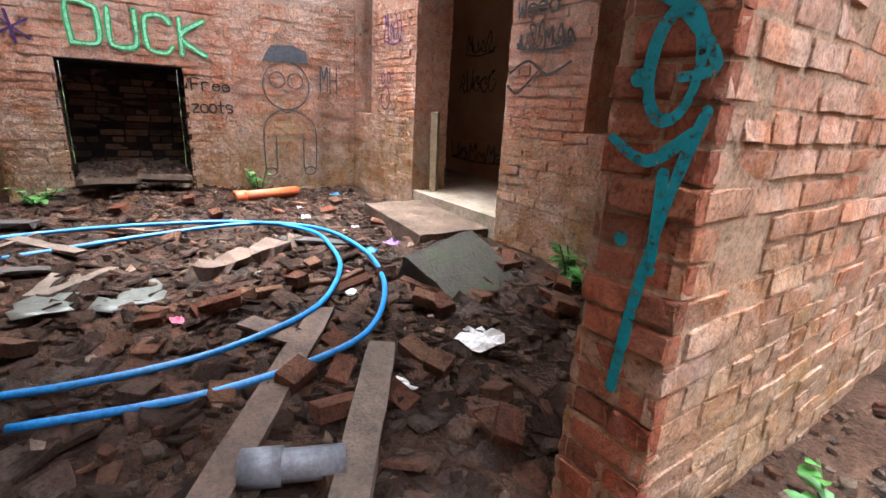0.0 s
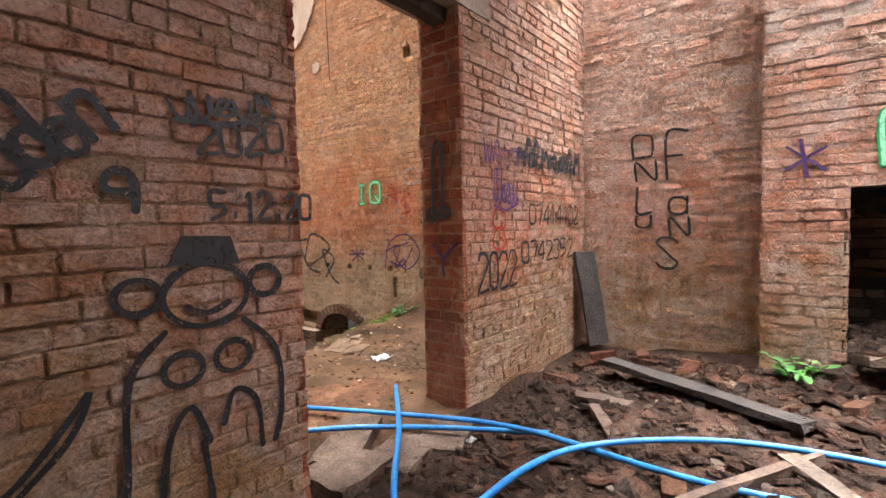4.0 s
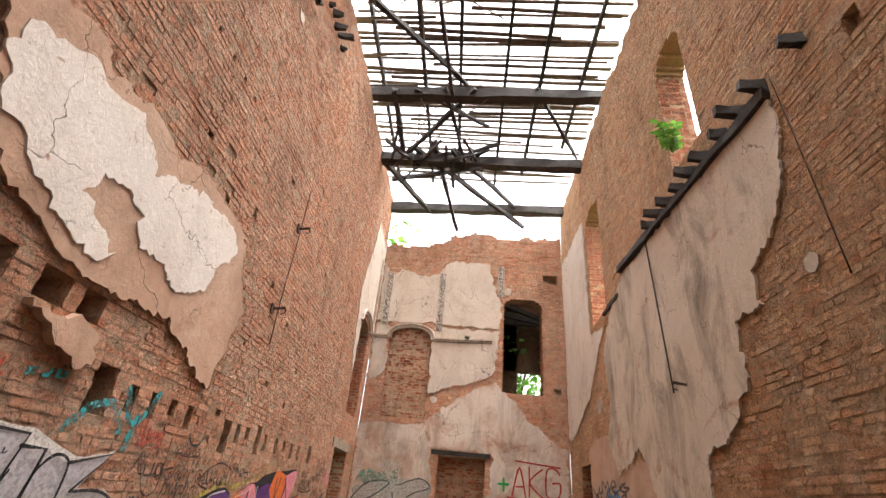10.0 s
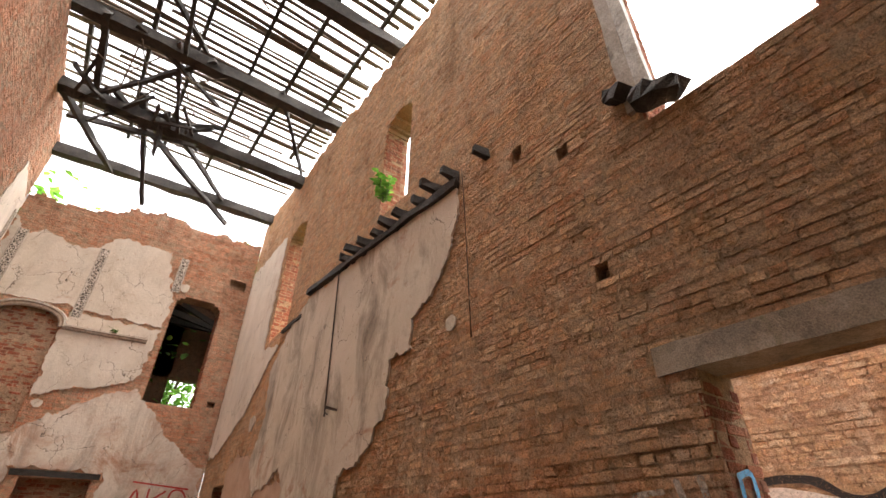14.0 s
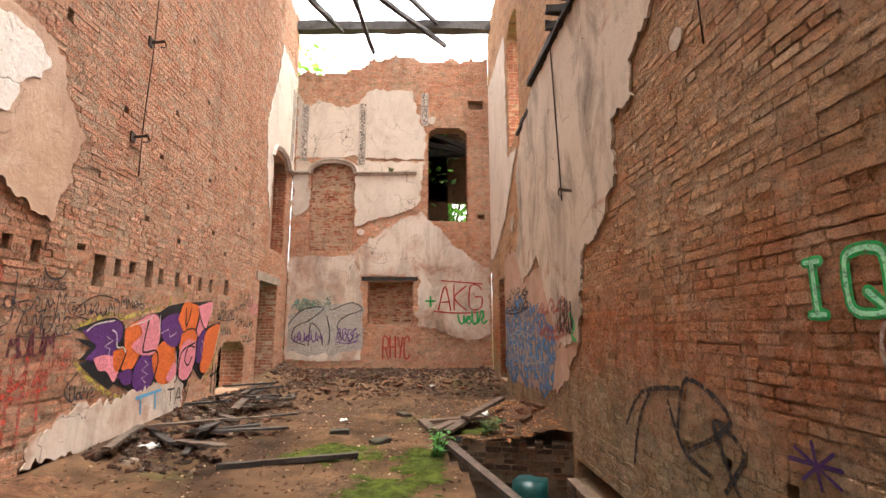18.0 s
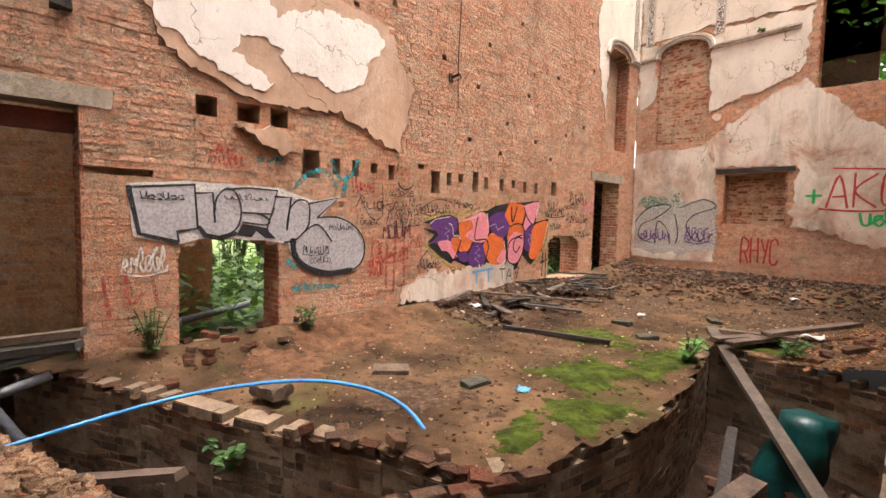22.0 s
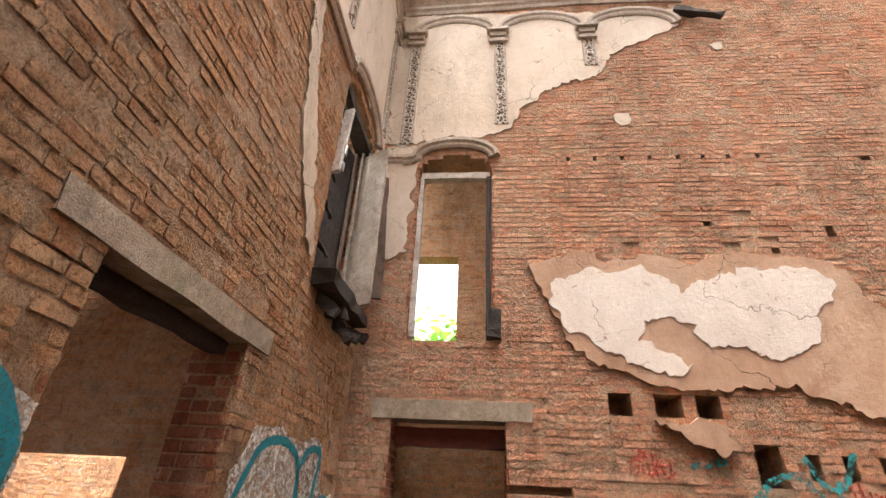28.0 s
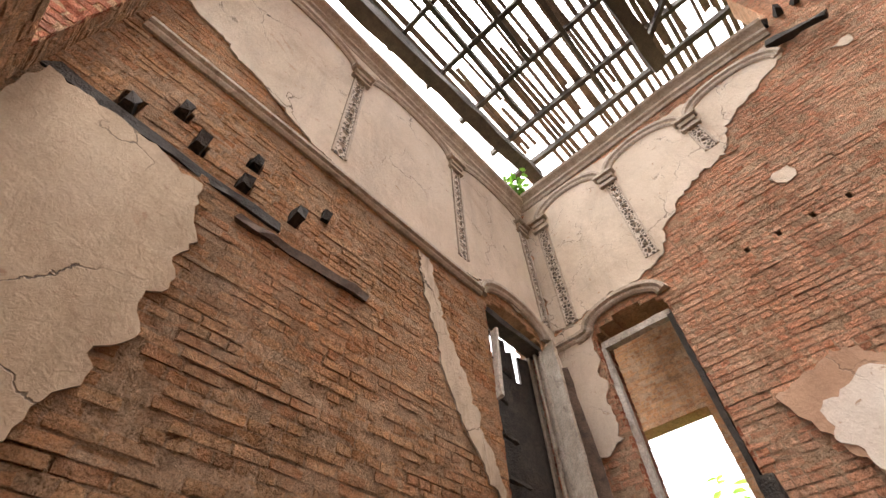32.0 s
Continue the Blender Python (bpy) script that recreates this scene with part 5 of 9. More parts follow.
part("jamb", beam_bm(WEST.at(1.28, 3.6, -0.12), WEST.at(1.26, 5.95, -0.12), 0.1, 0.07, 1, 0.006, 8), M_WHITEWOOD, wf)
part("jamb", beam_bm(WEST.at(2.2, 3.7, -0.1), WEST.at(2.21, 5.95, -0.1), 0.1, 0.06, 2, 0.006, 8), M_CHAR, wf)
part("head", beam_bm(WEST.at(1.26, 5.98, -0.12), WEST.at(2.22, 5.98, -0.12), 0.1, 0.1, 3, 0.006, 6), M_WHITEWOOD, wf)
part("pulley_box", beam_bm(WEST.at(2.26, 3.55, 0.04), WEST.at(2.27, 3.9, 0.04), 0.12, 0.16, 4, 0.012, 4), M_CHAR, wf)
wf = tagged(new("window_frame", None), "leaning pale window shutters with peeling paint", "window frame", kind="structure")
M_LINING = surface("grey_window_lining", [(0.3, (0.3, 0.24, 0.19)), (0.7, (0.5, 0.43, 0.36))], 3, 60, 0.8, 0.4, 0.006, stain=(0.12, 0.085, 0.065), stain_scale=3, stain_lo=0.58)
for i in range(6):
    part("lining_board", beam_bm(NEAR.at(0.45, 3.7 + 0.02 * i, -0.3 + 0.095 * i), NEAR.at(0.45 + 0.004 * i, 5.98 - 0.05 * (i % 2) - (0.25 if i > 3 else 0), -0.3 + 0.095 * i), 0.03, 0.09, i, 0.004, 8), M_LINING, wf)
for i in range(2):
    part("lining_board", beam_bm(NEAR.at(1.6, 3.72, -0.3 + 0.105 * i), NEAR.at(1.6, 5.9, -0.3 + 0.105 * i), 0.03, 0.1, 20 + i, 0.005, 8), M_CHAR, wf)
part("lining_board", beam_bm(NEAR.at(1.66, 4.7, 0.03), NEAR.at(1.6, 5.6, 0.05), 0.12, 0.03, 8, 0.01, 5), M_WHITEWOOD, wf)
part("head", beam_bm(NEAR.at(0.42, 5.98, -0.12), NEAR.at(1.62, 5.98, -0.12), 0.2, 0.1, 14, 0.008, 6), M_CHAR, wf)
for i in range(8):
    part("slat", beam_bm(NEAR.at(0.5 + 0.145 * i, 3.7, -0.26), NEAR.at(0.5 + 0.147 * i, 5.9 - (0.0, 0.05, 0.5, 0.1, 0.0, 0.75, 0.2, 0.35)[i], -0.25), 0.135, 0.04, 20 + i, 0.008, 6, 0.06), M_CHAR, wf)
for i in range(5):
    part("crosspiece", beam_bm(NEAR.at(1.62, 3.95 + 0.42 * i, -0.02), NEAR.at(1.25 + 0.08 * (i % 3), 3.98 + 0.4 * i, -0.05), 0.05, 0.05, 40 + i, 0.01, 4, 0.4), M_CHAR, wf)
part("lining_panel", beam_bm(NEAR.at(0.48, 3.72, 0.0), NEAR.at(0.47, 5.9, -0.02), 0.03, 0.62, 44, 0.005, 10), M_LINING, wf)
part("lining_panel", beam_bm(NEAR.at(0.36, 3.9, 0.26), NEAR.at(0.4, 5.6, 0.2), 0.03, 0.16, 45, 0.01, 8, 0.3), M_TIMBER, wf)
for i in range(5):
    part("joist_stub", beam_bm(NEAR.at(0.35 + 0.26 * i, 3.5 - 0.06 * (i % 2), -0.05), NEAR.at(0.33 + 0.26 * i, 3.42 - 0.1 * (i % 3), 0.2), 0.09, 0.12, 50 + i, 0.015, 3, 0.2), M_CHAR, wf)
part("sill", beam_bm(NEAR.at(0.25, 3.66, 0.06), NEAR.at(1.62, 3.58, 0.1), 0.22, 0.13, 9, 0.02, 6), M_CHAR, wf)
wf = tagged(new("window_frame", None), "pale timber frame of a high window hole", "window frame", kind="structure")
part("jamb", beam_bm(EAST.at(2.1, 4.95, 0.0), EAST.at(2.14, 7.6, 0.0), 0.09, 0.12, 1, 0.006, 8), M_WHITEWOOD, wf)
part("lining_board", beam_bm(EAST.at(2.24, 5.0, 0.02), EAST.at(2.26, 7.7, 0.02), 0.04, 0.14, 3, 0.008, 8), M_LINING, wf)
part("sill", beam_bm(EAST.at(2.44, 5.32, 0.04), EAST.at(2.28, 5.2, 0.1), 0.16, 0.14, 2, 0.02, 4), M_CHAR, wf)
part("sill", beam_bm(EAST.at(2.24, 5.05, 0.1), EAST.at(1.8, 4.9, 0.06), 0.18, 0.16, 5, 0.025, 5), M_CHAR, wf)

# ---- beams over the hearth room ----
M_PALEWOOD = surface("pale_joist_wood", [(0.3, (0.24, 0.19, 0.12)), (0.7, (0.46, 0.38, 0.26))], 5, 70, 0.9, 0.6, 0.01)
for i, (a, b, w, h, m) in enumerate((((5.62, -3.17, 3.3), (4.1, -3.42, 4.05), 0.12, 0.16, M_TIMBER), ((4.25, 0.3, 3.82), (5.13, -3.25, 3.82), 0.1, 0.1, M_PALEWOOD), ((4.3, 0.3, 4.02), (5.0, -3.25, 4.0), 0.1, 0.1, M_PALEWOOD), ((2.2, -4.9, 4.1), (2.1, 0.3, 4.1), 0.1, 0.18, M_CHAR), ((3.2, -4.9, 4.15), (3.1, 0.3, 4.15), 0.1, 0.18, M_CHAR))):
    timber("ceiling_joist", "rotten ceiling joist over the hearth room", "joist", "room joists", a, b, w, h, m, 80 + i, 0.012, 8)
timber("door_post", "pale timber stump beside the dark doorway", "post", "", (3.9, -5.08, 0.28), (3.91, -5.07, 1.16), 0.14, 0.07, M_PALEWOOD, 88, 0.005, 6)
timber("joist_strut", "short strut between two pale joists", "strut", "", (4.66, -1.55, 3.8), (4.66, -1.55, 4.05), 0.07, 0.05, M_PALEWOOD, 86, 0.004, 3)
timber("stone_ledge", "weathered ledge across the chimney breast", "ledge", "", BREAST.at(-3.17, 3.67, 0.03), BREAST.at(-1.72, 3.71, 0.03), 0.12, 0.045, M_TIMBER, 87, 0.012, 10)


def torn_board(a, b, w, seed):
    """A charred board whose lower end is split into ragged teeth."""
    r = random.Random(seed)
    a, b = Vector(a), Vector(b)
    d = (b - a).normalized()
    side = d.cross(Vector((0.6, 0.75, 0.1))).normalized()
    out = side.cross(d)
    n = 9
    bm = bmesh.new()
    rows = []
    for i in range(n):
        q = (i / (n - 1) - 0.5) * w
        tip = b - d * (r.uniform(0, 0.16) + (0.09 if i % 2 else 0.0))
        mid = a.lerp(b, 0.55)
        rows.append([[bm.verts.new(p + side * q * k + out * o + side * r.uniform(-0.006, 0.006)) for p, k in ((a, 1.0), (mid, 0.97), (tip, 0.8))] for o in (-0.016, 0.016)])
    for r0, r1 in zip(rows, rows[1:]):
        for k in range(2):
            bm.faces.new((r0[0][k], r0[0][k + 1], r1[0][k + 1], r1[0][k]))
            bm.faces.new((r0[1][k], r1[1][k], r1[1][k + 1], r0[1][k + 1]))
        bm.faces.new((r0[0][2], r0[1][2], r1[1][2], r1[0][2]))
        bm.faces.new((r0[0][0], r1[0][0], r1[1][0], r0[1][0]))
    for q in (rows[0], rows[-1]):
        for k in range(2):
            bm.faces.new((q[0][k], q[1][k], q[1][k + 1], q[0][k + 1]))
    return bm


for i, (a, b, w) in enumerate((((2.75, -0.25, 4.25), (3.27, 0.16, 3.1), 0.36), ((3.3, -0.45, 4.25), (3.6, -0.37, 3.3), 0.26), ((3.3, -1.0, 4.25), (3.6, -0.96, 3.33), 0.22), ((2.8, -2.3, 4.25), (3.75, -1.3, 3.2), 0.3), ((3.6, -1.6, 4.2), (4.0, -1.5, 3.35), 0.14), ((3.55, -1.75, 4.25), (4.06, -1.79, 3.03), 0.16), ((4.6, -1.25, 4.0), (4.14, -1.23, 3.09), 0.05), ((3.1, -0.7, 4.25), (3.5, -0.7, 3.55), 0.25), ((2.9, -1.4, 4.25), (3.4, -1.35, 3.6), 0.3), ((2.85, -0.05, 4.22), (3.22, 0.18, 3.14), 0.34), ((2.9, -0.85, 4.22), (3.35, -0.6, 3.12), 0.42), ((2.95, -1.2, 4.2), (3.4, -1.15, 3.02), 0.3), ((3.0, -1.6, 4.2), (3.3, -1.95, 2.78), 0.12))):
    tagged(part("hanging_board", torn_board(a, b, w, 90 + i), M_CHAR), "charred torn board hanging from the ceiling", "board", "hanging boards")
# ---- graffiti: sprayed strokes ----
GLYPH = {
    "D": "00 06 36 45 41 30 00", "U": "06 01 10 30 41 46", "C": "45 36 16 05 01 10 30 41", "K": "00 06|46 03 40", "I": "10 30|20 26|16 36", "Q": "10 01 05 16 36 45 41 30 10|22 40",
    "2": "05 16 36 45 44 00 40", "0": "10 01 05 16 36 45 41 30 10", "F": "00 06 46|03 33", "r": "00 04|03 14 34", "e": "02 42 33 13 02 01 10 30 41", "z": "04 44 00 40", "o": "10 01 03 14 34 43 41 30 10",
    "t": "26 21 30|04 44", "s": "43 34 14 03 12 32 41 30 10", "A": "00 26 40|12 32", "G": "45 36 16 05 01 10 30 41 43 23", "N": "00 06 40 46", "M": "00 06 23 46 40", "H": "00 06|40 46|03 43", "w": "04 10 23 30 44",
    "d": "46 40|42 33 13 02 01 10 30 41", "c": "43 34 14 03 01 10 30 41", "a": "43 34 14 03 01 10 30 41|44 40", "n": "00 04|03 14 34 43 40", "l": "26 20", "y": "04 22|44 00", "L": "06 00 40", "S": "45 36 16 05 14 32 41 30 10 01",
    "Y": "06 23|46 20", "R": "00 06 36 45 44 33 03|23 40", "B": "00 06 36 45 34 03|34 42 30 00", "T": "06 46|26 20", "1": "15 26 20", "4": "30 36 02 42", "7": "06 46 20", "5": "46 06 03 33 42 31 00", "u": "04 01 10 30 41|44 40", "P": "00 06 36 45 44 33 03", "h": "00 06|03 14 34 43 40", "k": "00 06|34 02 40", "W": "06 10 24 30 46", "E": "46 06 00 40|03 33", "8": "13 04 16 36 44 33 13 01 10 30 41 33", "3": "06 46 33 42 30 00", "9": "43 13 04 16 36 44 40", "6": "45 16 02 10 30 42 33 03", ".": "20 21",
}


def paint(name, color, rough=0.6, wear=60.0, lo=0.36, hi=0.44):
    """Spray paint, worn so that the wall shows through."""
    m, n, l, b = material(name, rough)
    p = world_pos(n)
    g = noise_node(n, l, 30, 5, 0.7, p)
    dark = tuple(c * 0.5 for c in color)
    l.new(ramp(n, l, g, [(0.3, dark), (0.58, color)]), b.inputs["Base Color"])
    mix = n.new("ShaderNodeMixShader")
    clear = n.new("ShaderNodeBsdfTransparent")
    l.new(step(n, l, noise_node(n, l, wear, 6, 0.78, p), lo, hi), mix.inputs[0])
    l.new(clear.outputs[0], mix.inputs[1])
    l.new(b.outputs[0], mix.inputs[2])
    l.new(mix.outputs[0], n["Material Output"].inputs["Surface"])
    return m


INK = {k: paint("spray_" + k, c) for k, c in dict(black=(0.012, 0.012, 0.014), teal=(0.0, 0.2, 0.26), green=(0.01, 0.4, 0.1), mint=(0.35, 0.8, 0.5), red=(0.45, 0.03, 0.02), purple=(0.06, 0.02, 0.12), silver=(0.4, 0.385, 0.37), white=(0.62, 0.58, 0.54), violet=(0.11, 0.03, 0.17), orange=(0.72, 0.15, 0.03), pink=(0.75, 0.25, 0.3), yellow=(0.6, 0.5, 0.06), blue=(0.02, 0.12, 0.4), grey=(0.09, 0.1, 0.12), sky=(0.1, 0.35, 0.6)).items()}
INK.update(silver=paint("spray_silver", (0.42, 0.39, 0.4), 0.5, 16, 0.3, 0.37), chalk=paint("chalky_white", (0.5, 0.42, 0.35), 0.8, 34, 0.3, 0.62), crimson=paint("spray_crimson", (0.09, 0.01, 0.02), 0.7, 25, 0.38, 0.5), faded_white=paint("faded_white", (0.6, 0.55, 0.5), 0.7, 28, 0.4, 0.6), faded_red=paint("faded_red", (0.5, 0.05, 0.03), 0.7, 30, 0.42, 0.6), faded_teal=paint("faded_teal", (0.02, 0.3, 0.32), 0.7, 14, 0.44, 0.56), faded_blue=paint("faded_blue", (0.08, 0.24, 0.46), 0.75, 6, 0.46, 0.56), haze=paint("faded_haze", (0.25, 0.5, 0.4), 0.8, 9, 0.42, 0.7), dull_yellow=paint("faded_yellow", (0.5, 0.38, 0.07), 0.7, 9, 0.42, 0.56), soft_black=paint("thin_black", (0.02, 0.02, 0.024), 0.7, 25, 0.38, 0.52))


def smooth_line(pts, n=5):
    if len(pts) < 3:
        return pts
    out = []
    q = [pts[0]] + pts + [pts[-1]]
    for i in range(1, len(q) - 2):
        for k in range(n):
            t = k / n
            out.append(tuple(0.5 * (2 * b + (c - a) * t + (2 * a - 5 * b + 4 * c - d) * t * t + (3 * b - a - 3 * c + d) * t ** 3) for a, b, c, d in zip(q[i - 1], q[i], q[i + 1], q[i + 2])))
    out.append(pts[-1])
    return out


def ribbon(face, line, width, w):
    """One sprayed line as a thin strip with half-round ends."""
    bm = bmesh.new()
    rows = []
    n = len(line)
    for i, (u, v) in enumerate(line):
        a, b = line[max(0, i - 1)], line[min(n - 1, i + 1)]
        d = Vector((b[0] - a[0], b[1] - a[1]))
        d = d.normalized() if d.length > 1e-6 else Vector((1, 0))
        k = width / 2 * (0.85 + 0.35 * noise.noise((u * 9, v * 9, 1)))
        ww = w + 0.0016 * i / n
        rows.append((bm.verts.new(face.at(u - d.y * k, v + d.x * k, ww)), bm.verts.new(face.at(u + d.y * k, v - d.x * k, ww)), d, k, ww))
    for r0, r1 in zip(rows, rows[1:]):
        bm.faces.new((r0[0], r0[1], r1[1], r1[0]))
    for (u, v), r, sg in ((line[0], rows[0], -1), (line[-1], rows[-1], 1)):
        d, k, ww = r[2], r[3], r[4]
        arc = [r[0]] + [bm.verts.new(face.at(u - d.y * k * math.cos(t) + sg * d.x * k * math.sin(t), v + d.x * k * math.cos(t) + sg * d.y * k * math.sin(t), ww)) for t in (0.6, 1.2, 1.94, 2.54)] + [r[1]]
        bm.faces.new(arc)
    return bm


def tag_thing(label):
    return tagged(new("graffiti", None), label, "graffiti", "wall graffiti")


def strokes(face, lines, color, width, label="", parent=None, w=0.008, soft=True):
    """Each sprayed line is a part of its own; without a parent the lines make one tag."""
    if len(lines) == 1 and not parent:
        return tagged(part("graffiti", ribbon(face, smooth_line(lines[0]) if soft else lines[0], width, w), INK[color]), label, "graffiti", "wall graffiti")
    g = parent or tag_thing(label)
    for i, ln in enumerate(lines):
        part("stroke", ribbon(face, smooth_line(ln) if soft else ln, width, w + 0.0007 * (i % 5)), INK[color], g)
    return g


def letters(text, u, v, h, cw, sgn, gap=1.3, wob=0.0, seed=0):
    """Strokes of a line of writing whose first letter starts at u, running to the reader's right."""
    rnd = random.Random(seed)
    out = []
    for i, ch in enumerate(text):
        dv = rnd.uniform(-wob, wob)
        for s in GLYPH.get(ch, "").split("|"):
            pts = [(u + sgn * (i * cw * gap + int(q[0]) / 4 * cw + rnd.uniform(-wob, wob) * 0.4), v + dv + int(q[1]) / 6 * h + rnd.uniform(-wob, wob) * 0.4) for q in s.split()]
            if len(pts) > 1:
                out.append(pts)
    return out


def scrawl(u0, v0, u1, v1, seed, loops=7):
    """An unreadable tag: one or two running lines of looped writing inside a box."""
    rnd = random.Random(seed)
    out = []
    rows = 2 if loops > 6 and abs(v1 - v0) > 0.3 else 1
    for r in range(rows):
        lo = v0 + (v1 - v0) * r / rows
        h = (v1 - v0) / rows * (0.9 if rows > 1 else 1.0)
        line, n = [], max(3, loops // rows)
        for i in range(n):
            c = u0 + (u1 - u0) * (i + 0.5) / n
            half = (u1 - u0) / n * 0.62
            tall = rnd.choice((0.55, 0.7, 1.0, 1.0))
            form = rnd.randrange(4)
            if form == 0:
                q = [(-1, 0.1), (-0.2, 1), (0.3, 0.5), (-0.3, 0.35), (0.2, 0), (1, 0.2)]
            elif form == 1:
                q = [(-1, 0.9), (-0.5, 0), (0.3, 0.15), (0.4, 0.9), (0.5, 0.1), (1, 0.3)]
            elif form == 2:
                q = [(0.4, 0.85), (-0.5, 0.8), (-0.7, 0.3), (0, 0), (0.7, 0.4), (0.1, 0.55)]
            else:
                q = [(-0.6, 0), (-0.4, 1), (0.1, 0.45), (0.5, 0.95), (0.7, 0)]
            line += [(c + half * a + rnd.uniform(-0.12, 0.12) * half, lo + h * tall * b + rnd.uniform(-0.05, 0.05) * h) for a, b in q]
            if rnd.random() < 0.45:
                out.append(line)
                line = []
        if len(line) > 1:
            out.append(line)
    if rnd.random() < 0.6:
        out.append([(u0, v0 - 0.05 * (v1 - v0)), ((u0 + u1) / 2, v0 - 0.16 * (v1 - v0)), (u1, v0 + 0.02 * (v1 - v0))])
    return out


def circle(u, v, a, b, n=14, start=0.0, turn=1.0):
    return [(u + a * math.cos(start + turn * math.tau * i / n), v + b * math.sin(start + turn * math.tau * i / n)) for i in range(n + 1)]


def fill(face, pts, color, w, parent, jag=0.01, seed=1):
    return slab_from("paint_fill", face, pts, w - 0.002, w, INK[color], parent, "", jag, seed, 0.1)


# hearth room
g = tag_thing("green sprayed capitals above the hearth")
ls = letters("DUCK", -1.92, 1.6, 0.34, 0.22, -1, 1.38, 0.012, 2)
strokes(BREAST, ls, "green", 0.062, parent=g)
strokes(BREAST, ls, "mint", 0.03, parent=g, w=0.011)
strokes(BREAST, letters("Free", -2.89, 1.25, 0.12, 0.075, -1, 1.35, 0.006, 3) + letters("zoots", -2.88, 1.02, 0.12, 0.065, -1, 1.3, 0.006, 4), "black", 0.02, "small black marker words beside the hearth")
strokes(BREAST, [[(-1.38 - 0.02, 1.62), (-1.62, 1.76)], [(-1.4, 1.78), (-1.62, 1.6)], [(-1.48, 1.82), (-1.52, 1.56)]], "purple", 0.024, "small dark sprayed star")
g = tag_thing("line drawing of a figure in a cap")
strokes(ROOMER, [circle(-3.95, 1.36, 0.28, 0.28), circle(-3.84, 1.42, 0.09, 0.09), circle(-4.06, 1.42, 0.09, 0.09), [(-3.92, 1.3), (-3.98, 1.28)]], "grey", 0.018, parent=g)
strokes(ROOMER, [[(-3.66, 0.35), (-3.66, 0.85), (-3.78, 1.02), (-3.95, 1.08), (-4.15, 1.02), (-4.3, 0.85), (-4.3, 0.35)], [(-3.8, 0.35), (-3.8, 0.75)], [(-4.14, 0.35), (-4.14, 0.75)], circle(-3.72, 0.32, 0.07, 0.05), circle(-4.22, 0.32, 0.07, 0.05), [(-3.86, 1.1), (-3.95, 1.04), (-4.05, 1.1)]], "grey", 0.018, parent=g)
fill(ROOMER, [(-3.68, 1.63), (-4.22, 1.63), (-4.2, 1.76), (-4.05, 1.82), (-3.8, 1.8)], "grey", 0.009, g)
strokes(ROOMER, letters("MH", -4.38, 1.32, 0.3, 0.09, -1, 1.4, 0.01, 5), "grey", 0.018, "two sprayed capitals beside the drawn figure")
ls = []
for ch, u, v, h, cw in (("D", -0.2, 1.86, 0.2, 0.17), ("F", -0.5, 1.64, 0.42, 0.17), ("N", -0.23, 1.64, 0.18, 0.17), ("L", -0.24, 1.34, 0.24, 0.12), ("a", -0.52, 1.32, 0.22, 0.15), ("u", -0.23, 1.2, 0.16, 0.13), ("N", -0.53, 1.12, 0.17, 0.15), ("S", -0.41, 0.82, 0.28, 0.18)):
    ls += letters(ch, u, v, h, cw, -1, 1.3, 0.008, 6)
strokes(ROOMEL, ls, "black", 0.026, "column of black sprayed letters in the corner")
strokes(NEARB, letters("2022", 3.84, 0.8, 0.26, 0.11, 1, 1.25, 0.012, 7), "black", 0.026, "black sprayed year on the brick wall")
strokes(NEARB, letters("WAsa", 3.92, 1.72, 0.17, 0.11, 1, 1.2, 0.02, 8) + scrawl(4.05, 1.42, 4.4, 1.72, 9, 6), "purple", 0.016, "purple marker tag on the brick wall")
strokes(NEARB, scrawl(4.4, 1.74, 5.65, 1.95, 10, 9), "soft_black", 0.06, "row of thick black spray blots")
strokes(NEARB, letters("07414402", 4.6, 1.26, 0.16, 0.1, 1, 1.3, 0.008, 11) + letters("0742352", 4.46, 0.95, 0.16, 0.11, 1, 1.35, 0.008, 12), "black", 0.022, "two rows of black sprayed figures")
strokes(NEARB, letters("8", 4.03, 1.08, 0.3, 0.18, 1), "red", 0.022, "small red sprayed figure eight")
def slanted(lines, u0, v0, degrees):
    """Writing turned about its start."""
    a, b = math.cos(radians(degrees)), math.sin(radians(degrees))
    return [[(u0 + (u - u0) * a - (v - v0) * b, v0 + (u - u0) * b + (v - v0) * a) for u, v in ln] for ln in lines]


strokes(NEARB, slanted(letters("C", 1.3, 1.3, 0.22, 0.12, 1, 1.0, 0.0, 13) + letters("aden", 1.44, 1.32, 0.2, 0.075, 1, 1.25, 0.012, 13), 1.3, 1.3, 37) + letters("9", 1.64, 1.34, 0.13, 0.09, 1), "black", 0.034, "black sprayed writing on yellowish brick")
strokes(NEARB, slanted(scrawl(1.87, 1.68, 2.28, 1.82, 14, 5), 1.87, 1.68, 9) + slanted(letters("2020", 1.95, 1.55, 0.12, 0.075, 1, 1.3, 0.01, 15), 1.95, 1.55, 8) + letters("5.12.20", 1.99, 1.31, 0.11, 0.055, 1, 1.2, 0.006, 16), "black", 0.02, "small black sprayed lines of writing and date")
g = tag_thing("black sprayed cartoon figure with a hat")
fill(NEARB, [(1.82, 1.13), (2.1, 1.13), (2.06, 1.25), (1.87, 1.25)], "black", 0.009, g)
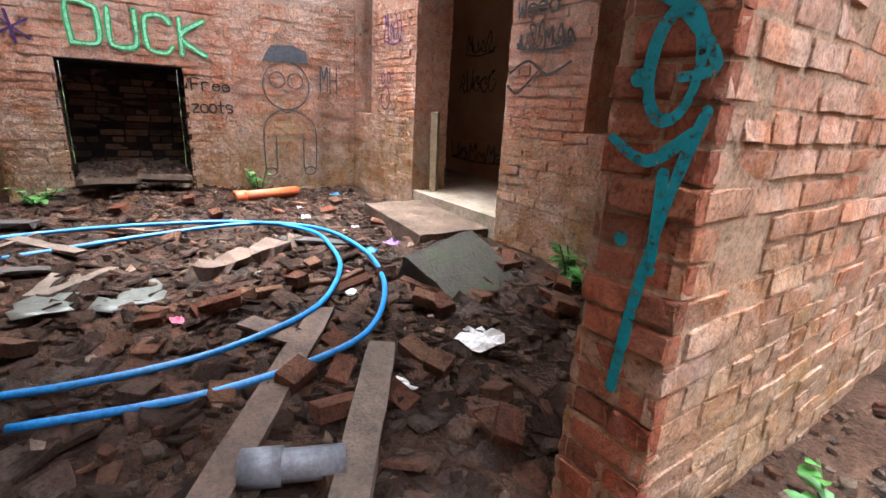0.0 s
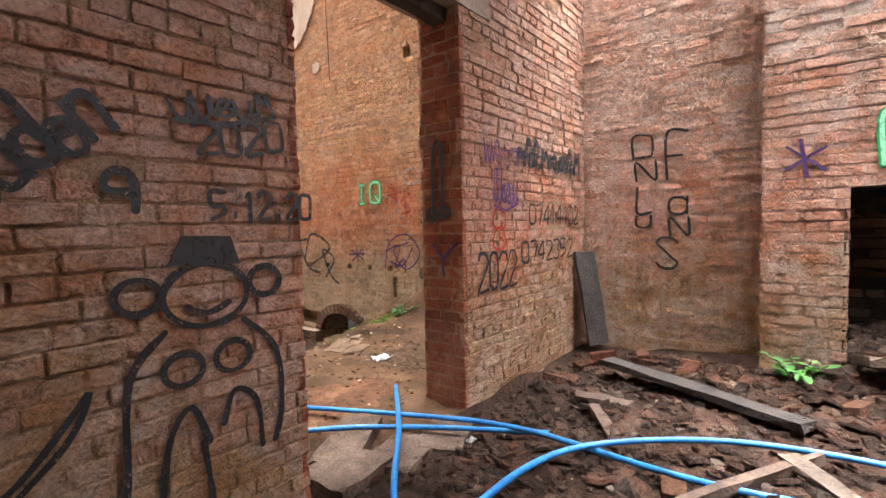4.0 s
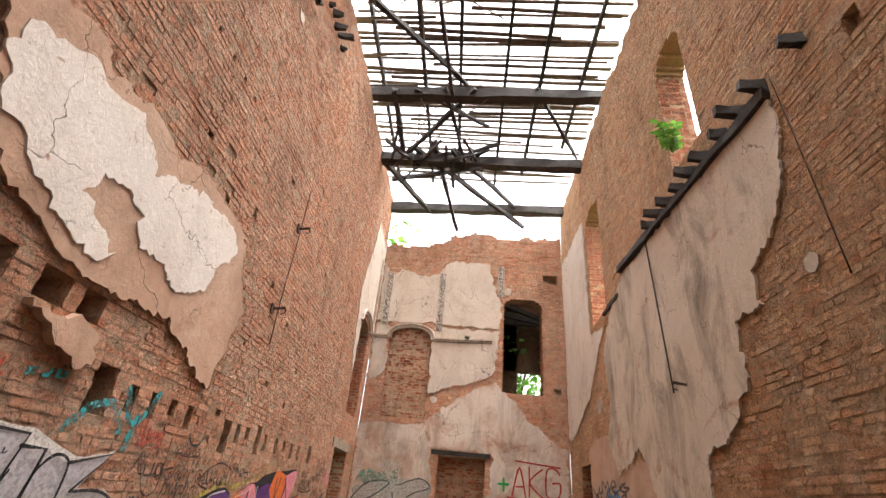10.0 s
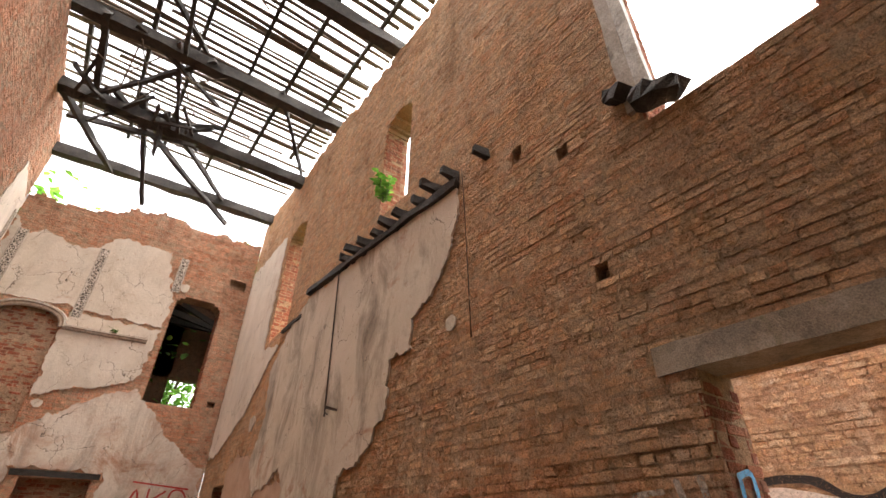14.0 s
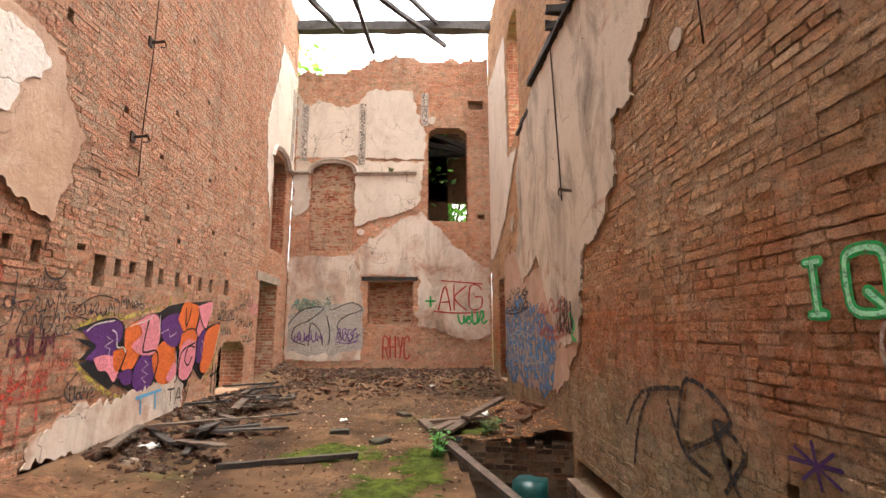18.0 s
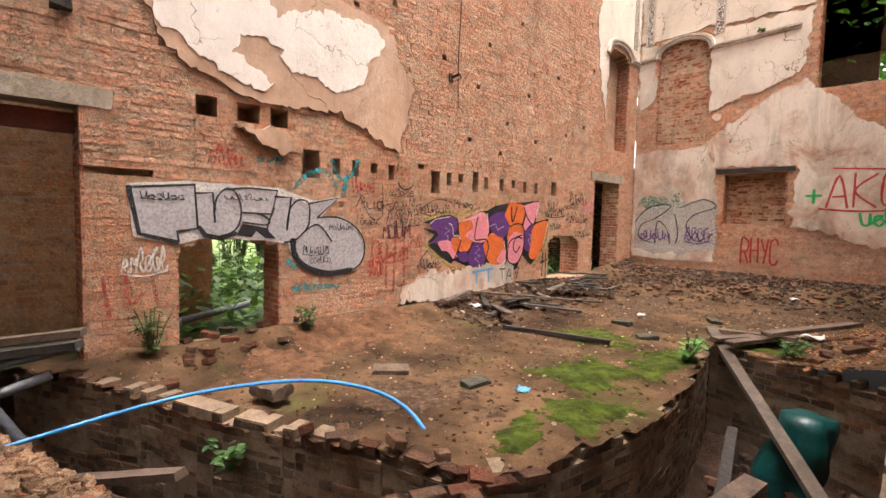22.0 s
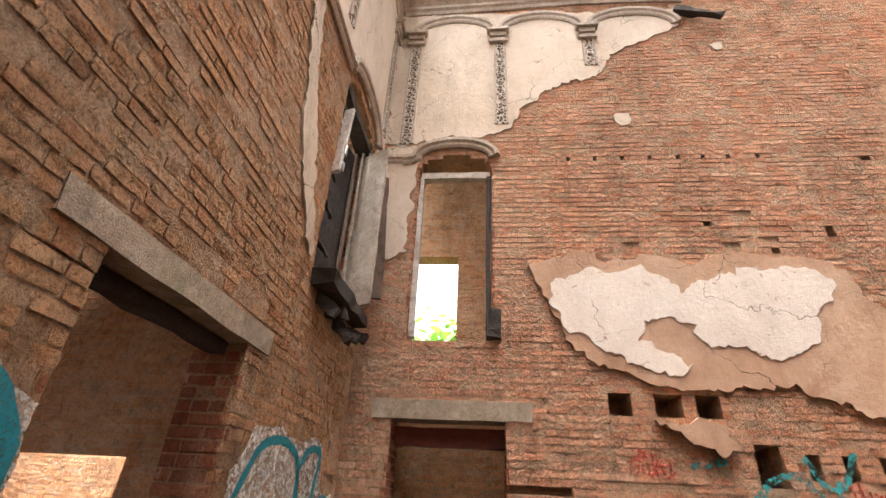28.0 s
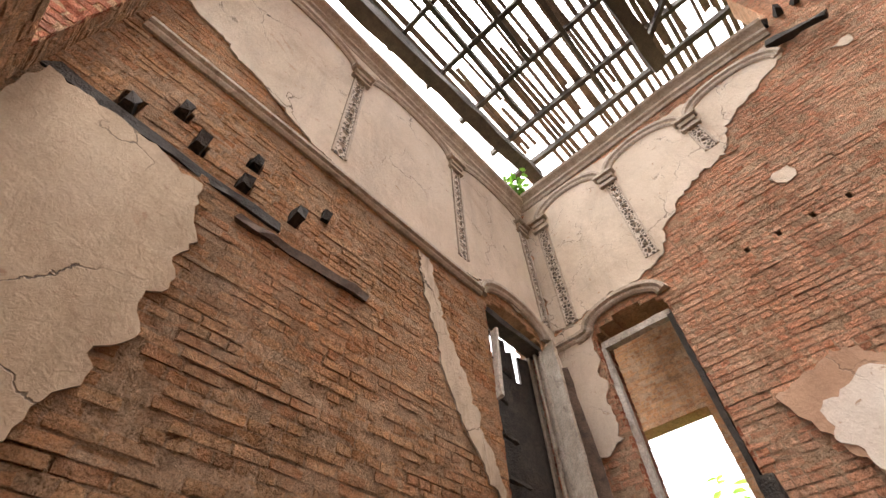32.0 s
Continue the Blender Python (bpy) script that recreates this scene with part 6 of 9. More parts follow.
strokes(NEARB, [circle(1.96, 1.02, 0.16, 0.12), circle(1.72, 1.04, 0.07, 0.06), circle(2.2, 1.05, 0.07, 0.06), [(1.88, 0.98), (1.96, 0.95), (2.04, 0.98)], [(1.8, 0.9), (1.68, 0.75), (1.66, 0.4), (1.62, 0.2)], [(2.1, 0.9), (2.24, 0.75), (2.26, 0.5), (2.22, 0.35)], circle(1.86, 0.75, 0.07, 0.06), circle(2.05, 0.76, 0.07, 0.06), [(1.76, 0.25), (1.8, 0.5), (1.88, 0.6), (1.94, 0.45)], [(2.0, 0.5), (2.05, 0.62), (2.14, 0.55), (2.16, 0.35)], [(1.92, 0.45), (1.94, 0.2), (1.88, 0.05), (1.76, -0.05)]], "black", 0.03, parent=g)
strokes(NEARB, [[(1.1, 0.38), (1.35, 0.5), (1.5, 0.66), (1.57, 0.75), (1.5, 0.6), (1.3, 0.42), (1.12, 0.3)]], "black", 0.026, "dark sprayed curved blade outline")
JAMB = Face((3.66, 0, 0), (0, 1, 0), (-1, 0, 0))
strokes(JAMB, [[(0.53, 1.36), (0.53, 1.75), (0.49, 1.84), (0.45, 1.75), (0.45, 1.36)], [(0.57, 1.33), (0.42, 1.33)], circle(0.54, 1.34, 0.045, 0.04), circle(0.43, 1.35, 0.045, 0.035)], "black", 0.038, "tall black sprayed loop on the door jamb")
strokes(JAMB, [[(0.54, 1.13), (0.45, 1.03)], [(0.33, 1.14), (0.45, 1.03), (0.45, 0.92)]], "purple", 0.026, "dark sprayed letter Y on the door jamb")
g = tag_thing("teal sprayed arrow and loops on the wall end")
strokes(STUB, [circle(0.1, 1.3, 0.05, 0.1), [(0.17, 1.44), (0.1, 1.4), (0.02, 1.3), (0.08, 1.28)], [(0.21, 1.16), (0.12, 1.12), (0.04, 1.18)], [(-0.0 + 0.02, 1.22), (0.05, 1.1), (0.09, 0.85), (0.11, 0.6)], [(0.08, 1.1), (0.07, 0.9)]], "teal", 0.03, parent=g)
strokes(STUB, [circle(0.17, 1.28, 0.008, 0.008), circle(0.15, 0.95, 0.008, 0.008)], "teal", 0.02, parent=g)
strokes(ROOMS, letters("Loans", 2.47, 2.12, 0.15, 0.075, -1, 1.25, 0.01, 17) + letters("weed", 2.47, 1.9, 0.16, 0.085, -1, 1.3, 0.01, 18) + scrawl(1.88, 1.68, 2.44, 1.86, 19, 6) + [[(2.5, 1.5), (2.3, 1.58), (2.1, 1.48), (1.88, 1.56)], [(2.52, 1.4), (2.4, 1.35), (2.2, 1.5)]], "black", 0.024, "black marker words on the yellow brick pier")
strokes(ROOMS, [circle(4.66, 1.28, 0.1, 0.13), circle(4.72, 1.5, 0.04, 0.06), circle(4.58, 1.5, 0.04, 0.06)] + scrawl(4.3, 1.9, 4.7, 2.2, 20, 4), "violet", 0.018, "small violet spray doodle beside a narrow window")

DARK = Face((0, -6.4, 0), (1, 0, 0), (0, 1, 0))
strokes(DARK, scrawl(5.4, 0.52, 4.2, 0.74, 61, 6), "soft_black", 0.035, "black scrawl under the rail of the dark room")
strokes(DARK, scrawl(5.3, 1.45, 4.5, 1.75, 62, 5) + scrawl(5.2, 1.95, 4.6, 2.2, 63, 4), "soft_black", 0.03, "black scrawls on the dark room's wall")

# hall, east wall
g = tag_thing("green and white sprayed letters on red brick")
ls = letters("I", 3.96, 1.62, 0.28, 0.17, -1) + letters("Q", 3.68, 1.62, 0.3, 0.2, -1)
strokes(EAST, ls, "green", 0.07, parent=g)
strokes(EAST, ls, "mint", 0.03, parent=g, w=0.011)
strokes(EAST, letters("A", 3.34, 1.62, 0.26, 0.2, -1) + [[(3.31, 1.85), (3.12, 1.74), (3.3, 1.72), (3.13, 1.63)], [(3.08, 1.75), (2.87, 1.71), (3.05, 1.61), (2.88, 1.48), (3.03, 1.44)], [(2.98, 1.78), (2.95, 1.4)]], "faded_red", 0.045, "faded red sprayed letters on brick")
strokes(EAST, [[(3.2, 1.58), (3.27, 1.68), (3.42, 1.68), (3.54, 1.55), (3.55, 1.36), (3.45, 1.22), (3.32, 1.2), (3.2, 1.3), (3.22, 1.4), (3.3, 1.42), (3.31, 1.34)], [(3.3, 1.56), (3.4, 1.52), (3.44, 1.42), (3.38, 1.33)], [(3.2, 1.62), (3.1, 1.64), (3.09, 1.4), (2.95, 1.38), (2.93, 1.27), (3.2, 1.28)]], "chalk", 0.022, "chalky white outline letters on red brick", w=0.009)
strokes(EAST, [[(2.78, 2.06), (2.98, 2.03), (2.90, 1.86), (2.69, 1.87)], [(2.67, 2.11), (2.62, 1.86)], [(2.52, 2.11), (2.48, 1.84)], [(2.66, 2.0), (2.45, 1.98)]], "chalk", 0.05, "white sprayed tag beside the broken doorway")
strokes(EAST, [[(4.15, 0.9), (3.88, 0.76)], [(3.9, 0.92), (4.12, 0.74)], [(4.03, 0.95), (4.0, 0.72)], [(4.2, 0.83), (3.86, 0.85)]], "purple", 0.026, "purple sprayed asterisk on pale brick", soft=False)
strokes(EAST, [[(3.41, 0.64), (3.30, 1.03), (2.95, 1.14), (2.72, 0.87), (2.98, 0.64), (3.23, 0.91), (2.92, 1.03)], [(3.38, 0.9), (3.1, 0.98), (3.2, 0.66), (3.02, 0.8), (3.0, 0.6)], [(3.3, 0.75), (3.05, 0.7), (2.85, 0.95)]], "purple", 0.024, "purple looping tag on pale brick")
strokes(EAST, [[(6.35, 0.61), (5.96, 0.96), (5.26, 1.08)], [(5.79, 1.00), (6.05, 0.7), (6.22, 0.27)], [(5.37, 0.77), (5.18, 1.16), (4.69, 0.93), (5.25, 0.61)], [(4.81, 0.45), (4.59, 0.75), (4.88, 0.89), (4.7, 0.5), (4.5, 0.35)], [(5.5, 0.95), (5.3, 0.6), (4.95, 0.5)]], "soft_black", 0.05, "black looping tag low on the wall")
g = tag_thing("tags crowding the cracked plaster above blue paint")
fill(EAST, [(12.9, 1.9), (12.2, 2.1), (11.3, 2.2), (10.6, 1.95), (9.9, 1.95), (9.2, 1.75), (8.7, 1.3), (8.9, 0.8), (9.3, 0.5), (10.5, 0.55), (12.0, 0.45), (12.95, 0.6)], "faded_blue", 0.026, g, 0.12, 4)
strokes(EAST, scrawl(12.6, 1.0, 9.3, 1.8, 27, 9), "faded_white", 0.06, parent=g, w=0.03)
strokes(EAST, scrawl(12.8, 1.95, 10.4, 2.45, 25, 8), "soft_black", 0.05, parent=g, w=0.03)
strokes(EAST, scrawl(9.6, 1.5, 7.9, 2.1, 26, 7), "faded_red", 0.07, parent=g, w=0.04)
strokes(EAST, scrawl(8.5, 1.5, 7.8, 2.0, 28, 4), "soft_black", 0.05, parent=g, w=0.044)
strokes(EAST, [[(7.9, 1.75), (7.72, 1.6), (7.85, 1.45), (7.7, 1.4)]], "green", 0.07, parent=g, w=0.046)
JAMBE = Face((0, 2.37, 0), (1, 0, 0), (0, -1, 0))
strokes(JAMBE, [[(6.07, 1.74), (6.1, 1.82), (6.13, 2.1)], [(6.12, 2.12), (6.3, 2.14), (6.28, 1.9)], [(6.15, 1.95), (6.27, 1.96)]], "sky", 0.05, "blue sprayed letters on the brick door jamb", w=0.01)
# hall, end wall
g = tag_thing("white graffiti piece with black outlines on plaster")
fill(END, [(0.1, 0.9), (0.1, 1.9), (0.6, 2.15), (1.2, 2.2), (1.9, 2.3), (2.24, 2.1), (2.22, 0.95), (1.2, 0.85)], "faded_white", 0.023, g, 0.06, 3)
strokes(END, [[(0.12, 1.7), (0.5, 2.1), (1.1, 2.15), (0.7, 1.8), (0.3, 1.6), (0.25, 1.25), (0.6, 1.1)], [(0.7, 1.1), (0.75, 1.7), (1.0, 1.5), (1.1, 1.1)], [(1.35, 2.1), (1.9, 2.3), (2.2, 2.1), (1.7, 1.9), (1.5, 1.6), (1.75, 1.2), (2.15, 1.4)], [(1.2, 1.9), (1.3, 1.4), (1.25, 1.1)]], "soft_black", 0.04, parent=g, w=0.027)
strokes(END, scrawl(0.3, 1.2, 1.1, 1.5, 29, 5) + scrawl(1.5, 1.2, 2.1, 1.6, 30, 4), "violet", 0.035, parent=g, w=0.031)
fill(END, [(0.2, 2.1), (0.3, 2.4), (1.2, 2.45), (1.4, 2.1), (0.8, 2.0)], "haze", 0.0225, g, 0.08, 6)
strokes(END, letters("AKG", 4.42, 2.12, 0.7, 0.36, 1, 1.25, 0.03, 31) + [[(4.3, 2.05), (5.0, 2.0), (5.75, 2.04)], [(4.5, 2.95), (5.7, 2.86)]], "red", 0.05, "red sprayed initials on stained plaster", w=0.026)
strokes(END, letters("RHYC", 2.82, 0.74, 0.58, 0.15, 1, 1.35, 0.02, 32), "red", 0.045, "red sprayed initials under the recess", w=0.026)
strokes(END, [[(4.05, 2.35), (4.3, 2.35)], [(4.18, 2.48), (4.18, 2.2)]] + scrawl(5.0, 1.7, 5.8, 2.1, 33, 4), "green", 0.06, "small green sprayed marks", w=0.026)
# hall, west wall: block-letter piece
g = tag_thing("silver block-letter graffiti with black outlines")
fill(WEST, [(2.77, 1.9), (3.46, 1.99), (4.07, 1.97), (4.48, 1.96), (4.95, 1.82), (5.4, 1.91), (5.1, 1.63), (5.42, 1.62), (5.76, 1.42), (5.86, 1.12), (5.72, 0.84), (5.37, 0.72), (4.75, 0.96), (4.63, 1.13), (4.6, 1.24), (3.91, 1.31), (3.5, 1.31), (3.25, 1.23), (2.83, 1.34)], "white", 0.008, g, 0.015, 3)
fill(WEST, [(2.80, 1.86), (3.44, 1.95), (3.45, 1.85), (3.65, 1.86), (3.78, 1.91), (4.07, 1.94), (4.44, 1.93), (4.42, 1.85), (4.63, 1.85), (4.73, 1.82), (4.89, 1.78), (5.35, 1.88), (5.04, 1.59), (5.39, 1.59), (5.72, 1.40), (5.82, 1.12), (5.70, 0.87), (5.37, 0.76), (5.02, 0.82), (4.78, 0.99), (4.67, 1.13), (4.69, 1.27), (4.54, 1.25), (4.39, 1.29), (4.16, 1.31), (3.91, 1.34), (3.71, 1.31), (3.53, 1.35), (3.29, 1.39), (3.25, 1.27), (2.87, 1.37)], "silver", 0.011, g, 0.006, 1)
fill(WEST, [(3.99, 1.49), (4.28, 1.44), (4.42, 1.30), (4.28, 1.31), (4.16, 1.40), (4.10, 1.32), (3.91, 1.35)], "black", 0.0135, g, 0.004, 2)
strokes(WEST, [[(2.79, 1.87), (2.88, 1.37), (3.25, 1.27)], [(3.49, 1.44), (3.55, 1.35), (3.71, 1.31), (3.9, 1.37)]], "black", 0.065, parent=g, w=0.014, soft=False)
strokes(WEST, [[(2.79, 1.87), (3.44, 1.94), (3.47, 1.43)], [(3.27, 1.28), (3.25, 1.39), (3.47, 1.43)], [(3.46, 1.84), (3.64, 1.86), (3.66, 1.51)], [(3.82, 1.91), (4.07, 1.94), (4.44, 1.93), (4.36, 1.62), (3.99, 1.63)], [(4.41, 1.85), (4.63, 1.85), (4.57, 1.42)], [(4.90, 1.78), (5.35, 1.88), (5.02, 1.59)]], "black", 0.032, parent=g, w=0.016, soft=False)
strokes(WEST, [[(3.66, 1.64), (3.68, 1.79), (3.78, 1.91), (3.89, 1.89), (3.96, 1.74), (3.96, 1.54), (3.88, 1.40), (3.71, 1.33)], [(3.99, 1.63), (4.19, 1.62), (4.33, 1.54), (4.28, 1.48), (3.99, 1.51)], [(4.57, 1.47), (4.61, 1.69), (4.73, 1.82), (4.88, 1.79), (4.90, 1.60), (4.86, 1.44), (4.69, 1.28), (4.54, 1.25)], [(4.36, 1.32), (4.30, 1.44), (4.4, 1.7)], [(5.02, 1.59), (5.39, 1.59), (5.72, 1.40), (5.82, 1.12), (5.70, 0.87), (5.37, 0.78)], [(4.78, 1.36), (5.03, 1.49), (5.25, 1.25)]], "black", 0.028, parent=g, w=0.019)
strokes(WEST, [[(4.66, 1.26), (4.69, 1.07), (4.87, 0.89), (5.18, 0.79), (5.57, 0.82)]], "black", 0.1, parent=g, w=0.014)
for u0, v0, u1, v1, sd in ((2.9, 1.76, 3.33, 1.84, 1), (3.78, 1.79, 4.31, 1.87, 2), (5.2, 1.42, 5.62, 1.52, 3), (4.8, 1.08, 5.2, 1.2, 4), (4.9, 0.95, 5.25, 1.06, 5)):
    strokes(WEST, scrawl(u0, v0, u1, v1, 340 + sd, 6), "soft_black", 0.014, parent=g, w=0.022)
strokes(WEST, scrawl(2.72, 0.95, 3.15, 1.24, 37, 6), "white", 0.02, "white scribbled tag beside the doorway")
strokes(WEST, [[(2.55, 0.9), (2.6, 0.5)], [(2.75, 0.95), (2.78, 0.6), (2.9, 0.7)], [(3.0, 0.9), (3.05, 0.55)]], "faded_red", 0.045, "faint red marks low on the wall")
strokes(WEST, [[(4.7, 2.0), (4.9, 2.2), (5.15, 2.25), (5.3, 2.05)], [(5.25, 2.4), (5.4, 2.15), (5.55, 2.2), (5.7, 2.45)], [(4.2, 2.3), (4.5, 2.35)], [(5.5, 2.2), (5.45, 1.95)]], "faded_teal", 0.08, "faded teal strokes above the block letters")
strokes(WEST, [[(4.7, 0.62), (5.4, 0.6)], [(4.6, 0.98), (4.7, 0.9)]], "faded_teal", 0.1, "teal spray haze under the round letter")
strokes(WEST, scrawl(5.7, 1.75, 6.2, 1.95, 40, 3) + scrawl(6.25, 1.5, 6.95, 1.72, 402, 5) + [[(5.75, 1.9), (5.95, 1.6), (6.15, 1.65), (6.15, 2.1)]], "soft_black", 0.018, "black tags crowding the brick wall")
strokes(WEST, scrawl(6.05, 1.72, 7.0, 1.95, 403, 6), "soft_black", 0.016, "row of thin black tags under the sockets")
strokes(WEST, scrawl(6.15, 1.3, 6.75, 1.6, 404, 4), "crimson", 0.035, "dark crimson tag over red drips")
strokes(WEST, scrawl(5.95, 0.95, 6.7, 1.3, 41, 4) + [[(6.25, 1.3), (6.24, 0.5)], [(6.42, 1.35), (6.4, 0.45)], [(6.6, 1.3), (6.62, 0.55)], [(6.1, 1.2), (6.12, 0.85)]], "faded_red", 0.05, "red dripping tags on the brick wall")
for i, (u0, v0, u1, v1, c, wd) in enumerate(((5.75, 1.5, 6.1, 1.62, "soft_black", 0.016), (6.3, 1.98, 6.8, 2.1, "soft_black", 0.014), (5.6, 2.0, 6.0, 2.25, "faded_red", 0.03), (3.6, 2.2, 4.0, 2.45, "faded_red", 0.03), (6.7, 1.15, 7.0, 1.35, "faded_red", 0.02), (10.9, 1.45, 11.4, 1.6, "soft_black", 0.018), (12.0, 1.3, 12.7, 1.5, "soft_black", 0.018), (11.5, 1.95, 12.0, 2.1, "soft_black", 0.016), (10.75, 2.0, 11.2, 2.15, "soft_black", 0.014), (5.9, 0.7, 6.2, 0.95, "faded_red", 0.035))):
    strokes(WEST, scrawl(u0, v0, u1, v1, 600 + i, 5), c, wd, "small scribbled tag among many others")
strokes(WEST, [circle(6.62, 2.2, 0.15, 0.12, 10, 3.3, 0.45)], "black", 0.026, "black smile drawn under two sockets")
strokes(WEST, [[(6.93, 1.76), (7.31, 1.95), (7.68, 1.92), (7.74, 1.82)], [(6.96, 1.71), (7.2, 1.66)]] + scrawl(6.98, 1.72, 7.66, 1.88, 42, 5) + scrawl(7.75, 1.84, 8.3, 1.98, 421, 4), "soft_black", 0.022, "thin black tags above the coloured piece")
strokes(WEST, [[(7.14, 1.07), (6.97, 0.86), (7.27, 0.66), (7.64, 0.64), (7.91, 0.74)]] + scrawl(7.05, 0.76, 7.45, 0.94, 423, 4), "soft_black", 0.02, "black tag inside a drawn oval")
strokes(WEST, scrawl(10.7, 1.75, 11.5, 1.95, 43, 6) + scrawl(11.6, 1.6, 12.6, 1.85, 431, 6) + scrawl(11.7, 2.05, 12.5, 2.35, 432, 5), "soft_black", 0.026, "thin black tags near a garden doorway")
strokes(WEST, scrawl(12.35, 1.95, 12.85, 2.3, 44, 3), "pink", 0.03, "small pink tag near a garden doorway")
strokes(WEST, [[(8.3, 0.62), (8.9, 0.66)], [(8.4, 0.62), (8.42, 0.4)], [(8.75, 0.64), (8.78, 0.42)]], "sky", 0.05, "pale blue marks on the render band", w=0.026)
strokes(WEST, letters("TAY", 9.1, 0.4, 0.24, 0.18, 1, 1.3, 0.01, 4), "soft_black", 0.03, "dark letters on the render band", w=0.026)
strokes(WEST, [[(10.65, 0.9), (10.64, 0.4)], [(10.77, 0.9), (10.78, 0.35)], [(10.58, 0.7), (10.82, 0.75)]], "soft_black", 0.05, "dark strokes beside the low arched opening")
# the coloured piece
g = tag_thing("large purple, orange and pink graffiti piece")
fill(WEST, [(7.0, 1.55), (7.38, 1.65), (7.67, 1.7), (7.85, 1.64), (7.89, 1.54), (8.11, 1.65), (8.49, 1.79), (8.69, 1.81), (8.92, 1.9), (9.41, 1.98), (9.66, 2.0), (10.4, 2.07), (10.32, 1.61), (10.83, 1.68), (10.6, 0.97), (10.19, 0.67), (9.85, 0.91), (9.7, 0.61), (9.48, 0.58), (9.25, 0.69), (9.01, 0.6), (8.69, 0.77), (8.55, 0.64), (8.3, 0.61), (8.09, 0.76), (7.79, 0.87), (7.71, 0.81), (7.46, 0.96), (7.13, 1.16), (7.32, 1.21), (7.13, 1.2), (7.29, 1.34), (7.0, 1.46), (7.28, 1.42), (7.15, 1.53)], "black", 0.009, g, 0.006, 2)


def piece_shape(i, color, pts):
    """One coloured letter shape of the piece, laid over those before it."""
    fill(WEST, smooth_line(pts + pts[:1], 3)[:-1], color, 0.0125 + 0.0012 * i, g, 0.003, i)


piece_shape(0, "violet", [(7.13, 1.53), (7.41, 1.63), (7.7, 1.67), (7.84, 1.6), (7.85, 1.44), (7.77, 1.33), (7.74, 1.13), (7.39, 1.17), (7.24, 1.22), (7.39, 1.34), (7.26, 1.43)])
piece_shape(1, "pink", [(7.36, 1.21), (7.58, 1.24), (7.75, 1.18), (7.87, 0.97), (7.77, 0.9), (7.62, 1.04), (7.47, 1.06)])
piece_shape(2, "orange", [(7.71, 1.27), (7.9, 1.3), (7.93, 1.17), (7.84, 1.02), (7.75, 1.08)])
piece_shape(3, "orange", [(7.88, 1.49), (8.0, 1.61), (8.39, 1.69), (8.31, 1.29), (8.14, 1.03), (7.91, 1.04), (7.92, 1.28)])
piece_shape(4, "pink", [(8.15, 1.65), (8.47, 1.77), (8.67, 1.72), (8.75, 1.46), (8.66, 1.22), (8.4, 1.18), (8.07, 1.32), (8.29, 1.49)])
piece_shape(5, "violet", [(7.84, 0.99), (8.1, 1.03), (8.16, 0.84), (7.97, 0.84)])
piece_shape(6, "violet", [(8.16, 0.97), (8.32, 1.18), (8.62, 1.14), (8.69, 0.93), (8.56, 0.71), (8.33, 0.7), (8.18, 0.81)])
piece_shape(7, "orange", [(8.58, 1.14), (8.83, 1.37), (9.19, 1.27), (9.27, 0.98), (9.19, 0.77), (8.95, 0.73), (8.72, 0.84)])
piece_shape(8, "violet", [(8.71, 1.64), (8.93, 1.76), (9.29, 1.78), (9.41, 1.49), (9.19, 1.27), (8.83, 1.4)])
piece_shape(9, "orange", [(9.22, 1.71), (9.38, 1.98), (9.67, 1.98), (9.92, 1.9), (9.78, 1.52), (9.46, 1.49)])
piece_shape(10, "pink", [(9.86, 1.94), (10.41, 2.04), (10.28, 1.67), (10.11, 1.38), (9.87, 1.49), (9.94, 1.73)])
piece_shape(11, "pink", [(9.35, 1.26), (9.55, 1.42), (9.86, 1.39), (9.87, 1.01), (9.69, 0.76), (9.46, 0.73), (9.34, 0.88)])
piece_shape(12, "orange", [(9.38, 1.49), (9.78, 1.54), (9.89, 1.35), (9.56, 1.39), (9.32, 1.23)])
piece_shape(13, "violet", [(9.86, 1.35), (10.15, 1.56), (10.31, 1.34), (10.15, 1.0), (9.93, 1.01)])
piece_shape(14, "orange", [(10.17, 1.42), (10.32, 1.56), (10.79, 1.62), (10.56, 1.01), (10.31, 0.79), (10.1, 0.86), (10.14, 1.1)])
piece_shape(15, "pink", [(8.99, 0.82), (9.21, 1.05), (9.29, 0.85), (9.09, 0.75)])
strokes(WEST, [[(7.84, 1.60), (7.88, 1.33), (7.93, 1.22), (7.78, 0.90)], [(8.39, 1.69), (8.31, 1.29), (8.40, 1.23), (8.64, 1.24), (8.72, 1.07), (8.62, 0.79)], [(9.19, 1.24), (9.31, 0.85), (9.25, 0.73)], [(9.41, 1.49), (9.54, 1.55), (9.78, 1.54), (9.89, 1.35), (9.84, 0.94), (9.66, 0.73), (9.41, 0.75), (9.33, 0.91), (9.41, 1.20), (9.80, 1.32)], [(9.81, 1.25), (9.60, 1.26), (9.51, 1.06), (9.63, 0.96), (9.74, 1.08)], [(9.86, 1.90), (9.98, 1.70), (10.15, 1.56), (10.32, 1.58)], [(9.42, 1.9), (9.46, 1.6), (9.55, 1.75), (9.6, 1.9)]], "black", 0.035, parent=g, w=0.035)
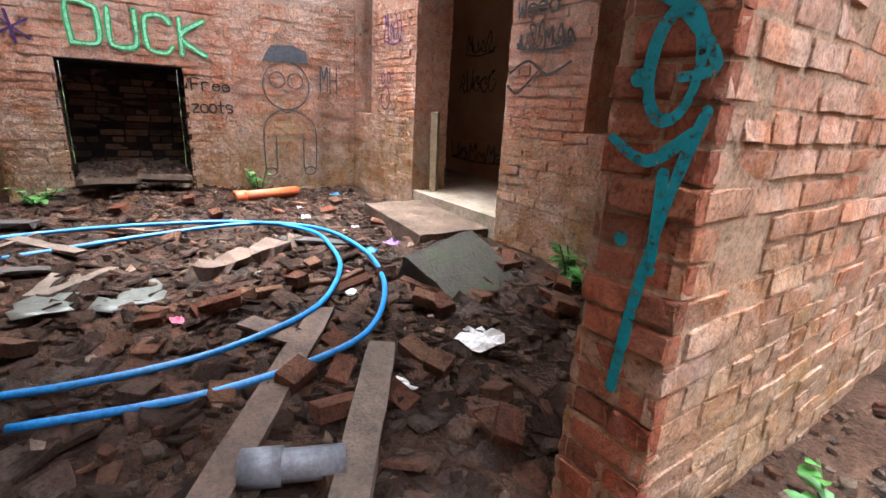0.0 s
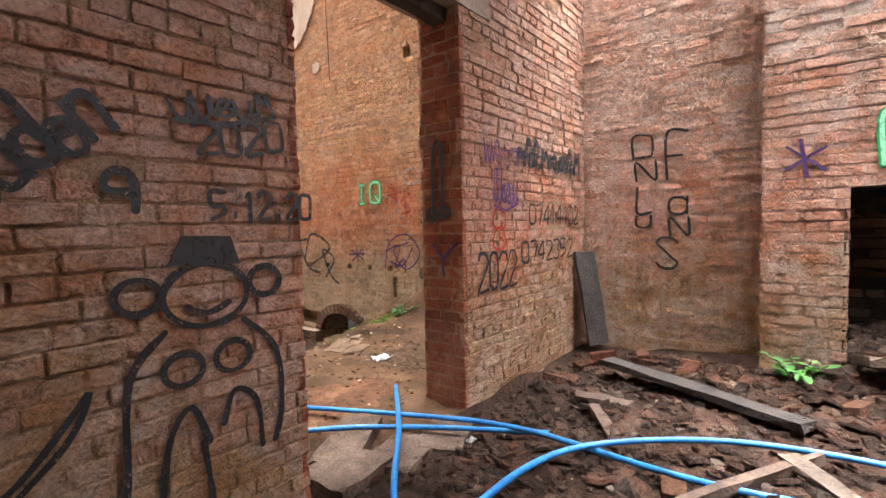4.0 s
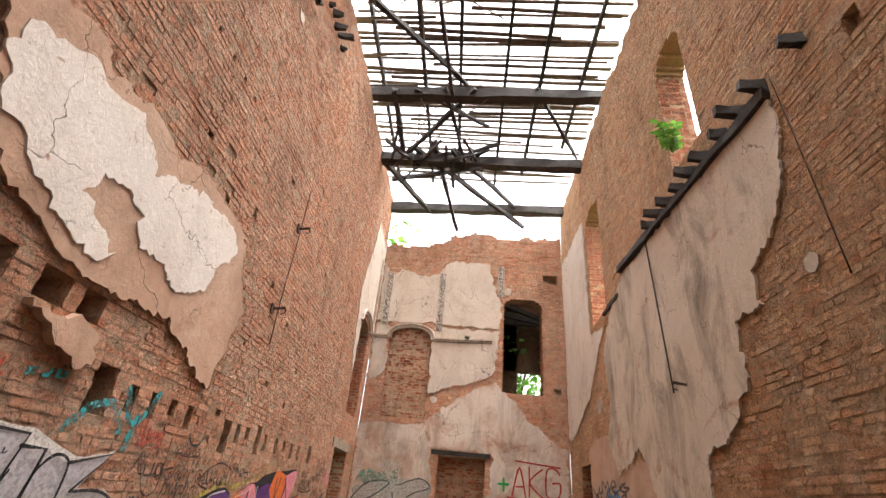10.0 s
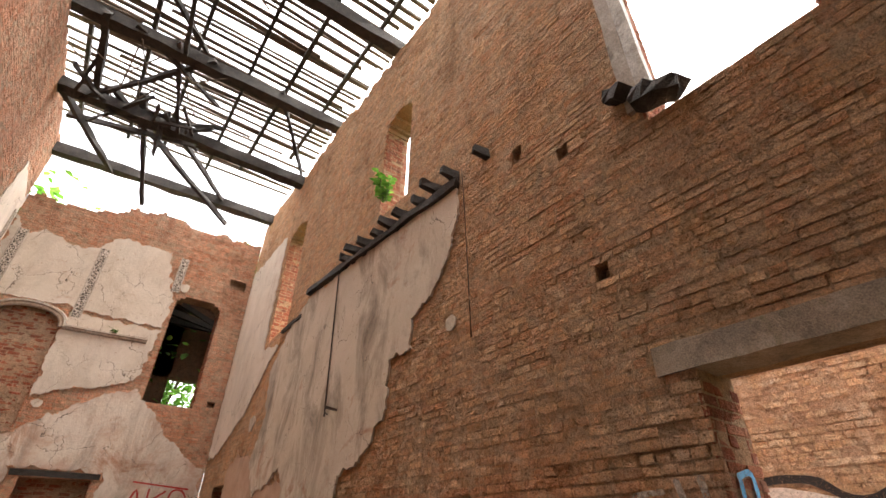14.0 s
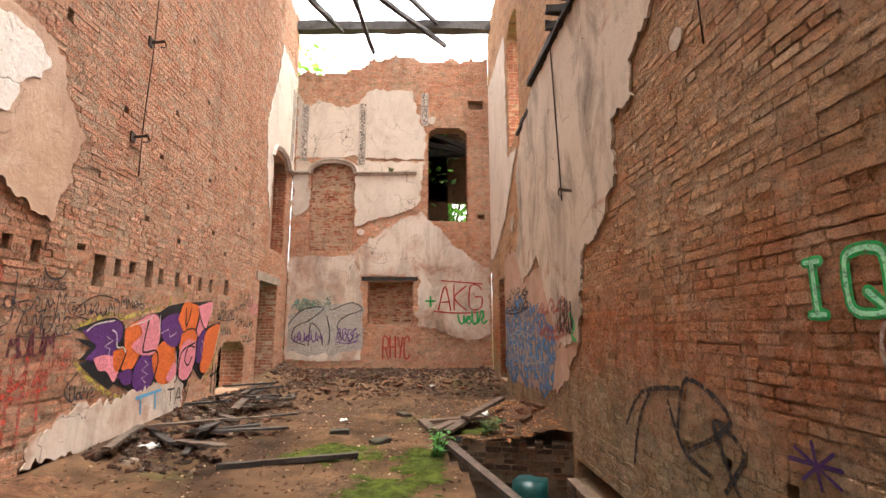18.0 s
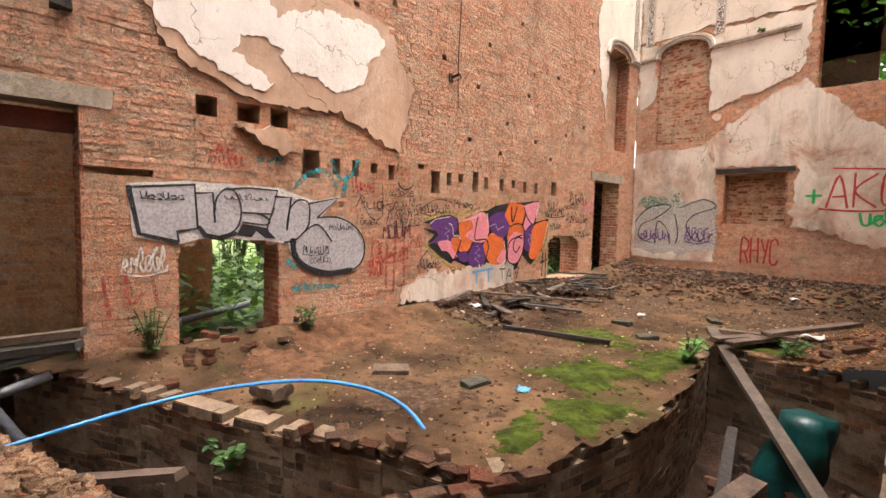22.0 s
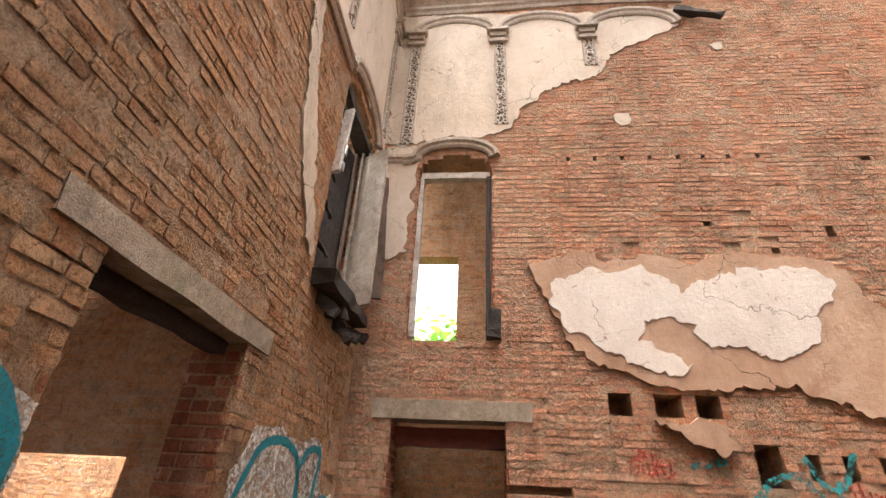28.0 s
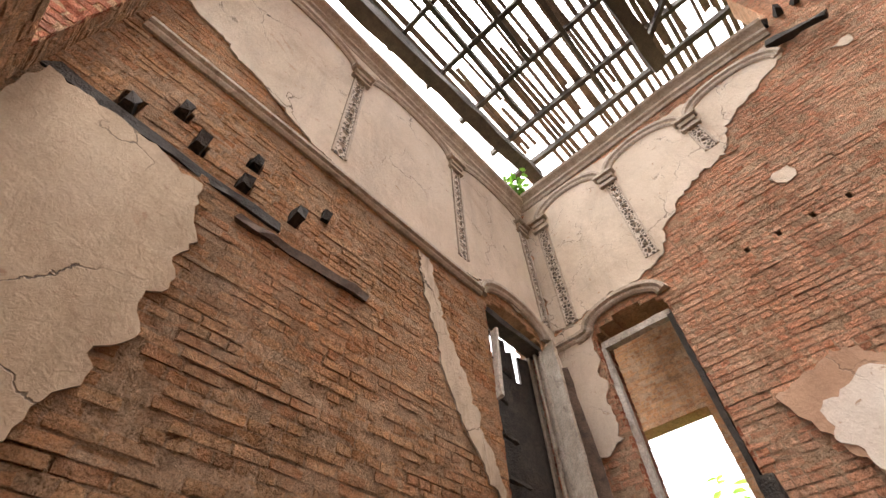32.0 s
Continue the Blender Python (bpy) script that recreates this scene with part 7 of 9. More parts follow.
strokes(WEST, [[(7.16, 1.53), (7.30, 1.61), (7.63, 1.66)], [(7.61, 1.54), (7.70, 1.49), (7.74, 1.33), (7.86, 1.32), (7.92, 1.26)], [(7.96, 1.59), (8.39, 1.69), (8.45, 1.75)], [(8.66, 1.75), (8.68, 1.5)], [(9.2, 1.2), (9.27, 0.95)], [(10.4, 2.0), (10.3, 1.7)], [(10.78, 1.6), (10.6, 1.1)]], "white", 0.02, parent=g, w=0.039)
strokes(WEST, [[(7.52, 1.46), (7.63, 1.41), (7.49, 1.34), (7.60, 1.31), (7.58, 1.24)], [(8.37, 1.12), (8.46, 1.06), (8.32, 0.99), (8.47, 0.92), (8.33, 0.88), (8.44, 0.81)], [(8.72, 1.49), (8.91, 1.55), (8.97, 1.43), (9.16, 1.50)], [(10.05, 1.35), (10.15, 1.28), (10.02, 1.2), (10.12, 1.1)]], "white", 0.014, parent=g, w=0.042, soft=False)
strokes(WEST, [[(6.99, 1.58), (7.63, 1.74), (7.88, 1.7), (8.46, 1.85)], [(8.62, 1.82), (8.69, 1.93)], [(8.93, 1.9), (8.97, 2.04)], [(9.36, 1.96), (9.42, 2.13)], [(7.06, 1.18), (7.45, 0.9), (7.73, 0.75), (8.10, 0.64), (8.35, 0.54), (8.64, 0.56)], [(10.85, 1.6), (10.66, 0.95), (10.3, 0.62)]], "dull_yellow", 0.07, parent=g, w=0.007)
# hall side of the south wall
g = tag_thing("silver and teal graffiti arc with the year")
fill(NEAR, [(5.6, 1.0), (5.7, 1.9), (5.0, 2.2), (4.4, 2.3), (3.95, 2.28), (3.7, 2.1), (3.7, 1.0)], "faded_white", 0.009, g, 0.05)
strokes(NEAR, [[(4.9, 2.0), (4.53, 2.14), (4.2, 2.22), (3.9, 2.16), (3.74, 2.0), (3.72, 1.75), (3.8, 1.45), (4.0, 1.3)]], "teal", 0.09, parent=g, w=0.013)
strokes(NEAR, letters("2020", 4.36, 1.88, 0.16, 0.085, -1, 1.25, 0.006, 47) + [[(4.25, 1.82), (4.1, 1.82)]], "teal", 0.026, parent=g, w=0.013)
strokes(NEAR, letters("200", 4.3, 1.4, 0.22, 0.12, -1, 1.3, 0.02, 48), "red", 0.04, parent=g, w=0.013)
g = tag_thing("teal outlined letters on a pale ground")
fill(NEAR, [(2.24, 0.5), (2.25, 1.96), (2.03, 2.2), (1.60, 2.32), (1.22, 2.25), (0.85, 2.32), (0.56, 2.24), (0.5, 1.95), (0.2, 1.9), (0.14, 1.2), (0.16, 0.45)], "faded_white", 0.009, g, 0.04, 5)
strokes(NEAR, [[(2.22, 1.72), (2.07, 1.95), (1.92, 2.14), (1.68, 2.22), (1.41, 2.21), (1.17, 2.07), (1.08, 1.52)], [(1.17, 2.05), (0.97, 2.22), (0.74, 2.24), (0.66, 2.18), (0.72, 1.84), (0.35, 1.86), (0.18, 1.69), (0.3, 1.53), (0.5, 1.61), (0.77, 1.60), (0.94, 1.44), (0.81, 0.93), (0.72, 0.6)], [(1.76, 1.74), (1.73, 1.57), (1.59, 1.36), (1.43, 1.25), (1.31, 1.06)], [(0.3, 1.5), (0.2, 0.99), (0.18, 0.5)]], "teal", 0.075, parent=g, w=0.013)
strokes(NEAR, [[(2.18, 1.76), (2.02, 1.76), (1.93, 1.47), (1.81, 1.25), (1.74, 0.98)]], "teal", 0.13, parent=g, w=0.0145)
strokes(NEAR, [[(1.76, 1.75), (1.68, 1.4)], [(1.71, 0.99), (2.00, 0.75)], [(0.6, 1.2), (0.64, 0.9)], [(0.5, 1.2), (0.52, 0.95)], [(1.9, 1.0), (1.95, 0.8)]], "soft_black", 0.05, parent=g, w=0.018)
strokes(NEAR, letters("CKC", 2.0, 0.42, 0.16, 0.12, -1, 1.3, 0.01, 3), "faded_teal", 0.03, parent=g, w=0.018)
strokes(WEST, [circle(0.95, 1.56, 0.03, 0.025), circle(0.86, 1.56, 0.03, 0.025), [(0.88, 1.6), (0.88, 1.82), (0.93, 1.82), (0.93, 1.6)]], "soft_black", 0.018, "small black doodle beside the blocked doorway")
g = tag_thing("white and black graffiti piece on the outer wall")
fill(OUTE, [(4.24, 1.69), (3.96, 1.86), (3.88, 2.44), (3.62, 2.38), (3.56, 2.16), (3.44, 2.18), (3.38, 2.3), (2.95, 2.26), (2.5, 2.1), (1.9, 2.25), (1.5, 1.9), (1.6, 1.0), (2.1, 0.75), (2.6, 0.9), (3.01, 0.62), (3.36, 0.86), (3.52, 0.84), (4.1, 0.66), (4.16, 0.84)], "white", 0.009, g, 0.04)
strokes(OUTE, [[(3.9, 2.46), (3.61, 2.4), (3.57, 2.14), (3.43, 2.16), (3.38, 2.34), (2.92, 2.34), (2.55, 2.14), (1.95, 2.3), (1.48, 1.9), (1.58, 1.0), (2.1, 0.7), (2.6, 0.88)], [(2.6, 0.88), (3.0, 0.56), (3.36, 0.82), (3.54, 0.79), (4.1, 0.61), (4.18, 0.84), (4.05, 1.5), (4.27, 1.68)]], "black", 0.1, parent=g, w=0.013)
strokes(OUTE, [[(3.6, 2.14), (3.66, 1.8), (3.8, 1.78)], [(3.66, 1.8), (3.6, 1.3), (3.62, 1.06)], [(3.38, 2.3), (3.4, 1.8), (3.34, 1.08), (3.37, 0.84)], [(2.92, 1.52), (2.74, 1.78), (2.63, 1.76), (2.66, 1.5), (2.78, 1.34)], [(3.15, 1.5), (3.12, 1.2)], [(2.2, 2.1), (2.25, 1.6), (2.05, 1.2)], [(1.85, 2.0), (1.8, 1.3)]], "black", 0.055, parent=g, w=0.013)
strokes(OUTE, [circle(3.16, 1.9, 0.22, 0.27), circle(3.14, 1.92, 0.13, 0.15)], "grey", 0.045, parent=g, w=0.014)
strokes(OUTE, [[(3.4, 2.0), (3.38, 1.6), (3.42, 1.35)], [(3.8, 2.52), (3.6, 2.48)], [(2.98, 1.6), (2.94, 1.3)], [(3.5, 0.72), (3.2, 0.68)]], "dull_yellow", 0.07, parent=g, w=0.015)
JAMB2 = Face((2.4, 0, 0), (0, 1, 0), (1, 0, 0))
strokes(JAMB2, scrawl(0.34, 0.95, 0.62, 1.5, 51, 4), "faded_red", 0.028, "faded red marks on the brick door jamb")

strokes(JAMB2, [[(0.4, 0.62), (0.56, 0.74)], [(0.41, 0.75), (0.56, 0.63)], [(0.48, 0.78), (0.49, 0.58)]], "purple", 0.024, "dark sprayed star on the brick door jamb", soft=False)
# ---- loose things ----
def tube_bm(pts, r, n=8):
    line = [Vector(p) for p in smooth_line([tuple(p) for p in pts], 6)]
    bm = bmesh.new()
    rings = []
    for i, c in enumerate(line):
        d = (line[min(i + 1, len(line) - 1)] - line[max(i - 1, 0)]).normalized()
        s = d.cross(Vector((0.03, 0.02, 1))).normalized()
        t = s.cross(d)
        rings.append([bm.verts.new(c + (s * math.cos(a) + t * math.sin(a)) * r) for a in (k * math.tau / n for k in range(n))])
    for r0, r1 in zip(rings, rings[1:]):
        for k in range(n):
            bm.faces.new((r0[k], r0[(k + 1) % n], r1[(k + 1) % n], r1[k]))
    bm.faces.new(rings[0][::-1])
    bm.faces.new(rings[-1])
    return bm


def tube(name, label, cat, pts, r, mat, group="", n=8):
    return tagged(part(name, tube_bm(pts, r, n), mat, smooth=True), label, cat, group)


def hollow_pipe(name, label, a, b, r, mat, group=""):
    """A straight pipe with an open bore and a socket at one end."""
    a, b = Vector(a), Vector(b)
    t = tagged(new(name, None), label, "pipe", group)
    d = (b - a).normalized()
    s = d.cross(Vector((0.03, 0.02, 1))).normalized()
    u = s.cross(d)
    for nm, p, q, ro in (("barrel", a, b, r), ("socket", a, a + d * 0.12, r * 1.18)):
        bm = bmesh.new()
        rings = []
        for c, rr in ((p, ro * 0.86), (p, ro), (q, ro), (q, ro * 0.86)):
            rings.append([bm.verts.new(c + (s * math.cos(x) + u * math.sin(x)) * rr) for x in (k * math.tau / 14 for k in range(14))])
        rings.append(rings[0])
        for r0, r1 in zip(rings, rings[1:]):
            for k in range(14):
                bm.faces.new((r0[k], r0[(k + 1) % 14], r1[(k + 1) % 14], r1[k]))
        part(nm, bm, mat, t, smooth=True)
    return t


M_BLUE = surface("blue_water_pipe", [(0.3, (0.01, 0.15, 0.42)), (0.7, (0.02, 0.24, 0.6))], 8, 60, 0.4, 0.1, 0.002)
M_GREYPIPE = surface("grey_plastic", [(0.3, (0.1, 0.108, 0.125)), (0.7, (0.17, 0.18, 0.2))], 4, 70, 0.5, 0.15, 0.003)
M_ORANGE = surface("orange_drain_pipe", [(0.3, (0.45, 0.09, 0.03)), (0.7, (0.62, 0.15, 0.05))], 6, 70, 0.5, 0.2, 0.003)
M_STONE = surface("mossy_stone", [(0.3, (0.018, 0.016, 0.012)), (0.5, (0.045, 0.038, 0.028)), (0.65, (0.03, 0.04, 0.014)), (0.8, (0.06, 0.052, 0.04))], 5, 60, 0.9, 0.7, 0.012)
M_TARP = surface("teal_plastic", [(0.3, (0.0, 0.035, 0.036)), (0.7, (0.003, 0.08, 0.075))], 3, 30, 0.42, 0.3, 0.01)
M_LOOSE = brick_material("loose_brick", [(0.0, (0.07, 0.032, 0.021)), (0.35, (0.15, 0.062, 0.04)), (0.6, (0.115, 0.072, 0.05)), (0.85, (0.16, 0.088, 0.056)), (1.0, (0.06, 0.045, 0.037))], True, (0.12, 0.093, 0.07), 0.64)
M_RUBBLE = brick_material("rubble", [(0.0, (0.03, 0.02, 0.016)), (0.25, (0.085, 0.04, 0.026)), (0.5, (0.085, 0.057, 0.039)), (0.7, (0.06, 0.048, 0.042)), (0.92, (0.12, 0.088, 0.066)), (1.0, (0.26, 0.215, 0.18))], False, (0.18, 0.145, 0.115), 0.7)

tube("water_pipe", "bright blue plastic water pipe arching over the trench", "pipe", [(3.5, -0.4, 0.08), (3.15, 0.3, 0.06), (2.75, 0.75, 0.07), (2.2, 1.1, 0.06), (1.85, 1.85, 0.05), (1.86, 2.9, 0.12), (2.37, 3.75, 0.17), (3.1, 4.12, 0.06), (3.85, 3.88, -0.3), (4.25, 3.35, -0.9), (4.3, 2.95, -1.12)], 0.016, M_BLUE, "blue pipes")
tube("water_pipe", "blue plastic water pipe looped on the dirt floor", "pipe", [(2.95, 1.1, 0.06), (3.3, 0.31, 0.07), (3.42, -0.3, 0.1), (3.35, -1.26, 0.13), (3.58, -2.3, 0.15), (3.62, -3.05, 0.16), (3.2, -3.41, 0.16), (2.6, -3.38, 0.15), (2.2, -3.25, 0.15), (1.8, -2.98, 0.14), (1.59, -2.65, 0.14), (1.48, -2.22, 0.14), (1.56, -1.6, 0.14), (1.9, -0.9, 0.14), (2.2, -0.62, 0.13), (2.46, -0.2, 0.1), (3.02, 0.31, 0.1), (3.6, 0.9, 0.06)], 0.016, M_BLUE, "blue pipes")
tube("water_pipe", "second blue pipe coiled beside the first", "pipe", [(1.3, -1.4, 0.14), (2.19, -0.68, 0.14), (2.62, -0.51, 0.14), (3.27, -0.62, 0.14), (3.72, -1.15, 0.16), (3.9, -1.75, 0.16), (3.83, -2.4, 0.17), (3.7, -2.9, 0.17), (3.26, -3.47, 0.17), (2.56, -3.58, 0.16), (1.9, -3.42, 0.15), (1.41, -3.10, 0.14), (1.24, -2.75, 0.14), (1.20, -2.29, 0.14), (1.3, -1.75, 0.14)], 0.016, M_BLUE, "blue pipes")
hollow_pipe("drain_pipe", "orange clay drain pipe on the rubble", (4.77, -3.12, 0.17), (4.92, -3.84, 0.18), 0.06, M_ORANGE)
hollow_pipe("drain_pipe", "grey plastic pipe stub on the dirt", (0.73, -2.34, 0.15), (0.61, -2.62, 0.15), 0.05, M_GREYPIPE)
hollow_pipe("drain_pipe", "grey plastic pipe in the trench", (5.12, 4.91, -1.0), (4.75, 5.75, -1.0), 0.06, M_GREYPIPE)
for a, b, r in (((0.05, 1.25, 0.62), (0.75, 1.9, -0.45), 0.05), ((-0.1, 1.2, 0.05), (0.35, 2.3, 0.3), 0.05), ((0.2, 1.3, -0.2), (0.3, 2.1, 0.05), 0.045), ((-0.9, 3.4, 0.15), (-1.2, 4.6, 0.25), 0.05)):
    hollow_pipe("drain_pipe", "dirty pale plastic pipe by the blocked doorway", a, b, r, M_GREYPIPE, "pale pipes")


def plank(label, a, b, w, h, mat, seed, group="planks"):
    return timber("plank", label, "plank", group, a, b, w, h, mat, seed, 0.006, 6)


M_OLDWOOD = surface("old_grey_wood", [(0.3, (0.055, 0.038, 0.028)), (0.7, (0.15, 0.108, 0.078))], 5, 70, 0.9, 0.6, 0.01)
plank("long weathered plank leaning down into the trench", (3.92, 9.09, 0.14), (5.84, 6.1, -0.86), 0.13, 0.06, M_OLDWOOD, 1)
for i, (a, b) in enumerate((((4.1, 8.6, 0.1), (4.7, 9.6, 0.12)), ((4.3, 8.5, 0.1), (4.75, 9.5, 0.12)), ((3.9, 9.3, 0.08), (4.9, 9.2, 0.16)), ((4.6, 9.0, 0.2), (5.4, 10.4, 0.28)))):
    plank("dark rotten board beside the trench", a, b, 0.14, 0.05, M_TIMBER, 10 + i)
plank("black batten lying on the earth floor", (1.55, 7.35, -0.02), (3.15, 7.6, 0.03), 0.07, 0.06, M_CHAR, 20)
for i in range(26):
    r = random.Random(300 + i)
    x, y = r.uniform(0.25, 1.5), r.uniform(7.6, 12.2)
    d = Vector((r.uniform(-0.3, 1), r.uniform(-1, 1), 0)).normalized() * r.uniform(0.25, 0.7)
    z = ground(x, y) + 0.05 + r.uniform(0, 0.16)
    plank("broken dark board on the debris heap", (x - d.x, y - d.y, z - 0.03), (x + d.x, y + d.y, z + r.uniform(-0.02, 0.12)), r.uniform(0.06, 0.14), 0.03, M_CHAR if i % 3 else M_OLDWOOD, 30 + i, "debris boards")
for i, (a, b, w, m) in enumerate((((1.2, 1.95, -0.55), (2.4, 2.45, -0.5), 0.16, M_TIMBER), ((1.0, 2.1, -0.7), (2.0, 2.75, -0.45), 0.12, M_TIMBER), ((1.9, 2.2, -0.6), (3.2, 2.8, -0.9), 0.18, M_TIMBER), ((2.4, 2.3, -0.9), (3.9, 3.3, -0.95), 0.16, M_OLDWOOD), ((4.75, 5.2, -0.8), (5.1, 6.3, -0.55), 0.18, M_TIMBER), ((5.3, 5.6, -1.0), (5.7, 6.4, -0.6), 0.14, M_OLDWOOD), ((4.9, 6.0, -0.95), (4.7, 7.2, -0.5), 0.1, M_CHAR), ((3.0, 2.4, -1.0), (4.3, 3.0, -0.75), 0.2, M_OLDWOOD), ((-0.3, 1.3, 0.3), (0.3, 2.35, 0.42), 0.12, M_TIMBER), ((-0.2, 1.2, 0.2), (0.5, 2.3, 0.35), 0.14, M_CHAR))):
    plank("rotten timber fallen across the trench", a, b, w, 0.07, m, 70 + i, "trench timbers")
plank("grey floorboard on the rubble", (1.22, -3.06, 0.14), (0.42, -2.54, 0.14), 0.12, 0.03, M_OLDWOOD, 81)
plank("long grey floorboard on the dirt", (1.75, -2.97, 0.12), (0.62, -2.2, 0.12), 0.12, 0.03, M_TIMBER, 82)
plank("dark floorboard along the wall", (4.8, -0.28, 0.16), (4.2, -1.56, 0.16), 0.14, 0.04, M_CHAR, 83)
plank("charred board on the dirt", (2.5, -0.55, 0.14), (2.66, -1.45, 0.12), 0.13, 0.05, M_CHAR, 84)
timber("rotten_log", "thick rotten red-brown log on the rubble", "log", "", (2.6, -2.45, 0.1), (3.1, -3.3, 0.13), 0.14, 0.12, M_TIMBER, 85, 0.03, 12, 0.2)
plank("bent stick of dead wood", (2.72, -0.92, 0.13), (3.85, -1.6, 0.15), 0.045, 0.045, M_TIMBER, 86)
plank("black slate board leaning in the corner", (5.55, 0.05, 0.08), (5.62, 0.22, 0.98), 0.26, 0.03, M_CHAR, 87)
for i in range(10):
    r = random.Random(500 + i)
    x, y = r.uniform(0.9, 5.0), r.uniform(-4.0, -0.3)
    a = r.uniform(0, 3.14)
    d = Vector((math.cos(a), math.sin(a), 0)) * r.uniform(0.15, 0.32)
    z = ground(x, y) + 0.02
    plank("broken floorboard in the litter", (x - d.x, y - d.y, z), (x + d.x, y + d.y, z + 0.03), r.uniform(0.06, 0.13), 0.025, (M_TIMBER, M_OLDWOOD, M_CHAR)[i % 3], 100 + i, "broken floorboards")


M_DUSTY = surface("dusty_concrete", [(0.3, (0.07, 0.048, 0.035)), (0.55, (0.125, 0.088, 0.065)), (0.75, (0.21, 0.155, 0.118))], 4, 60, 0.95, 0.8, 0.012)


def chipped(name, label, cat, lo, hi, mat, seed, m=None, cut=0.05, group=""):
    """A stone or concrete block with broken corners."""
    r = random.Random(seed)
    bm = bmesh.new()
    pts = []
    for x in (lo[0], hi[0]):
        for y in (lo[1], hi[1]):
            for z in (lo[2], hi[2]):
                for k in range(3):
                    p = [x, y, z]
                    p[k] += (-1 if p[k] == hi[k] else 1) * r.uniform(0.2, 1) * cut
                    pts.append(Vector(p))
    bmesh.ops.convex_hull(bm, input=[bm.verts.new((m @ p) if m else p) for p in pts])
    bmesh.ops.subdivide_edges(bm, edges=bm.edges[:], cuts=2, use_grid_fill=True)
    bmesh.ops.subdivide_edges(bm, edges=bm.edges[:], cuts=1, use_grid_fill=True)
    size = min(0.11, min(hi[k] - lo[k] for k in range(3)))
    for v in bm.verts:
        q = v.co
        v.co = q + Vector((noise.noise(q * 9), noise.noise(q * 9 + Vector((5, 0, 0))), noise.noise(q * 9 + Vector((0, 5, 0))))) * size * 0.16 + Vector((0, 0, noise.noise(q * 27))) * size * 0.07
    return tagged(part(name, bm, mat), label, cat, group)


ax = Vector((0.14, -0.6, 0.07)).normalized()
ay = Vector((-0.45, -0.26, -0.21))
ay = (ay - ax * ay.dot(ax)).normalized()
az = ax.cross(ay)
az = az if az.z > 0 else -az
tip = Matrix((ax, ay, az)).transposed().to_4x4()
tip.translation = (1.82, -4.02, 0.18)
chipped("stone_block", "large dark mossy stone block tipped on rubble", "stone", (-0.33, -0.3, -0.38), (0.33, 0.3, 0.0), M_STONE, 1, tip, 0.045)
chipped("flagstone", "worn mossy flagstone before the dark doorway", "stone", (-0.58, -0.36, -0.09), (0.58, 0.36, 0.07), M_DUSTY, 2, pose(3.22, -4.52, 0.13, 1, -2, -2), 0.05)
for i, (x, y, a, b, rot) in enumerate(((4.25, 2.36, 0.17, 0.1, 24), (4.4, 2.5, 0.16, 0.07, 30), (4.52, 2.4, 0.14, 0.06, 38), (4.34, 2.16, 0.15, 0.08, 20), (4.2, 2.13, 0.1, 0.06, 45), (4.62, 2.52, 0.1, 0.05, 33))):
    chipped("concrete_slab", "broken pale piece of slab sunk in the path", "slab", (-a, -b, -0.035), (a, b, 0.035), M_PALESTONE, 300 + i, pose(x, y, ground(x, y) - 0.018, 2 - i, i - 2, rot), 0.06, "broken path slab")
chipped("concrete_slab", "undermined pale slab outside the broken doorway", "slab", (-0.5, -0.75, -0.05), (0.5, 0.75, 0.05), M_PALESTONE, 320, pose(7.46, 1.75, 0.15, 0, -5, 4), 0.12)
timber("lath", "grey lath lying before the doorway", "board", "", (6.4, 2.53, 0.07), (6.21, 2.14, 0.05), 0.03, 0.02, M_TIMBER, 91, 0.004, 6)
chipped("concrete_slab", "broken concrete lump on the slab edge", "slab", (-0.16, -0.12, -0.05), (0.16, 0.12, 0.05), M_DUSTY, 4, pose(1.85, 3.55, 0.0, 0, 0, 20), 0.05)
chipped("concrete_slab", "flat concrete piece on the earth floor", "slab", (-0.2, -0.14, -0.03), (0.2, 0.14, 0.03), M_DUSTY, 5, pose(1.9, 4.9, -0.09, 0, 0, 50), 0.06)
for i, (x, y, a, b) in enumerate(((2.62, 0.3, 0.2, 0.16), (2.95, 0.22, 0.2, 0.14), (3.28, 0.16, 0.22, 0.13), (2.85, 0.55, 0.3, 0.12))):
    chipped("door_step", "worn broken step stone in the inner doorway", "step", (-a, -b, -0.04), (a, b, 0.04), M_DUSTY, 320 + i, pose(x, y, ground(x, y) + 0.02, i - 1, 2 - i, 8 + 7 * i), 0.07, "doorway steps")
chipped("stone_block", "broken sill stone at the door edge", "stone", (-0.17, -0.2, -0.07), (0.17, 0.2, 0.07), M_PALESTONE, 7, pose(6.12, 2.5, 0.6, 0, 0, 6), 0.05)
for i, (x, y) in enumerate(((2.7, 8.9), (3.35, 8.3), (2.9, 5.2), (3.6, 10.4))):
    chipped("stone", "dark stone lying on the earth floor", "stone", (-0.14, -0.08, -0.04), (0.14, 0.08, 0.04), M_STONE, 20 + i, pose(x, y, ground(x, y) + 0.015, 4, -3, 40 * i), 0.06, "floor stones")

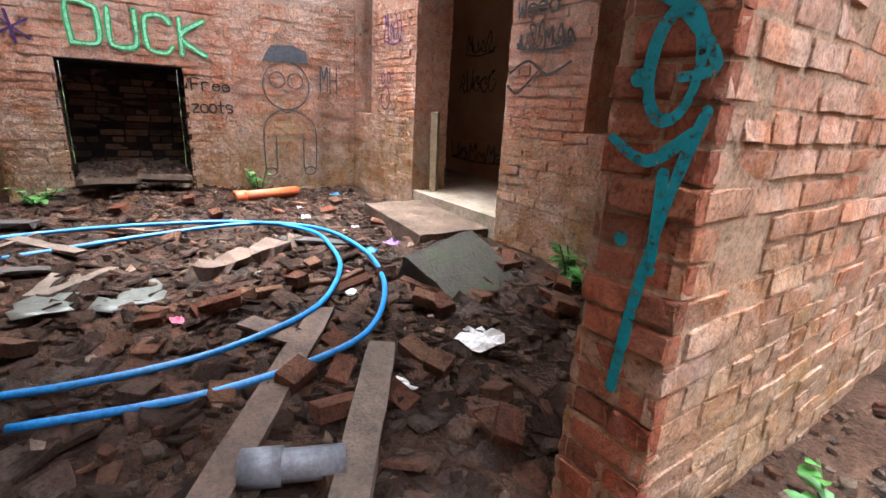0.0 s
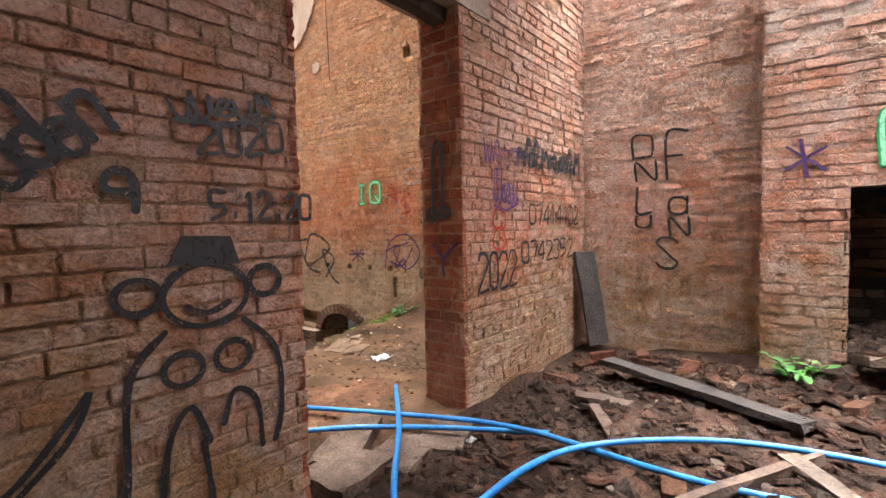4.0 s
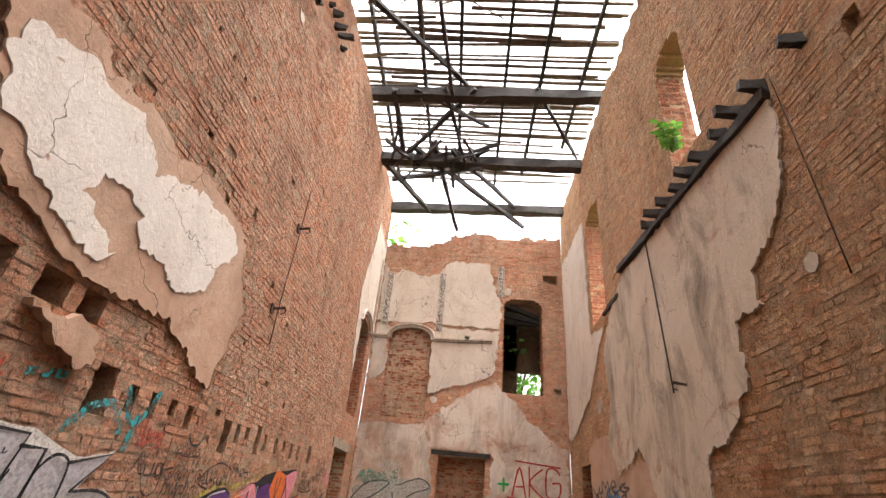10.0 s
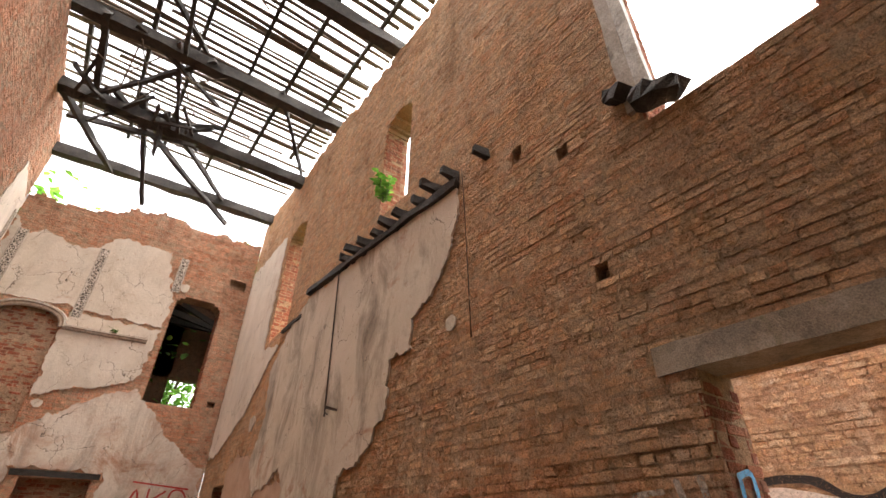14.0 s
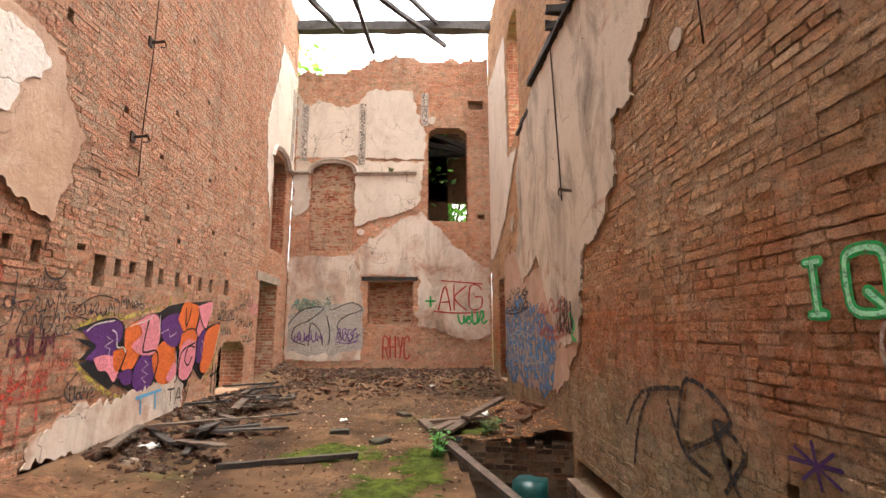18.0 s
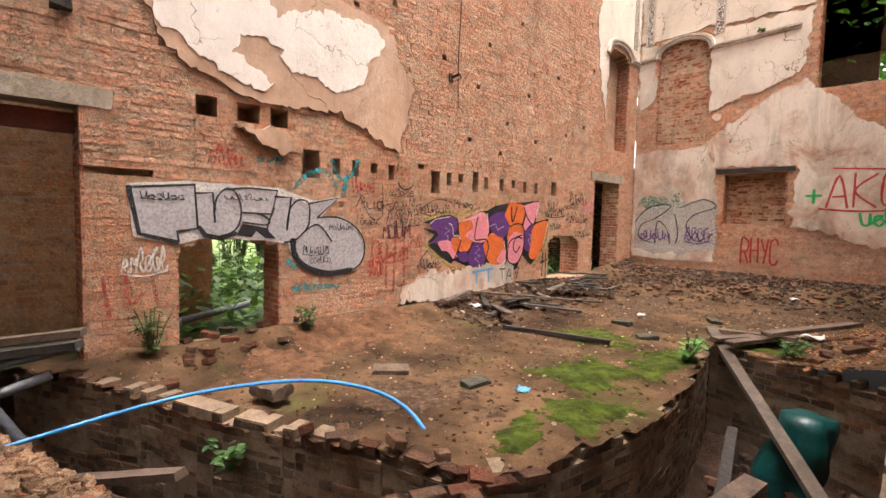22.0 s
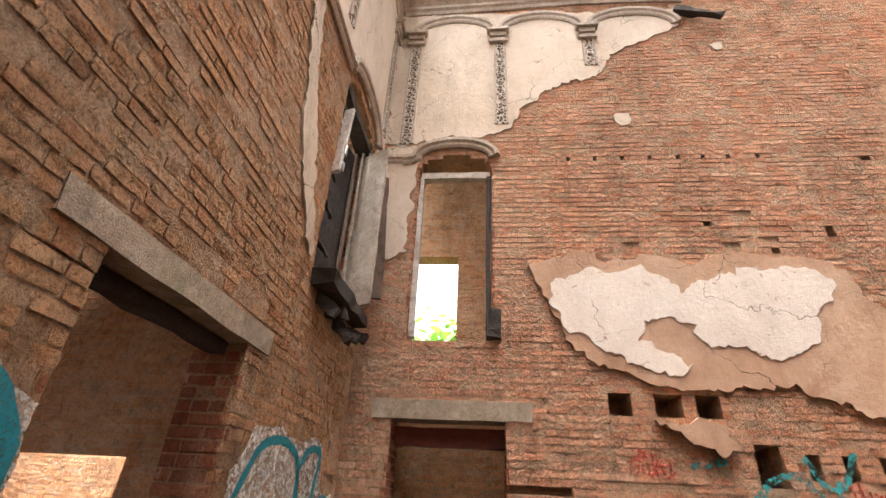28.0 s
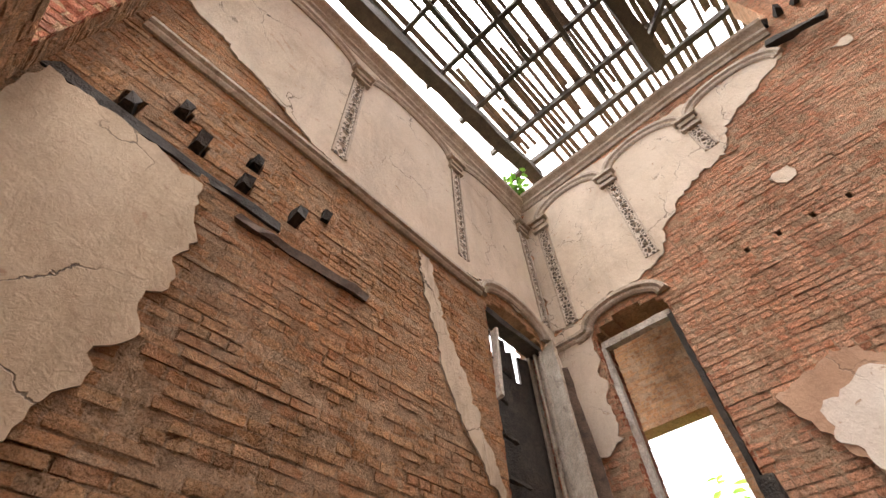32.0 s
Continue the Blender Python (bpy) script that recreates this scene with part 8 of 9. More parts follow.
# loose bricks: six broken shapes, copied
def brick_shape(seed):
    r = random.Random(seed)
    L, W, H = r.choice((0.215, 0.215, 0.15, 0.11)), 0.1, 0.064
    bm = bmesh.new()
    pts = []
    for x in (-L / 2, L / 2):
        for y in (-W / 2, W / 2):
            for z in (-H / 2, H / 2):
                for k in range(2):
                    pts.append(Vector((x * r.uniform(0.86, 1), y * r.uniform(0.86, 1), z * r.uniform(0.86, 1))))
    bmesh.ops.convex_hull(bm, input=[bm.verts.new(p) for p in pts])
    me = bpy.data.meshes.new("loose_brick")
    bm.to_mesh(me)
    bm.free()
    me.materials.append(M_LOOSE)
    return me


SHAPES = [brick_shape(900 + i) for i in range(8)]


def loose_bricks(n, where, zf, seed, label, group):
    r = random.Random(seed)
    made = 0
    while made < n:
        x, y = where(r)
        ob = new("loose_brick", SHAPES[r.randrange(8)])
        ob.matrix_world = pose(x, y, zf(x, y) + 0.02 + (r.random() < 0.25) * 0.05, r.uniform(-18, 18), r.uniform(-18, 18), r.uniform(0, 360))
        tagged(ob, label, "brick", group)
        made += 1


def trench_z(x, y):
    return -1.22 + 0.22 * noise.noise((x * 1.6, y * 1.6, 3)) + 0.07 * noise.noise((x * 7, y * 7, 3)) + trench_mound(x, y)


loose_bricks(55, lambda r: (r.uniform(0.3, 2.2), r.uniform(-4.6, -2.0)), ground, 1, "loose broken brick among room rubble", "room bricks")
loose_bricks(22, lambda r: (r.uniform(2.0, 5.3), r.uniform(-4.2, 0.1)), ground, 2, "loose broken brick on the dirt floor", "room bricks")
loose_bricks(8, lambda r: (r.uniform(4.0, 5.4), r.uniform(-0.9, 0.1)), ground, 3, "loose brick against the wall foot", "room bricks")
loose_bricks(130, lambda r: (min(5.85, max(4.6, r.gauss(5.35, 0.35))), r.uniform(4.3, 7.6)), lambda x, y: trench_z(x, y) + 0.06 + 0.1 * abs(noise.noise((x * 9, y * 9, 2))), 4, "fallen brick in the trench", "trench bricks")
loose_bricks(30, lambda r: (r.uniform(1.5, 4.4), r.uniform(2.3, 3.4)), trench_z, 5, "fallen brick in the trench", "trench bricks")
loose_bricks(12, lambda r: ((lambda k: (0.6 + 3.6 * k + r.uniform(-0.1, 0.1), 2.42 + 1.35 * k ** 0.7 + r.uniform(0, 0.25)))(r.random())), ground, 6, "loose brick on the slab edge", "slab edge bricks")
loose_bricks(34, lambda r: (r.uniform(0.4, 5.7), r.uniform(12.5, 15.0)), ground, 7, "loose brick on the far debris heap", "heap bricks")
loose_bricks(16, lambda r: (r.uniform(-0.2, 0.5), r.uniform(3.1, 4.8)), ground, 8, "loose brick by the garden opening", "opening bricks")
loose_bricks(12, lambda r: (r.uniform(5.2, 5.9), r.uniform(8.4, 10.5)), ground, 9, "loose brick on the dirt mound", "mound bricks")
loose_bricks(14, lambda r: (r.uniform(5.42, 5.85), r.uniform(-2.7, -1.85)), lambda x, y: 0.2 + 0.1 * noise.noise((x * 5, y * 5, 0)), 10, "sooty brick fallen in the hearth", "hearth bricks")


# laid edging along the slab's broken rim
r = random.Random(64)
EDGE = [p for p in PIT if 0.0 <= p[0] <= 4.31 and p[1] > 2.0 and p[1] < 4.3]
for (x0, y0), (x1, y1) in zip(EDGE, EDGE[1:]):
    ln = math.hypot(x1 - x0, y1 - y0)
    ux, uy = (x1 - x0) / ln, (y1 - y0) / ln
    q = 0.06
    while q < ln - 0.04:
        for back, lift, chance in ((0.045, -0.012, 0.95), (0.155, -0.02, 0.6)):
            if r.random() < chance:
                x, y = x0 + ux * q - uy * back, y0 + uy * q + ux * back
                ob = new("edging_brick", SHAPES[r.randrange(8)])
                ob.matrix_world = pose(x, y, ground(x, y) - 0.014 + lift + r.uniform(-0.006, 0.006), r.uniform(-2, 2), r.uniform(-2, 2), math.degrees(math.atan2(uy, ux)) + r.uniform(-3, 3))
                tagged(ob, "worn dusty brick set in the slab's rim", "brick", "slab edging")
        q += 0.225 + r.uniform(-0.01, 0.02)


def rubble(name, label, n, where, zf, size, mat, seed, flat=0.5):
    """Countless small bits in one mesh."""
    r = random.Random(seed)
    verts, faces = [], []
    for _ in range(n):
        x, y = where(r)
        s = r.uniform(*size)
        z = zf(x, y) + s * flat * 0.3
        a = r.uniform(0, 6.28)
        k = len(verts)
        m = r.choice((4, 5))
        tilt = r.uniform(-0.4, 0.4), r.uniform(-0.4, 0.4)
        rim = []
        for i in range(m):
            t = a + i * math.tau / m + r.uniform(-0.3, 0.3)
            q = s * r.uniform(0.5, 1.0)
            rim.append((q * math.cos(t), q * math.sin(t)))
        h = s * flat * r.uniform(0.5, 1.2)
        for dx, dy in rim:
            verts.append((x + dx, y + dy, z - h / 2 + dx * tilt[0] + dy * tilt[1]))
        for dx, dy in rim:
            verts.append((x + dx * 0.85, y + dy * 0.85, z + h / 2 + dx * tilt[0] + dy * tilt[1]))
        faces.append(tuple(range(k + m, k + 2 * m)))
        for i in range(m):
            faces.append((k + i, k + (i + 1) % m, k + m + (i + 1) % m, k + m + i))
    ob = raw(name, verts, faces, mat)
    return tagged(ob, label, "rubble", kind="stuff")


M_SLATEBITS = brick_material("slate_bits", [(0.0, (0.018, 0.012, 0.009)), (0.4, (0.04, 0.025, 0.019)), (0.75, (0.072, 0.05, 0.042)), (1.0, (0.12, 0.066, 0.045))], False, (0.2, 0.165, 0.14), 0.72)
rubble("slate_litter", "broken slates and flat shards over the dirt", 2600, lambda r: (r.uniform(0.3, 5.4), r.uniform(-4.7, -0.1)), ground, (0.04, 0.13), M_SLATEBITS, 1, 0.16)
rubble("small_rubble", "small brick and mortar bits over the room floor", 5200, lambda r: (r.uniform(-0.6, 5.5), r.uniform(-4.75, 0.2)), ground, (0.012, 0.05), M_RUBBLE, 2, 0.7)
M_CRUMBS = brick_material("floor_crumbs", [(0.0, (0.035, 0.02, 0.012)), (0.45, (0.075, 0.042, 0.025)), (0.75, (0.14, 0.075, 0.045)), (0.93, (0.3, 0.22, 0.16)), (1.0, (0.45, 0.38, 0.31))], False, (0.2, 0.14, 0.1), 0.7)
rubble("small_rubble", "small stones and brick crumbs on the hall floor", 8000, lambda r: ((lambda p: p)((r.uniform(0.1, 5.9), r.uniform(0.7, 15.0)))), lambda x, y: ground(x, y) if not inside(PIT, x, y) else -3.0, (0.006, 0.03), M_CRUMBS, 3, 0.45)
rubble("small_rubble", "brick rubble in the trench", 1500, lambda r: ((r.uniform(4.6, 5.95), r.uniform(3.6, 8.2)) if r.random() < 0.6 else (r.uniform(0.5, 4.6), r.uniform(2.0, 3.5))), trench_z, (0.03, 0.09), M_RUBBLE, 4, 0.7)
rubble("small_rubble", "debris heaped against the far wall", 1700, lambda r: (r.uniform(0.1, 5.9), 15.1 - abs(r.gauss(0, 1.1))), ground, (0.02, 0.08), M_RUBBLE, 5, 0.6)
rubble("small_rubble", "debris heaped along the tagged wall", 1300, lambda r: (0.1 + abs(r.gauss(0, 0.55)), r.uniform(7.2, 12.6)), ground, (0.02, 0.09), M_RUBBLE, 6, 0.5)
LEDGE = brick_material("broken_mortar", [(0.0, (0.14, 0.08, 0.05)), (0.4, (0.28, 0.18, 0.115)), (0.8, (0.4, 0.28, 0.19)), (1.0, (0.3, 0.13, 0.075))], False, (0.42, 0.31, 0.22), 0.55)


def near_rim(r):
    k = r.random()
    return 0.1 + 2.9 * k, 1.22 + 0.95 * k - abs(r.gauss(0, 0.16))


rubble("small_rubble", "pale broken mortar and brick along the trench rim", 1500, near_rim, lambda x, y: ground(x, y) + 0.01, (0.02, 0.085), LEDGE, 11, 0.6)
rubble("leaf_litter", "dead leaves and chips on the mound", 900, lambda r: (6.0 - abs(r.gauss(0, 0.7)), r.uniform(8.2, 12.0)), ground, (0.015, 0.05), brick_material("leaf_litter", [(0.0, (0.14, 0.06, 0.03)), (0.5, (0.3, 0.15, 0.07)), (1.0, (0.42, 0.25, 0.13))], False, (0.5, 0.36, 0.22), 0.66), 7, 0.2)

rubble("ash_heap", "heap of soot, ash and rubble in the hearth", 520, lambda r: (r.uniform(5.42, 5.9), r.uniform(-2.78, -1.8)), lambda x, y: 0.2 + 0.42 * (x - 5.42) + 0.08 * noise.noise((x * 6, y * 6, 0)), (0.03, 0.09), brick_material("hearth_ash", [(0.0, (0.07, 0.055, 0.045)), (0.5, (0.16, 0.12, 0.095)), (1.0, (0.28, 0.22, 0.18))], False, (0.3, 0.25, 0.21), 0.6), 9, 0.7)
for i, (y, rz) in enumerate(((-2.05, 14), (-2.55, -9))):
    chipped("hearth_stone", "broken sooty slab lying before the hearth", "stone", (-0.16, -0.24, -0.03), (0.16, 0.24, 0.03), M_DUSTY, 310 + i, pose(5.22, y, 0.31 + 0.02 * i, 3, 14, rz), 0.07, "hearth slabs")

# litter
LITTER = {"white": (0.75, 0.74, 0.72), "pink": (0.8, 0.12, 0.25), "purple": (0.2, 0.08, 0.5), "blue": (0.05, 0.3, 0.6), "yellow": (0.8, 0.5, 0.02), "clear": (0.1, 0.105, 0.09)}
LM = {}
for k, c in LITTER.items():
    LM[k] = surface("litter_" + k, [(0.3, tuple(v * 0.6 for v in c)), (0.7, c)], 9, 40, 0.45, 0.4, 0.006)


def scrap(x, y, z, s, color, seed, label):
    """A crumpled wrapper or rag."""
    r = random.Random(seed)
    bm = bmesh.new()
    g = [[bm.verts.new((x + s * (i - 2) / 4 * r.uniform(0.8, 1.2), y + s * (j - 2) / 5 * r.uniform(0.8, 1.2), z + r.uniform(0.005, 0.09 if color == "clear" else 0.32) * s)) for j in range(5)] for i in range(5)]
    for i in range(4):
        for j in range(4):
            bm.faces.new((g[i][j], g[i + 1][j], g[i + 1][j + 1], g[i][j + 1]))
    ob = part("litter", bm, LM[color], smooth=color == "clear")
    md = ob.modifiers.new("thick", "SOLIDIFY")
    md.thickness = 0.004
    return tagged(ob, label, "litter", "litter")


for i, (x, y, s, c) in enumerate(((2.9, -4.0, 0.12, "purple"), (2.7, -3.7, 0.12, "blue"), (2.35, -3.4, 0.07, "pink"), (2.0, -2.3, 0.07, "pink"), (1.05, -3.5, 0.22, "white"), (0.95, -3.0, 0.12, "white"), (3.9, -3.6, 0.1, "white"), (4.1, -3.9, 0.1, "white"), (4.4, -3.7, 0.08, "white"), (4.9, -4.3, 0.12, "blue"), (3.4, -3.9, 0.08, "white"), (2.5, -2.1, 0.4, "clear"), (2.45, -1.75, 0.3, "clear"), (4.16, 1.63, 0.16, "white"), (4.98, 9.94, 0.26, "white"), (0.47, 7.9, 0.2, "white"), (3.4, 5.3, 0.14, "blue"), (4.8, 9.7, 0.12, "blue"), (3.3, 0.0, 0.06, "white"), (1.9, -3.2, 0.08, "white"), (3.0, -2.9, 0.07, "white"), (4.2, 13.5, 0.15, "white"), (2.6, 9.9, 0.12, "white"))):
    scrap(x, y, ground(x, y) + 0.01, s, c, i, {"white": "dirty white paper scrap on the ground", "pink": "crumpled pink wrapper on the dirt", "purple": "shiny purple wrapper by the stone", "blue": "scrap of blue plastic on the ground", "clear": "clouded clear plastic sheet on the rubble", "yellow": "yellow rag"}[c])
scrap(4.98, 4.75, -1.0, 0.24, "yellow", 50, "bright yellow rag in the trench")

# crumpled teal water butt
bm = bmesh.new()
rings = []
for k in range(9):
    z = k / 8
    rr = 0.3 * (1 - 0.35 * z ** 2)
    ring = []
    for i in range(18):
        a = i * math.tau / 18
        d = 1 + 0.42 * noise.noise((math.cos(a) * 1.6, math.sin(a) * 1.6, z * 2.2))
        ring.append(bm.verts.new((5.15 + rr * d * math.cos(a) + 0.12 * z, 7.55 + rr * d * math.sin(a), -1.1 + 0.82 * z)))
    rings.append(ring)
for r0, r1 in zip(rings, rings[1:]):
    for i in range(18):
        bm.faces.new((r0[i], r0[(i + 1) % 18], r1[(i + 1) % 18], r1[i]))
bm.faces.new(rings[-1])
tagged(part("water_butt", bm, M_TARP, smooth=True), "crumpled teal plastic water butt in the trench", "barrel")


# ---- plants ----
def leaf_material(name, lo, hi):
    m, n, l, b = material(name, 0.6)
    rnd_ = n.new("ShaderNodeNewGeometry").outputs["Random Per Island"]
    l.new(ramp(n, l, rnd_, [(0.0, lo), (1.0, hi)]), b.inputs["Base Color"])
    tr = n.new("ShaderNodeBsdfTranslucent")
    l.new(ramp(n, l, rnd_, [(0.0, tuple(v * 1.6 for v in lo)), (1.0, tuple(v * 1.6 for v in hi))]), tr.inputs["Color"])
    mx = n.new("ShaderNodeMixShader")
    mx.inputs[0].default_value = 0.35
    l.new(b.outputs[0], mx.inputs[1])
    l.new(tr.outputs[0], mx.inputs[2])
    l.new(mx.outputs[0], n["Material Output"].inputs["Surface"])
    return m


M_LEAF = leaf_material("nettle_leaves", (0.02, 0.06, 0.012), (0.07, 0.155, 0.035))
M_FERN = leaf_material("fern_leaves", (0.03, 0.12, 0.02), (0.1, 0.28, 0.05))
M_CANOPY = leaf_material("tree_leaves", (0.05, 0.14, 0.015), (0.16, 0.34, 0.05))
M_UNDER = leaf_material("undergrowth_leaves", (0.018, 0.045, 0.008), (0.085, 0.15, 0.022))
M_STEM = surface("green_stem", [(0.3, (0.06, 0.08, 0.03)), (0.7, (0.12, 0.14, 0.06))], 8, 60, 0.8)


def leaf(verts, faces, base, way, size, r):
    """One folded pointed leaf."""
    way = way.normalized()
    side = way.cross(Vector((0, 0, 1)))
    side = side.normalized() if side.length > 0.05 else Vector((1, 0, 0))
    up = side.cross(way)
    k = len(verts)
    for f, wd, h in ((0, 0, 0), (0.35, 0.36, 0.05), (0.35, -0.36, 0.05), (0.4, 0, -0.01), (0.75, 0.24, 0.0), (0.75, -0.24, 0.0), (1.0, 0, -0.1)):
        verts.append(base + way * size * f + side * size * wd + up * size * h)
    faces += [(k, k + 3, k + 1), (k, k + 2, k + 3), (k + 1, k + 3, k + 6, k + 4), (k + 3, k + 2, k + 5, k + 6)]


def bush(name, label, x, y, z, height, spread, stems, seed, mat=None, size=0.09, per=9):
    r = random.Random(seed)
    t = tagged(new(name, None), label, "plant", "weeds")
    t.location = (0, 0, 0)
    verts, faces = [], []
    for s in range(stems):
        a, h = r.uniform(0, 6.28), height * r.uniform(0.55, 1)
        top = Vector((x + spread * r.uniform(0.2, 1) * math.cos(a), y + spread * r.uniform(0.2, 1) * math.sin(a), z + h))
        base = Vector((x + 0.12 * spread * math.cos(a), y + 0.12 * spread * math.sin(a), z - 0.02))
        mid = base.lerp(top, 0.5) + Vector((0, 0, h * 0.12))
        part("stem", tube_bm([base, mid, top], 0.004 + 0.004 * height, 4), M_STEM, t)
        for i in range(per):
            k = 0.08 + 0.92 * i / per
            p = base.lerp(mid, k * 2) if k < 0.5 else mid.lerp(top, k * 2 - 1)
            b = r.uniform(0, 6.28)
            leaf(verts, faces, p, Vector((math.cos(b), math.sin(b), r.uniform(-0.4, 0.5))), size * r.uniform(0.6, 1.2), r)
    raw("foliage", verts, faces, mat or M_LEAF, t)
    return t


def sapling(label, x, y, z, height, spread, stems, seed, size):
    """An erect plant whose twigs carry pairs of broad leaflets."""
    r = random.Random(seed)
    t = tagged(new("sapling", None), label, "plant", "weeds")
    verts, faces = [], []

    def leaflet(p, d, n):
        side = d.cross(Vector((r.uniform(-0.3, 0.3), r.uniform(-0.3, 0.3), 1))).normalized()
        k = len(verts)
        drop = Vector((0, 0, -0.18 * n))
        verts.extend(tuple(q) for q in (p, p + d * n * 0.3 + side * n * 0.26, p + d * n * 0.65 + side * n * 0.25 + drop * 0.6, p + d * n + drop, p + d * n * 0.65 - side * n * 0.25 + drop * 0.6, p + d * n * 0.3 - side * n * 0.26, p + d * n * 0.5 - Vector((0, 0, 0.06 * n))))
        faces.extend((k + a, k + b, k + 6) for a, b in ((0, 1), (1, 2), (2, 3), (3, 4), (4, 5), (5, 0)))

    for s in range(stems):
        a, h = r.uniform(0, 6.28), height * (1.0 if s == 0 else r.uniform(0.3, 0.6))
        lean = spread * (0.25 if s == 0 else r.uniform(0.5, 1.0))
        base = Vector((x + 0.1 * spread * math.cos(a), y + 0.1 * spread * math.sin(a), z - 0.02))
        top = base + Vector((lean * math.cos(a), lean * math.sin(a), h))
        part("stem", tube_bm([base, base.lerp(top, 0.5) + Vector((0, 0, 0.08 * h)), top], 0.003 + 0.004 * h, 5), M_STEM, t)
        turn = r.uniform(0, 6.28)
        for i in range(max(4, int(h / 0.075))):
            k = 0.2 + 0.8 * i / max(4, int(h / 0.075))
            turn += 2.4
            p = base.lerp(top, k) + Vector((0, 0, 0.32 * h * k * (1 - k)))
            d = Vector((math.cos(turn), math.sin(turn), r.uniform(0.05, 0.35))).normalized()
            reach = size * r.uniform(1.6, 2.7) * (1.15 - 0.6 * k)
            for q in (0.45, 0.75):
                for w in (-1, 1):
                    leaflet(p + d * reach * q, (d * 0.5 + w * d.cross(Vector((0, 0, 1)))).normalized(), size * r.uniform(0.6, 0.95))
            leaflet(p + d * reach * 0.9, d, size * r.uniform(0.8, 1.15))
            if i % 2 == 0:
                part("twig", tube_bm([p, p + d * reach * 0.95], 0.0022, 4), M_STEM, t)
    raw("foliage", verts, faces, M_LEAF, t)
    return t


sapling("tall leafy sapling growing on the path edge", 0.9, 1.0, 0.05, 1.0, 0.42, 14, 1, 0.105)
sapling("leafy weed by the painted wall", 1.7, 1.0, 0.03, 0.42, 0.35, 7, 2, 0.1)
bush("weed", "green weed at the garden opening", 0.2, 2.95, 0.1, 0.5, 0.28, 10, 3)
bush("weed", "green weed at the wall foot", 0.2, 4.75, 0.1, 0.32, 0.2, 8, 4)
bush("weed", "small weed on the trench side", 2.3, 3.0, -0.35, 0.25, 0.2, 5, 5, None, 0.08)
bush("weed", "weed tuft on the mossy edge", 4.1, 7.6, 0.0, 0.35, 0.3, 10, 6, M_FERN, 0.1)
bush("weed", "small weed by the mound", 4.9, 8.7, 0.05, 0.2, 0.3, 8, 7)
bush("weed", "small weed at the hearth foot", 5.2, -1.5, 0.1, 0.2, 0.25, 7, 8, M_FERN, 0.09)
bush("weed", "small weed beside the chimney breast", 5.3, -3.5, 0.12, 0.3, 0.25, 7, 9, M_FERN, 0.09)
bush("fern", "green fern by the partition", -0.35, -3.75, -0.05, 0.35, 0.35, 9, 10, M_FERN, 0.1, 12)
bush("fern", "green fern at the pier foot", 1.45, -4.65, 0.05, 0.3, 0.3, 8, 11, M_FERN, 0.1, 12)
bush("weed", "weed by the broken doorway", 5.7, 2.75, 0.05, 0.18, 0.25, 7, 12)
bush("weed", "weed growing outside the doorway", 8.3, 2.75, 0.28, 0.4, 0.5, 14, 13)
bush("weed", "weed tuft on the far string course", 3.0, 15.14, 6.3, 0.2, 0.2, 5, 14)
bush("weed", "weed rooted high on the wall top", 0.25, 0.8, 9.85, 0.55, 0.4, 12, 15, M_CANOPY, 0.13)
bush("weed", "weed rooted in the high window", 5.9, 6.6, 6.7, 0.7, 0.3, 10, 16, M_CANOPY, 0.13)
for i in range(14):
    r = random.Random(700 + i)
    bush("garden_bush", "lush green bush in the overgrown garden", r.uniform(-4.5, -0.9), r.uniform(3.2, 16), GROUND_Z, r.uniform(0.5, 1.3), r.uniform(0.5, 0.9), 16, 20 + i, M_UNDER, 0.16, 10)

for i in range(12):
    r = random.Random(760 + i)
    bush("garden_bush", "tall leafy shrub walling in the garden", -4.2 - r.uniform(0, 1.6), 2.6 + i * 1.05, GROUND_Z, r.uniform(2.4, 3.6), 1.0, 18, 120 + i, M_UNDER, 0.24, 22)
verts, faces = [], []
r = random.Random(77)
for i in range(9000):
    x, y = r.uniform(-6.5, -0.62), r.uniform(2.9, 17.0)
    q = 0.9 * max(0.15, 0.6 + noise.noise((x * 0.9, y * 0.9, 4)))
    leaf(verts, faces, Vector((x, y, GROUND_Z + r.random() ** 1.5 * q)), Vector((r.uniform(-1, 1), r.uniform(-1, 1), r.uniform(-0.3, 0.8))), r.uniform(0.08, 0.2), r)
tagged(raw("undergrowth", verts, faces, M_UNDER), "dense green undergrowth in the garden", "plants", kind="stuff")


def tree(label, x, y, height, crown, seed, z=GROUND_Z, n=1500):
    r = random.Random(seed)
    t = tagged(new("tree", None), label, "tree", "trees")
    part("trunk", beam_bm((x, y, z), (x + 0.3, y, z + height * 0.6), 0.3, 0.3, seed, 0.03, 8, 0.6), M_TIMBER, t)
    verts, faces = [], []
    limbs = []
    for i in range(9):
        a = i * 2.4
        e = Vector((x + crown * r.uniform(0.3, 0.8) * math.cos(a), y + crown * r.uniform(0.3, 0.8) * math.sin(a), z + height * r.uniform(0.55, 1.0)))
        limbs.append(e)
        part("limb", beam_bm((x + 0.15, y, z + height * 0.35), e, 0.1, 0.1, i, 0.01, 4, 0.7), M_TIMBER, t)
    for i in range(n):
        e = r.choice(limbs)
        d = Vector((r.gauss(0, 1), r.gauss(0, 1), r.gauss(0, 0.8))) * crown * 0.24
        leaf(verts, faces, e + d, Vector((r.uniform(-1, 1), r.uniform(-1, 1), r.uniform(-0.8, 0.3))), r.uniform(0.2, 0.38), r)
    raw("crown", verts, faces, M_CANOPY, t)


